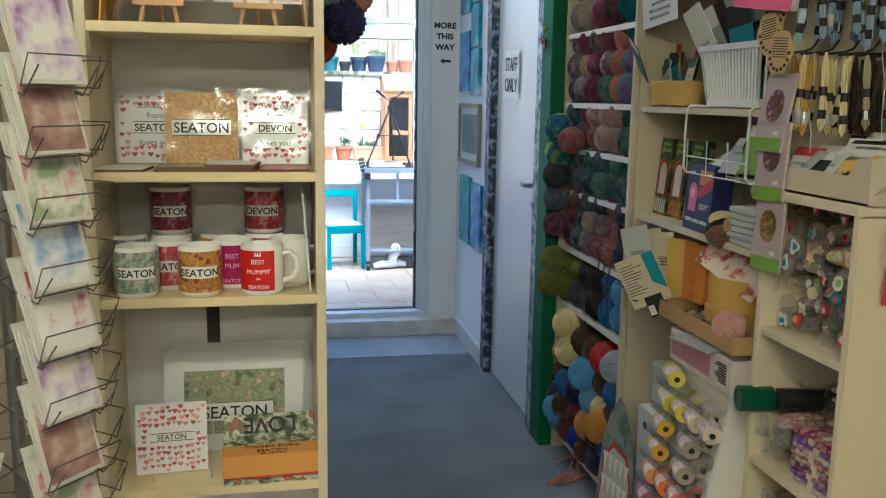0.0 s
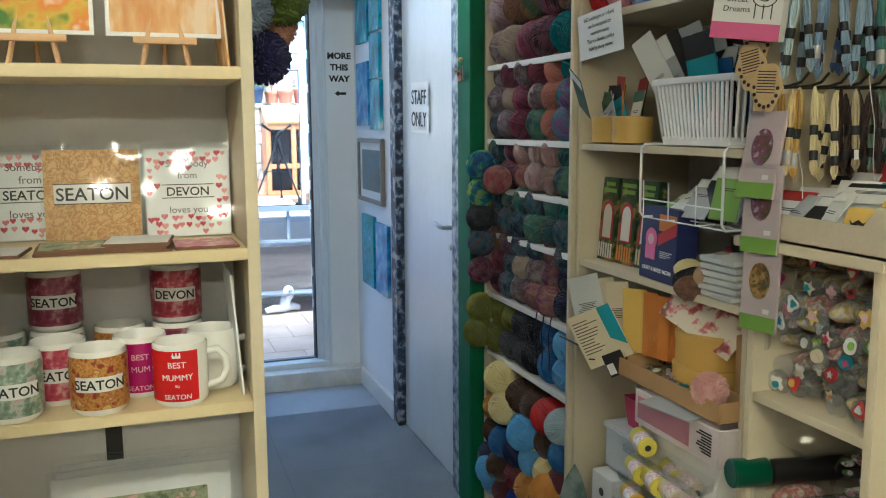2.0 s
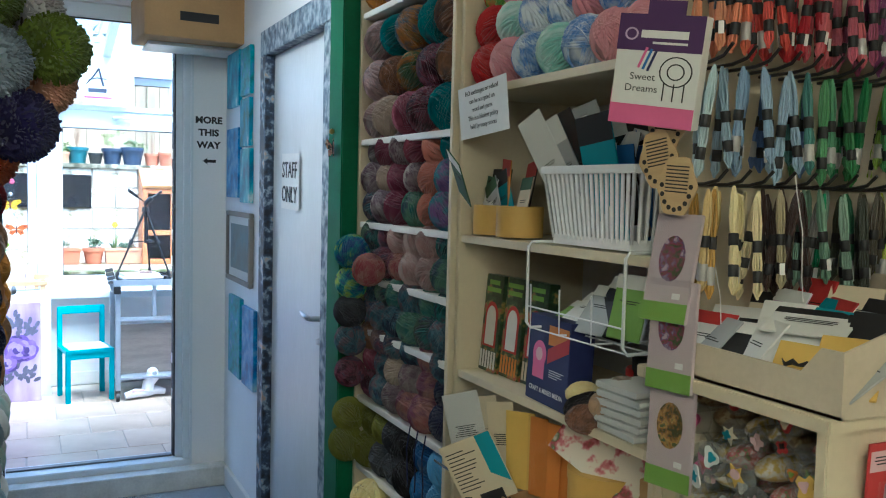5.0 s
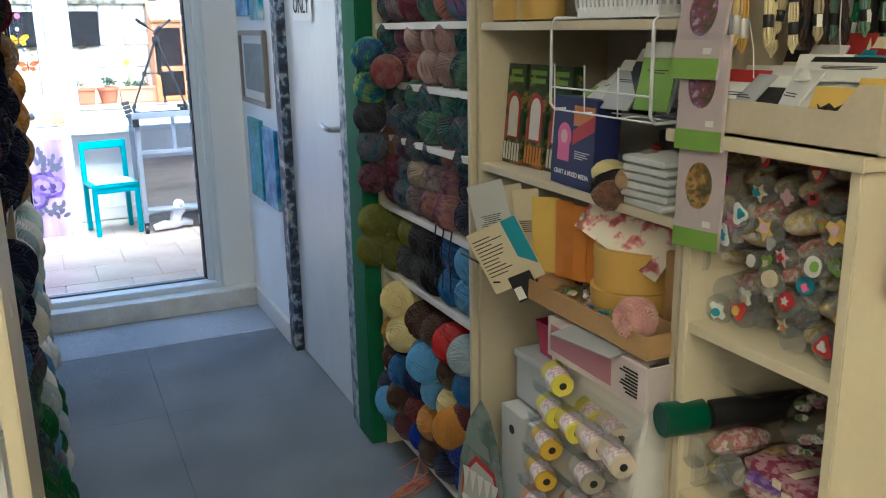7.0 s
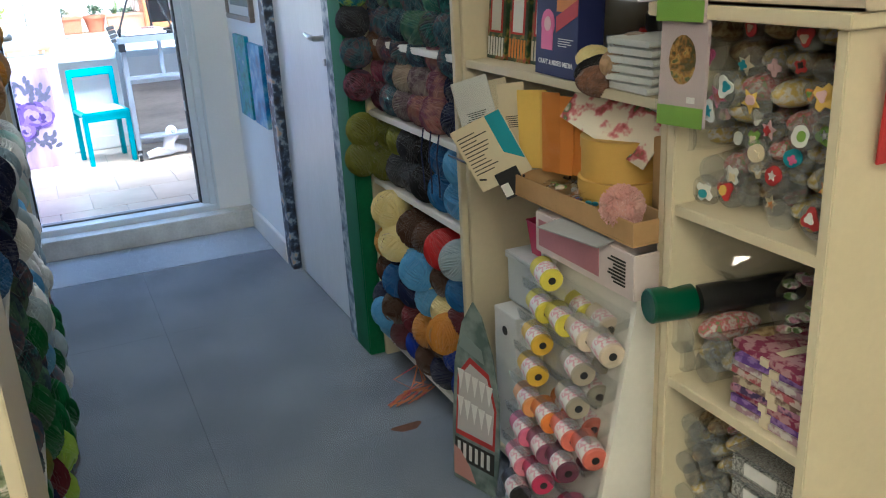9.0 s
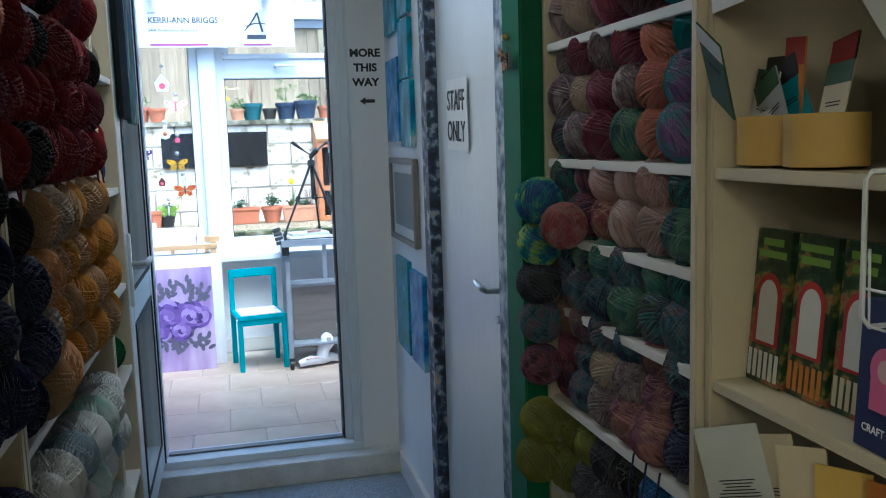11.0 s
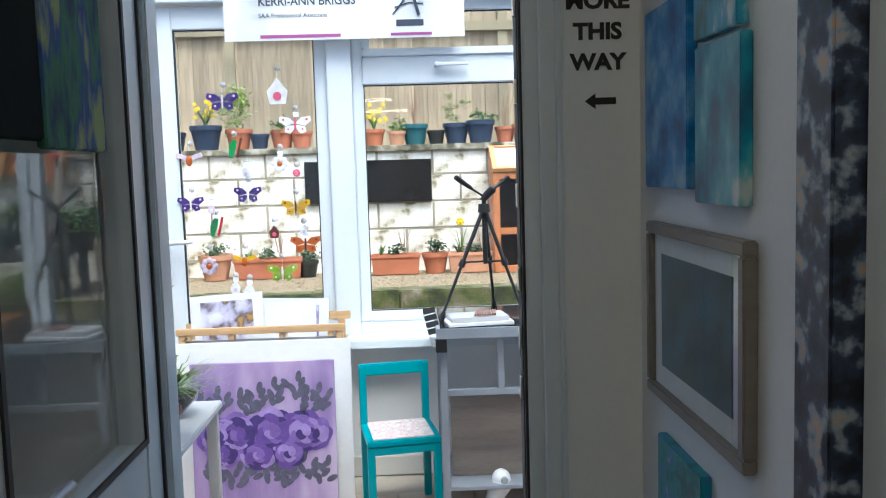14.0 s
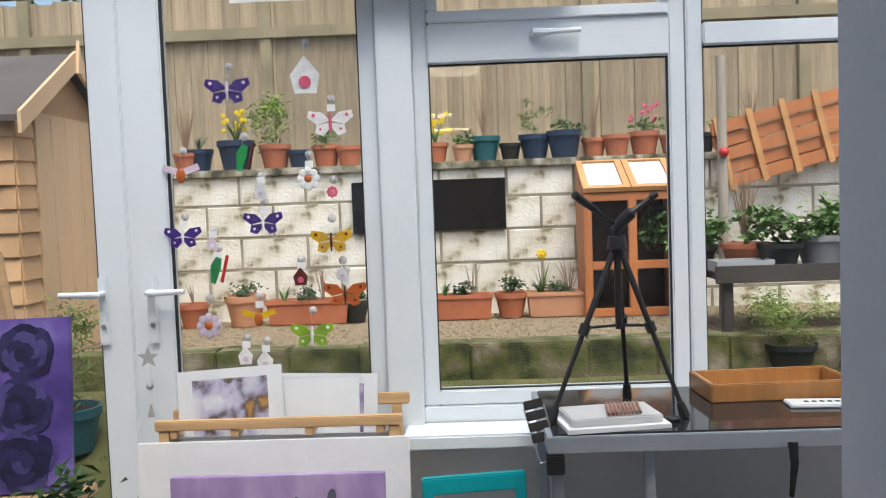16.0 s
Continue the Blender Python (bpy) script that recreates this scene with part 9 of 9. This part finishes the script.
# low mossy wall and gravel bed
moss = M_ramp("mossy_stone", [(0.35, (0.035, 0.04, 0.015)), (0.48, (0.10, 0.11, 0.03)), (0.58, (0.16, 0.13, 0.08)), (0.7, (0.30, 0.27, 0.20))], 7, 8, 0.9, 0.6, dist=0.01)
bm = bmx()
x0 = -3.6
while x0 < 2.4:
    w = pt.uniform(0.28, 0.62)
    box(bm, x0, x0 + w - 0.003, 9.62 - 0.015 * pt.random(), 9.80, 0.40, 0.70 + 0.012 * pt.random())
    x0 += w
setting("low_wall", bm, moss, "low mossy stone edging wall", 0.008)
gravel_base = M_ramp("pea_gravel", [(0.35, (0.16, 0.11, 0.06)), (0.5, (0.34, 0.26, 0.16)), (0.65, (0.50, 0.42, 0.30))], 60, 4, 0.85, 0.8, dist=0.012)
setting("gravel_bed", B((-4.0, 4.5, 9.79, 10.93, 0.45, 0.685)), gravel_base, "gravel bed behind the edging wall")
bm = bmx()
for i in range(2200):
    x, y = pt.uniform(-2.0, 3.0), pt.uniform(9.80, 10.9)
    r = pt.uniform(0.006, 0.014)
    q = [bm.verts.new((x + r * a, y + r * b, 0.685 + r * c)) for a, b, c in ((1, 0, 0.1), (0, 1, 0.2), (-1, 0, 0.1), (0, -1, 0), (0, 0, 0.8))]
    for f in ((0, 1, 4), (1, 2, 4), (2, 3, 4), (3, 0, 4)):
        bm.faces.new([q[t] for t in f])
tagged(new("gravel", mesh_of("gravel", bm, gravel_base)), "loose tan pea gravel", "gravel", "", "stuff")
bm = bmx()
for i in range(1500):
    x, y = pt.uniform(-1.6, 2.4), pt.uniform(8.6, 9.62)
    z = ground_z(x, y)
    h, w = pt.uniform(0.01, 0.035), 0.0025
    a = pt.uniform(0, 3.14)
    d = Vector((math.cos(a), math.sin(a), 0)) * w
    v = [bm.verts.new(Vector((x, y, z)) - d), bm.verts.new(Vector((x, y, z)) + d), bm.verts.new((x + pt.uniform(-0.01, 0.01), y + pt.uniform(-0.01, 0.01), z + h))]
    bm.faces.new(v)
tagged(new("grass", mesh_of("grass", bm, leaf_g[1])), "sparse tufts of grass on mossy ground", "grass", "", "stuff")

# black panel on the wall
T = thing("wall_panel", "flat black glossy panel fixed to the garden wall", "panel", (0.43, WY - 0.006, 1.245))
part("panel", B((-0.50, 0.50, -0.035, 0.0, 0, 0.33)), M("black_gloss_panel", (0.012, 0.012, 0.014), 0.18, var=0.2), T, "", 0.004)
part("mount", B((-0.1, 0.1, -0.004, 0.012, 0.1, 0.2)), black_plastic, T)


def wpos(px, y):
    """x of a garden thing whose column is px, at depth y."""
    return 0.675 + (0.45 + (px - 768) * 0.00348 - 0.675) * (y - 5.29) / 5.21


def twigs(at, n, h, seed):
    g = random.Random(seed)
    bm = bmx()
    for k in range(n):
        a = g.uniform(0, 6.28)
        s = g.uniform(0.05, 0.35) * h
        p = Vector(at)
        m1 = p + Vector((math.cos(a) * s * 0.5, math.sin(a) * s * 0.3, h * g.uniform(0.4, 0.6)))
        e = p + Vector((math.cos(a) * s, math.sin(a) * s * 0.6, h * g.uniform(0.75, 1.1)))
        tube(bm, [p, m1, e], [0.004, 0.003, 0.001], 4)
    return bm


twig_m = M("bare_twig", (0.26, 0.17, 0.11), 0.8, var=0.2)
daff = M("daffodil_yellow", (0.70, 0.50, 0.01), 0.5, var=0.1)
UZ, UY = WZ1 + 0.03, 11.12
upper = [(345, terra, 0.085, "twig"), (365, pot_navy, 0.10, "grass"), (435, pot_navy, 0.13, "daff"), (500, terra, 0.11, "bush"), (545, pot_navy, 0.08, None), (590, terra, 0.10, "small"), (632, terra, 0.09, None), (782, terra, 0.09, "daff"), (830, terra2, 0.075, "small"), (868, pot_teal, 0.11, "twig"), (912, pot_black, 0.075, None), (955, pot_navy, 0.11, "bush2"), (1005, pot_navy, 0.12, "small"), (1058, terra, 0.085, "twig"), (1095, terra, 0.095, None), (1145, terra, 0.105, "red"), (1190, terra, 0.085, None), (1245, pot_black, 0.09, None), (1285, pot_black, 0.10, "small"), (1330, terra, 0.09, "twig")]
for i, (px, m, r, pl) in enumerate(upper):
    h = r * 1.55
    plant, lm = None, None
    if pl == "twig":
        plant, lm = twigs((0, 0, h * 0.85), 16, 0.34, i), twig_m
    elif pl == "daff":
        plant, lm = blades((0, 0, h * 0.85), 30, 0.24, 0.009, i, 0.25, 1.0, 0.5), leaf_g[1]
    elif pl == "bush":
        plant, lm = foliage((0, 0, h * 0.85), 0.17, 0.32, 620, 0.035, i), leaf_g[4]
    elif pl == "bush2":
        plant, lm = foliage((0, 0, h * 0.85), 0.085, 0.26, 420, 0.025, i, 0.3), leaf_g[2]
    elif pl in ("small", "red"):
        plant, lm = foliage((0, 0, h * 0.85), 0.10, 0.10, 220, 0.028, i), leaf_g[1]
    elif pl == "grass":
        plant, lm = blades((0, 0, h * 0.85), 24, 0.2, 0.006, i, 0.4, 1.0, 0.6), leaf_g[3]
    T = potted((wpos(px, UY), UY + 0.05 * (i % 2), UZ), r, h, m, plant, "plant pot standing in a row on the garden wall", "pots on the garden wall", lm)
    if pl in ("daff", "red"):
        bm = bmx()
        for q in range(16 if pl == "daff" else 9):
            c = (pt.uniform(-0.11, 0.11), pt.uniform(-0.08, 0.05), h + pt.uniform(0.06, 0.2))
            for e in range(5):
                a = 2 * math.pi * e / 5
                ball(bm, (c[0] + 0.011 * math.cos(a), c[1] - 0.006, c[2] + 0.011 * math.sin(a)), 0.008, 5, 4, (1, 0.4, 1))
            ball(bm, (c[0], c[1] - 0.012, c[2]), 0.007, 6, 4)
        part("flowers", bm, daff if pl == "daff" else sc_m["pink"], T)

LZ, LY = 0.69, 10.70
for px, m, r, pl in ((345, terra, 0.10, 0), (437, terra2, 0.13, 1), (632, pot_black, 0.085, 2), (905, terra, 0.105, 3)):
    h = r * 1.5
    b = foliage((0, 0, h * 0.85), r * 0.9, 0.10, 240, 0.03, px) if pl else twigs((0, 0, h * 0.85), 8, 0.15, px)
    potted((wpos(px, LY), LY, LZ), r, h, m, b, "terracotta pot on the gravel bed" if m is not pot_black else "dark plastic pot on the gravel bed", "pots on the gravel", leaf_g[3] if pl else twig_m)
for a, b, m, seed in ((768, 872, terra, 1), (933, 1042, terra2, 2), (478, 622, terra, 3)):
    x0, x1 = wpos(a, LY), wpos(b, LY)
    w = x1 - x0
    pl = [(blades((-w * 0.3, 0, 0.12), 22, 0.16, 0.008, seed, 0.3, 1.0, 0.5), leaf_g[1]), (twigs((w * 0.18, 0, 0.12), 9, 0.26, seed), twig_m), (foliage((w * 0.0, 0, 0.12), 0.08, 0.09, 220, 0.028, seed), leaf_g[3])]
    if seed == 2:
        pl.append((blades((-w * 0.25, 0, 0.12), 16, 0.26, 0.008, 77, 0.15, 1.0, 0.4), leaf_g[2]))
    T = trough(((x0 + x1) / 2, LY, LZ), w, 0.17, 0.155, m, pl, "long terracotta trough planter on the gravel")
    if seed == 2:
        bm = bmx()
        for e in range(6):
            an = 2 * math.pi * e / 6
            ball(bm, (-w * 0.25 + 0.02 * math.cos(an), -0.01, 0.39 + 0.02 * math.sin(an)), 0.014, 6, 5, (1, 0.4, 1))
        ball(bm, (-w * 0.25, -0.03, 0.39), 0.012, 8, 6)
        part("daffodil", bm, daff, T, "yellow daffodil flower")

# cold frame cabinet
orange_wood = M("orange_stained_timber", (0.46, 0.17, 0.06), 0.55, var=0.2, scale=4, fine=40, stretch=(1, 1, 0.15), relief=0.15)
cx0, cx1, cy = wpos(1035, 10.55), wpos(1202, 10.55), 10.55
CFR = thing("cold_frame", "orange-stained timber cold frame with glazed lids", "cold frame", ((cx0 + cx1) / 2, cy + 0.15, LZ))
for x in (cx0, (cx0 + cx1) / 2 - 0.02, cx1 - 0.05):
    part("stile", B((x, x + 0.05, cy, cy + 0.045, LZ, 1.45)), orange_wood, CFR, "", 0.004, world=True)
for z in (LZ, 0.98, 1.40):
    part("rail", B((cx0 + 0.05, cx1 - 0.05, cy + 0.003, cy + 0.04, z, z + 0.05)), orange_wood, CFR, "", 0.004, world=True)
for x in (cx0, cx1 - 0.03):
    part("side", poly(bmx(), [(x, cy + 0.045, LZ), (x, cy + 0.36, LZ), (x, cy + 0.36, 1.62), (x, cy + 0.045, 1.45)], (0.03, 0, 0)), orange_wood, CFR, "", 0, world=True)
part("back_panel", B((cx0 + 0.03, cx1 - 0.03, cy + 0.33, cy + 0.36, LZ, 1.6)), M("dark_interior", (0.06, 0.045, 0.035), 0.8), CFR, world=True)
part("shelf", B((cx0 + 0.03, cx1 - 0.03, cy + 0.05, cy + 0.33, 0.98, 1.0)), orange_wood, CFR, world=True)
part("front_glass", B((cx0 + 0.05, cx1 - 0.05, cy + 0.02, cy + 0.024, LZ + 0.05, 1.40)), glass, CFR, world=True)
half = (cx1 - cx0) / 2
for s in range(2):
    xa = cx0 + s * half
    mm = Matrix.Translation((xa, cy - 0.01, 1.455)) @ Matrix.Rotation(math.atan2(0.19, 0.38), 4, "X")
    L = part("lid", box(box(box(box(bmx(), 0, 0.04, 0, 0.43, 0, 0.03, mm), half - 0.045, half - 0.005, 0, 0.43, 0, 0.03, mm), 0.04, half - 0.045, 0, 0.04, 0, 0.03, mm), 0.04, half - 0.045, 0.39, 0.43, 0, 0.03, mm), M("pale_orange_timber", (0.55, 0.28, 0.11), 0.5, var=0.2) if s == 0 else bpy.data.materials["pale_orange_timber"], CFR, "", 0, world=True)
    part("lid_glass", box(bmx(), 0.04, half - 0.045, 0.04, 0.39, 0.010, 0.014, mm), M("milky_glazing", (0.62, 0.64, 0.66), 0.15, var=0.1) if s == 0 else bpy.data.materials["milky_glazing"], L, "", 0, world=True)

# shed
shed_m = M("shiplap_timber", (0.58, 0.36, 0.19), 0.75, var=0.25, scale=3, fine=40, stretch=(0.2, 1, 1), relief=0.2, per_object=0.14)
door_m = M("pale_shed_door", (0.58, 0.40, 0.24), 0.7, var=0.2, scale=2, fine=40, stretch=(1, 1, 0.15), relief=0.15)
felt = M("grey_roof_felt", (0.10, 0.085, 0.08), 0.95, var=0.25, relief=0.5)
sx, sy0, sy1, sz0, sz1, szr = -1.50, 9.40, 10.50, 0.66, 1.945, 2.26
SD = thing("shed", "small shiplap timber garden shed with a felt roof", "shed", (-2.3, 9.95, 0.55))
part("wall", B((-3.1, sx - 0.02, sy0 + 0.02, sy1 - 0.02, sz0, sz1)), shed_m, SD, "", 0, world=True)
ym = (sy0 + sy1) / 2
part("gable", poly(bmx(), [(sx - 0.04, sy0, sz1), (sx - 0.04, sy1, sz1), (sx - 0.04, ym, szr)], (0.03, 0, 0)), shed_m, SD, "", 0, world=True)
for i in range(11):
    z = sz0 + i * 0.117
    part("plank", poly(bmx(), [(-3.1, sy0 - 0.018, z), (-3.1, sy0 + 0.02, z), (-3.1, sy0 + 0.02, z + 0.12), (-3.1, sy0 - 0.002, z + 0.12)], (sx + 3.1, 0, 0)), shed_m, SD, "", 0, world=True)
    part("plank", poly(bmx(), [(sx + 0.016, sy0, z), (sx - 0.02, sy0, z), (sx - 0.02, sy0, z + 0.12), (sx + 0.002, sy0, z + 0.12)], (0, 0.17, 0)), shed_m, SD, "", 0, world=True)
D = part("door", B((sx - 0.02, sx + 0.012, sy0 + 0.175, sy1 - 0.1, sz0 + 0.02, sz1 + 0.02)), door_m, SD, "pale boarded shed door", 0.004, world=True)
for k_ in range(5):
    part("door_board", B((sx + 0.012, sx + 0.020, sy0 + 0.18 + 0.165 * k_, sy0 + 0.338 + 0.165 * k_, sz0 + 0.03, sz1 + 0.01)), door_m, D, "", 0.003, world=True)
for a, b in (((sy0 - 0.09, sz1 - 0.05), (ym, szr + 0.02)), ((sy1 + 0.09, sz1 - 0.05), (ym, szr + 0.02))):
    part("roof", poly(bmx(), [(-3.2, a[0], a[1]), (sx + 0.07, a[0], a[1]), (sx + 0.07, b[0], b[1]), (-3.2, b[0], b[1])], (0, 0, 0.03)), felt, SD, "grey felt roof slope", 0, world=True)
    part("barge_board", poly(bmx(), [(sx + 0.071, a[0], a[1] - 0.06), (sx + 0.071, b[0], b[1] - 0.06), (sx + 0.071, b[0], b[1] + 0.045), (sx + 0.071, a[0], a[1] + 0.045)], (0.018, 0, 0)), door_m, SD, "", 0, world=True)
part("finial", poly(bmx(), [(sx + 0.09, ym - 0.03, szr - 0.06), (sx + 0.09, ym + 0.03, szr - 0.06), (sx + 0.09, ym, szr + 0.12)], (0.018, 0, 0)), door_m, SD, "", 0, world=True)
for x in (-2.9, -2.2, -1.65):
    for y in (sy0 + 0.1, sy1 - 0.15):
        part("block", B((x, x + 0.12, y, y + 0.12, 0.45, sz0)), moss, SD, "", 0, world=True)
T = thing("hand_tools", "small garden tools hung on the shed wall", "tool", (-1.66, sy0 - 0.03, 1.60))
part("trowel", tube(bmx(), [(0, 0, 0.16), (0, 0, 0.07), (0.005, 0, 0.0)], [0.011, 0.008, 0.018], 6), black_plastic, T)
part("fork", tube(bmx(), [(0.07, 0, 0.15), (0.07, 0, 0.05), (0.07, 0, -0.02)], [0.010, 0.008, 0.02], 6), black_plastic, T)
potted((-1.12, 9.0, ground_z(-1.12, 9.0)), 0.14, 0.20, pot_teal, foliage((0, 0, 0.18), 0.16, 0.42, 900, 0.05, 5, 0.18), "teal pot with a feathery green shrub", "garden pots", leaf_g[2])

# right-hand corner: bench, pots, pole, woven panel
BN = thing("potting_bench", "dark plastic-topped potting bench with trays", "bench", (2.55, 10.05, 0.56))
bench_frame = M("dark_bench_timber", (0.06, 0.05, 0.045), 0.6, var=0.3)
bench_m = M("dark_bench_top", (0.03, 0.035, 0.04), 0.15, var=0.2)
part("top", B((-0.60, 0.7, -0.30, 0.30, 0.42, 0.455)), bench_m, BN, "wet dark top", 0.004)
part("rim", B((-0.60, 0.7, -0.31, -0.29, 0.40, 0.49)), bench_frame, BN, "", 0.003)
for x in (-0.55, 0.6):
    for y in (-0.27, 0.24):
        part("leg", B((x, x + 0.05, y, y + 0.05, -0.02, 0.42)), bench_frame, BN, "", 0.003)
potted((2.22, 10.10, 1.016), 0.14, 0.13, terra, twigs((0, 0, 0.11), 20, 0.45, 9), "terracotta pot of bare twigs on the bench", "pots on the bench", twig_m)
for i, (x, y, r) in enumerate(((1.99, 10.2, 0.10), (2.35, 9.95, 0.12), (2.62, 10.05, 0.15), (2.85, 9.9, 0.12))):
    potted((x, y, 1.016), r, r * 1.1, [pot_black, pot_black, M("grey_pot", (0.3, 0.3, 0.31), 0.5), pot_black][i], foliage((0, 0, r), r * 1.1, 0.16, 320, 0.06, i + 50), "pot of leafy seedlings on the bench", "pots on the bench", leaf_g[1])
T = thing("seed_tray", "grey seed tray on the potting bench", "tray", (2.12, 9.88, 1.016))
part("tray", B((-0.15, 0.15, -0.09, 0.09, 0, 0.012), (-0.15, 0.15, -0.09, -0.08, 0.012, 0.055), (-0.15, 0.15, 0.08, 0.09, 0.012, 0.055), (-0.15, -0.14, -0.08, 0.08, 0.012, 0.055), (0.14, 0.15, -0.08, 0.08, 0.012, 0.055)), M("grey_tray", (0.35, 0.36, 0.37), 0.5), T)
T = thing("pole", "tall weathered timber pole with a red ball", "pole", (2.17, 10.35, 0.6))
part("shaft", tube(bmx(), [(0, 0, 0), (0.005, 0, 0.8), (0, 0, 1.62)], [0.032, 0.03, 0.027], 10), M("grey_pole", (0.40, 0.34, 0.28), 0.8, var=0.2, stretch=(1, 1, 0.2)), T, "", 0, True)
part("red_ball", ball(bmx(), (0, -0.04, 1.06), 0.03, 12, 8), sc_m["red"], T, "", 0, True)
WV = thing("woven_panel", "leaning orange slatted timber panel", "panel", (2.72, 10.75, 1.548), 0, ry=-14)
for i in range(5):
    part("slat", B((-0.42, 0.75, -0.012 + 0.02 * (i % 2), 0.008 + 0.02 * (i % 2), 0.085 * i, 0.085 * i + 0.078)), orange_wood, WV, "", 0.003)
for i in range(6):
    part("batten", B((-0.40 + 0.21 * i, -0.36 + 0.21 * i, -0.028, -0.012, -0.02, 0.45)), bpy.data.materials["pale_orange_timber"], WV, "", 0.003)
potted((2.28, 9.62, ground_z(2.28, 9.62)), 0.13, 0.14, pot_black, foliage((0, 0, 0.12), 0.22, 0.28, 1100, 0.04, 61, 0.2), "black pot with a yellow-green bushy shrub", "garden pots", leaf_g[4])
potted((2.62, 9.55, ground_z(2.62, 9.55)), 0.10, 0.14, terra, blades((0, 0, 0.12), 20, 0.22, 0.012, 62, 0.3), "terracotta pot of strap leaves", "garden pots")
bm = foliage((0, 0, 0), 0.3, 0.25, 700, 0.05, 63)
bm.transform(Matrix.Translation((1.98, 10.62, 1.02)))
single("fern", bm, leaf_g[0], "green ferny plant against the wall", "plant", at=(1.98, 10.62, 0.69))
# a house-side backdrop of hedge beyond the fence
bm = bmx()
for i in range(5):
    foliage_b = foliage((-4 + 2.2 * i, 14.5, 2.2), 1.1, 1.2, 500, 0.16, 80 + i)
    me = bpy.data.meshes.new("tmp")
    foliage_b.to_mesh(me)
    foliage_b.free()
    bm.from_mesh(me)
    bpy.data.meshes.remove(me)
tagged(new("far_hedge", mesh_of("far_hedge", bm, leaf_g[3])), "dark hedge beyond the fence", "hedge", "", "stuff")

# ---- tile pieces of the garden-room floor, laid last ----
TL = {}
for i in range(-6, 9):
    for j in range(6):
        w = 0.33 if (i + j) % 3 else 0.326
        if w not in TL:
            bm = B((0.0, w, 0.0, 0.355, 0, 0.006))
            bmesh.ops.bevel(bm, geom=bm.edges[:], offset=0.0015, segments=1, affect="EDGES")
            TL[w] = mesh_of("tile", bm, tile_mat)
        y0 = 5.95 + j * 0.36
        if y0 + 0.355 > 7.985 or i * 0.335 + 0.165 * (j % 2) + 0.1 < -1.88 or i * 0.335 + 0.5 > 2.9:
            continue
        ob = new("tile", TL[w])
        ob.parent = cfl
        ob.location = (i * 0.335 + 0.165 * (j % 2), y0, CF - 0.006)
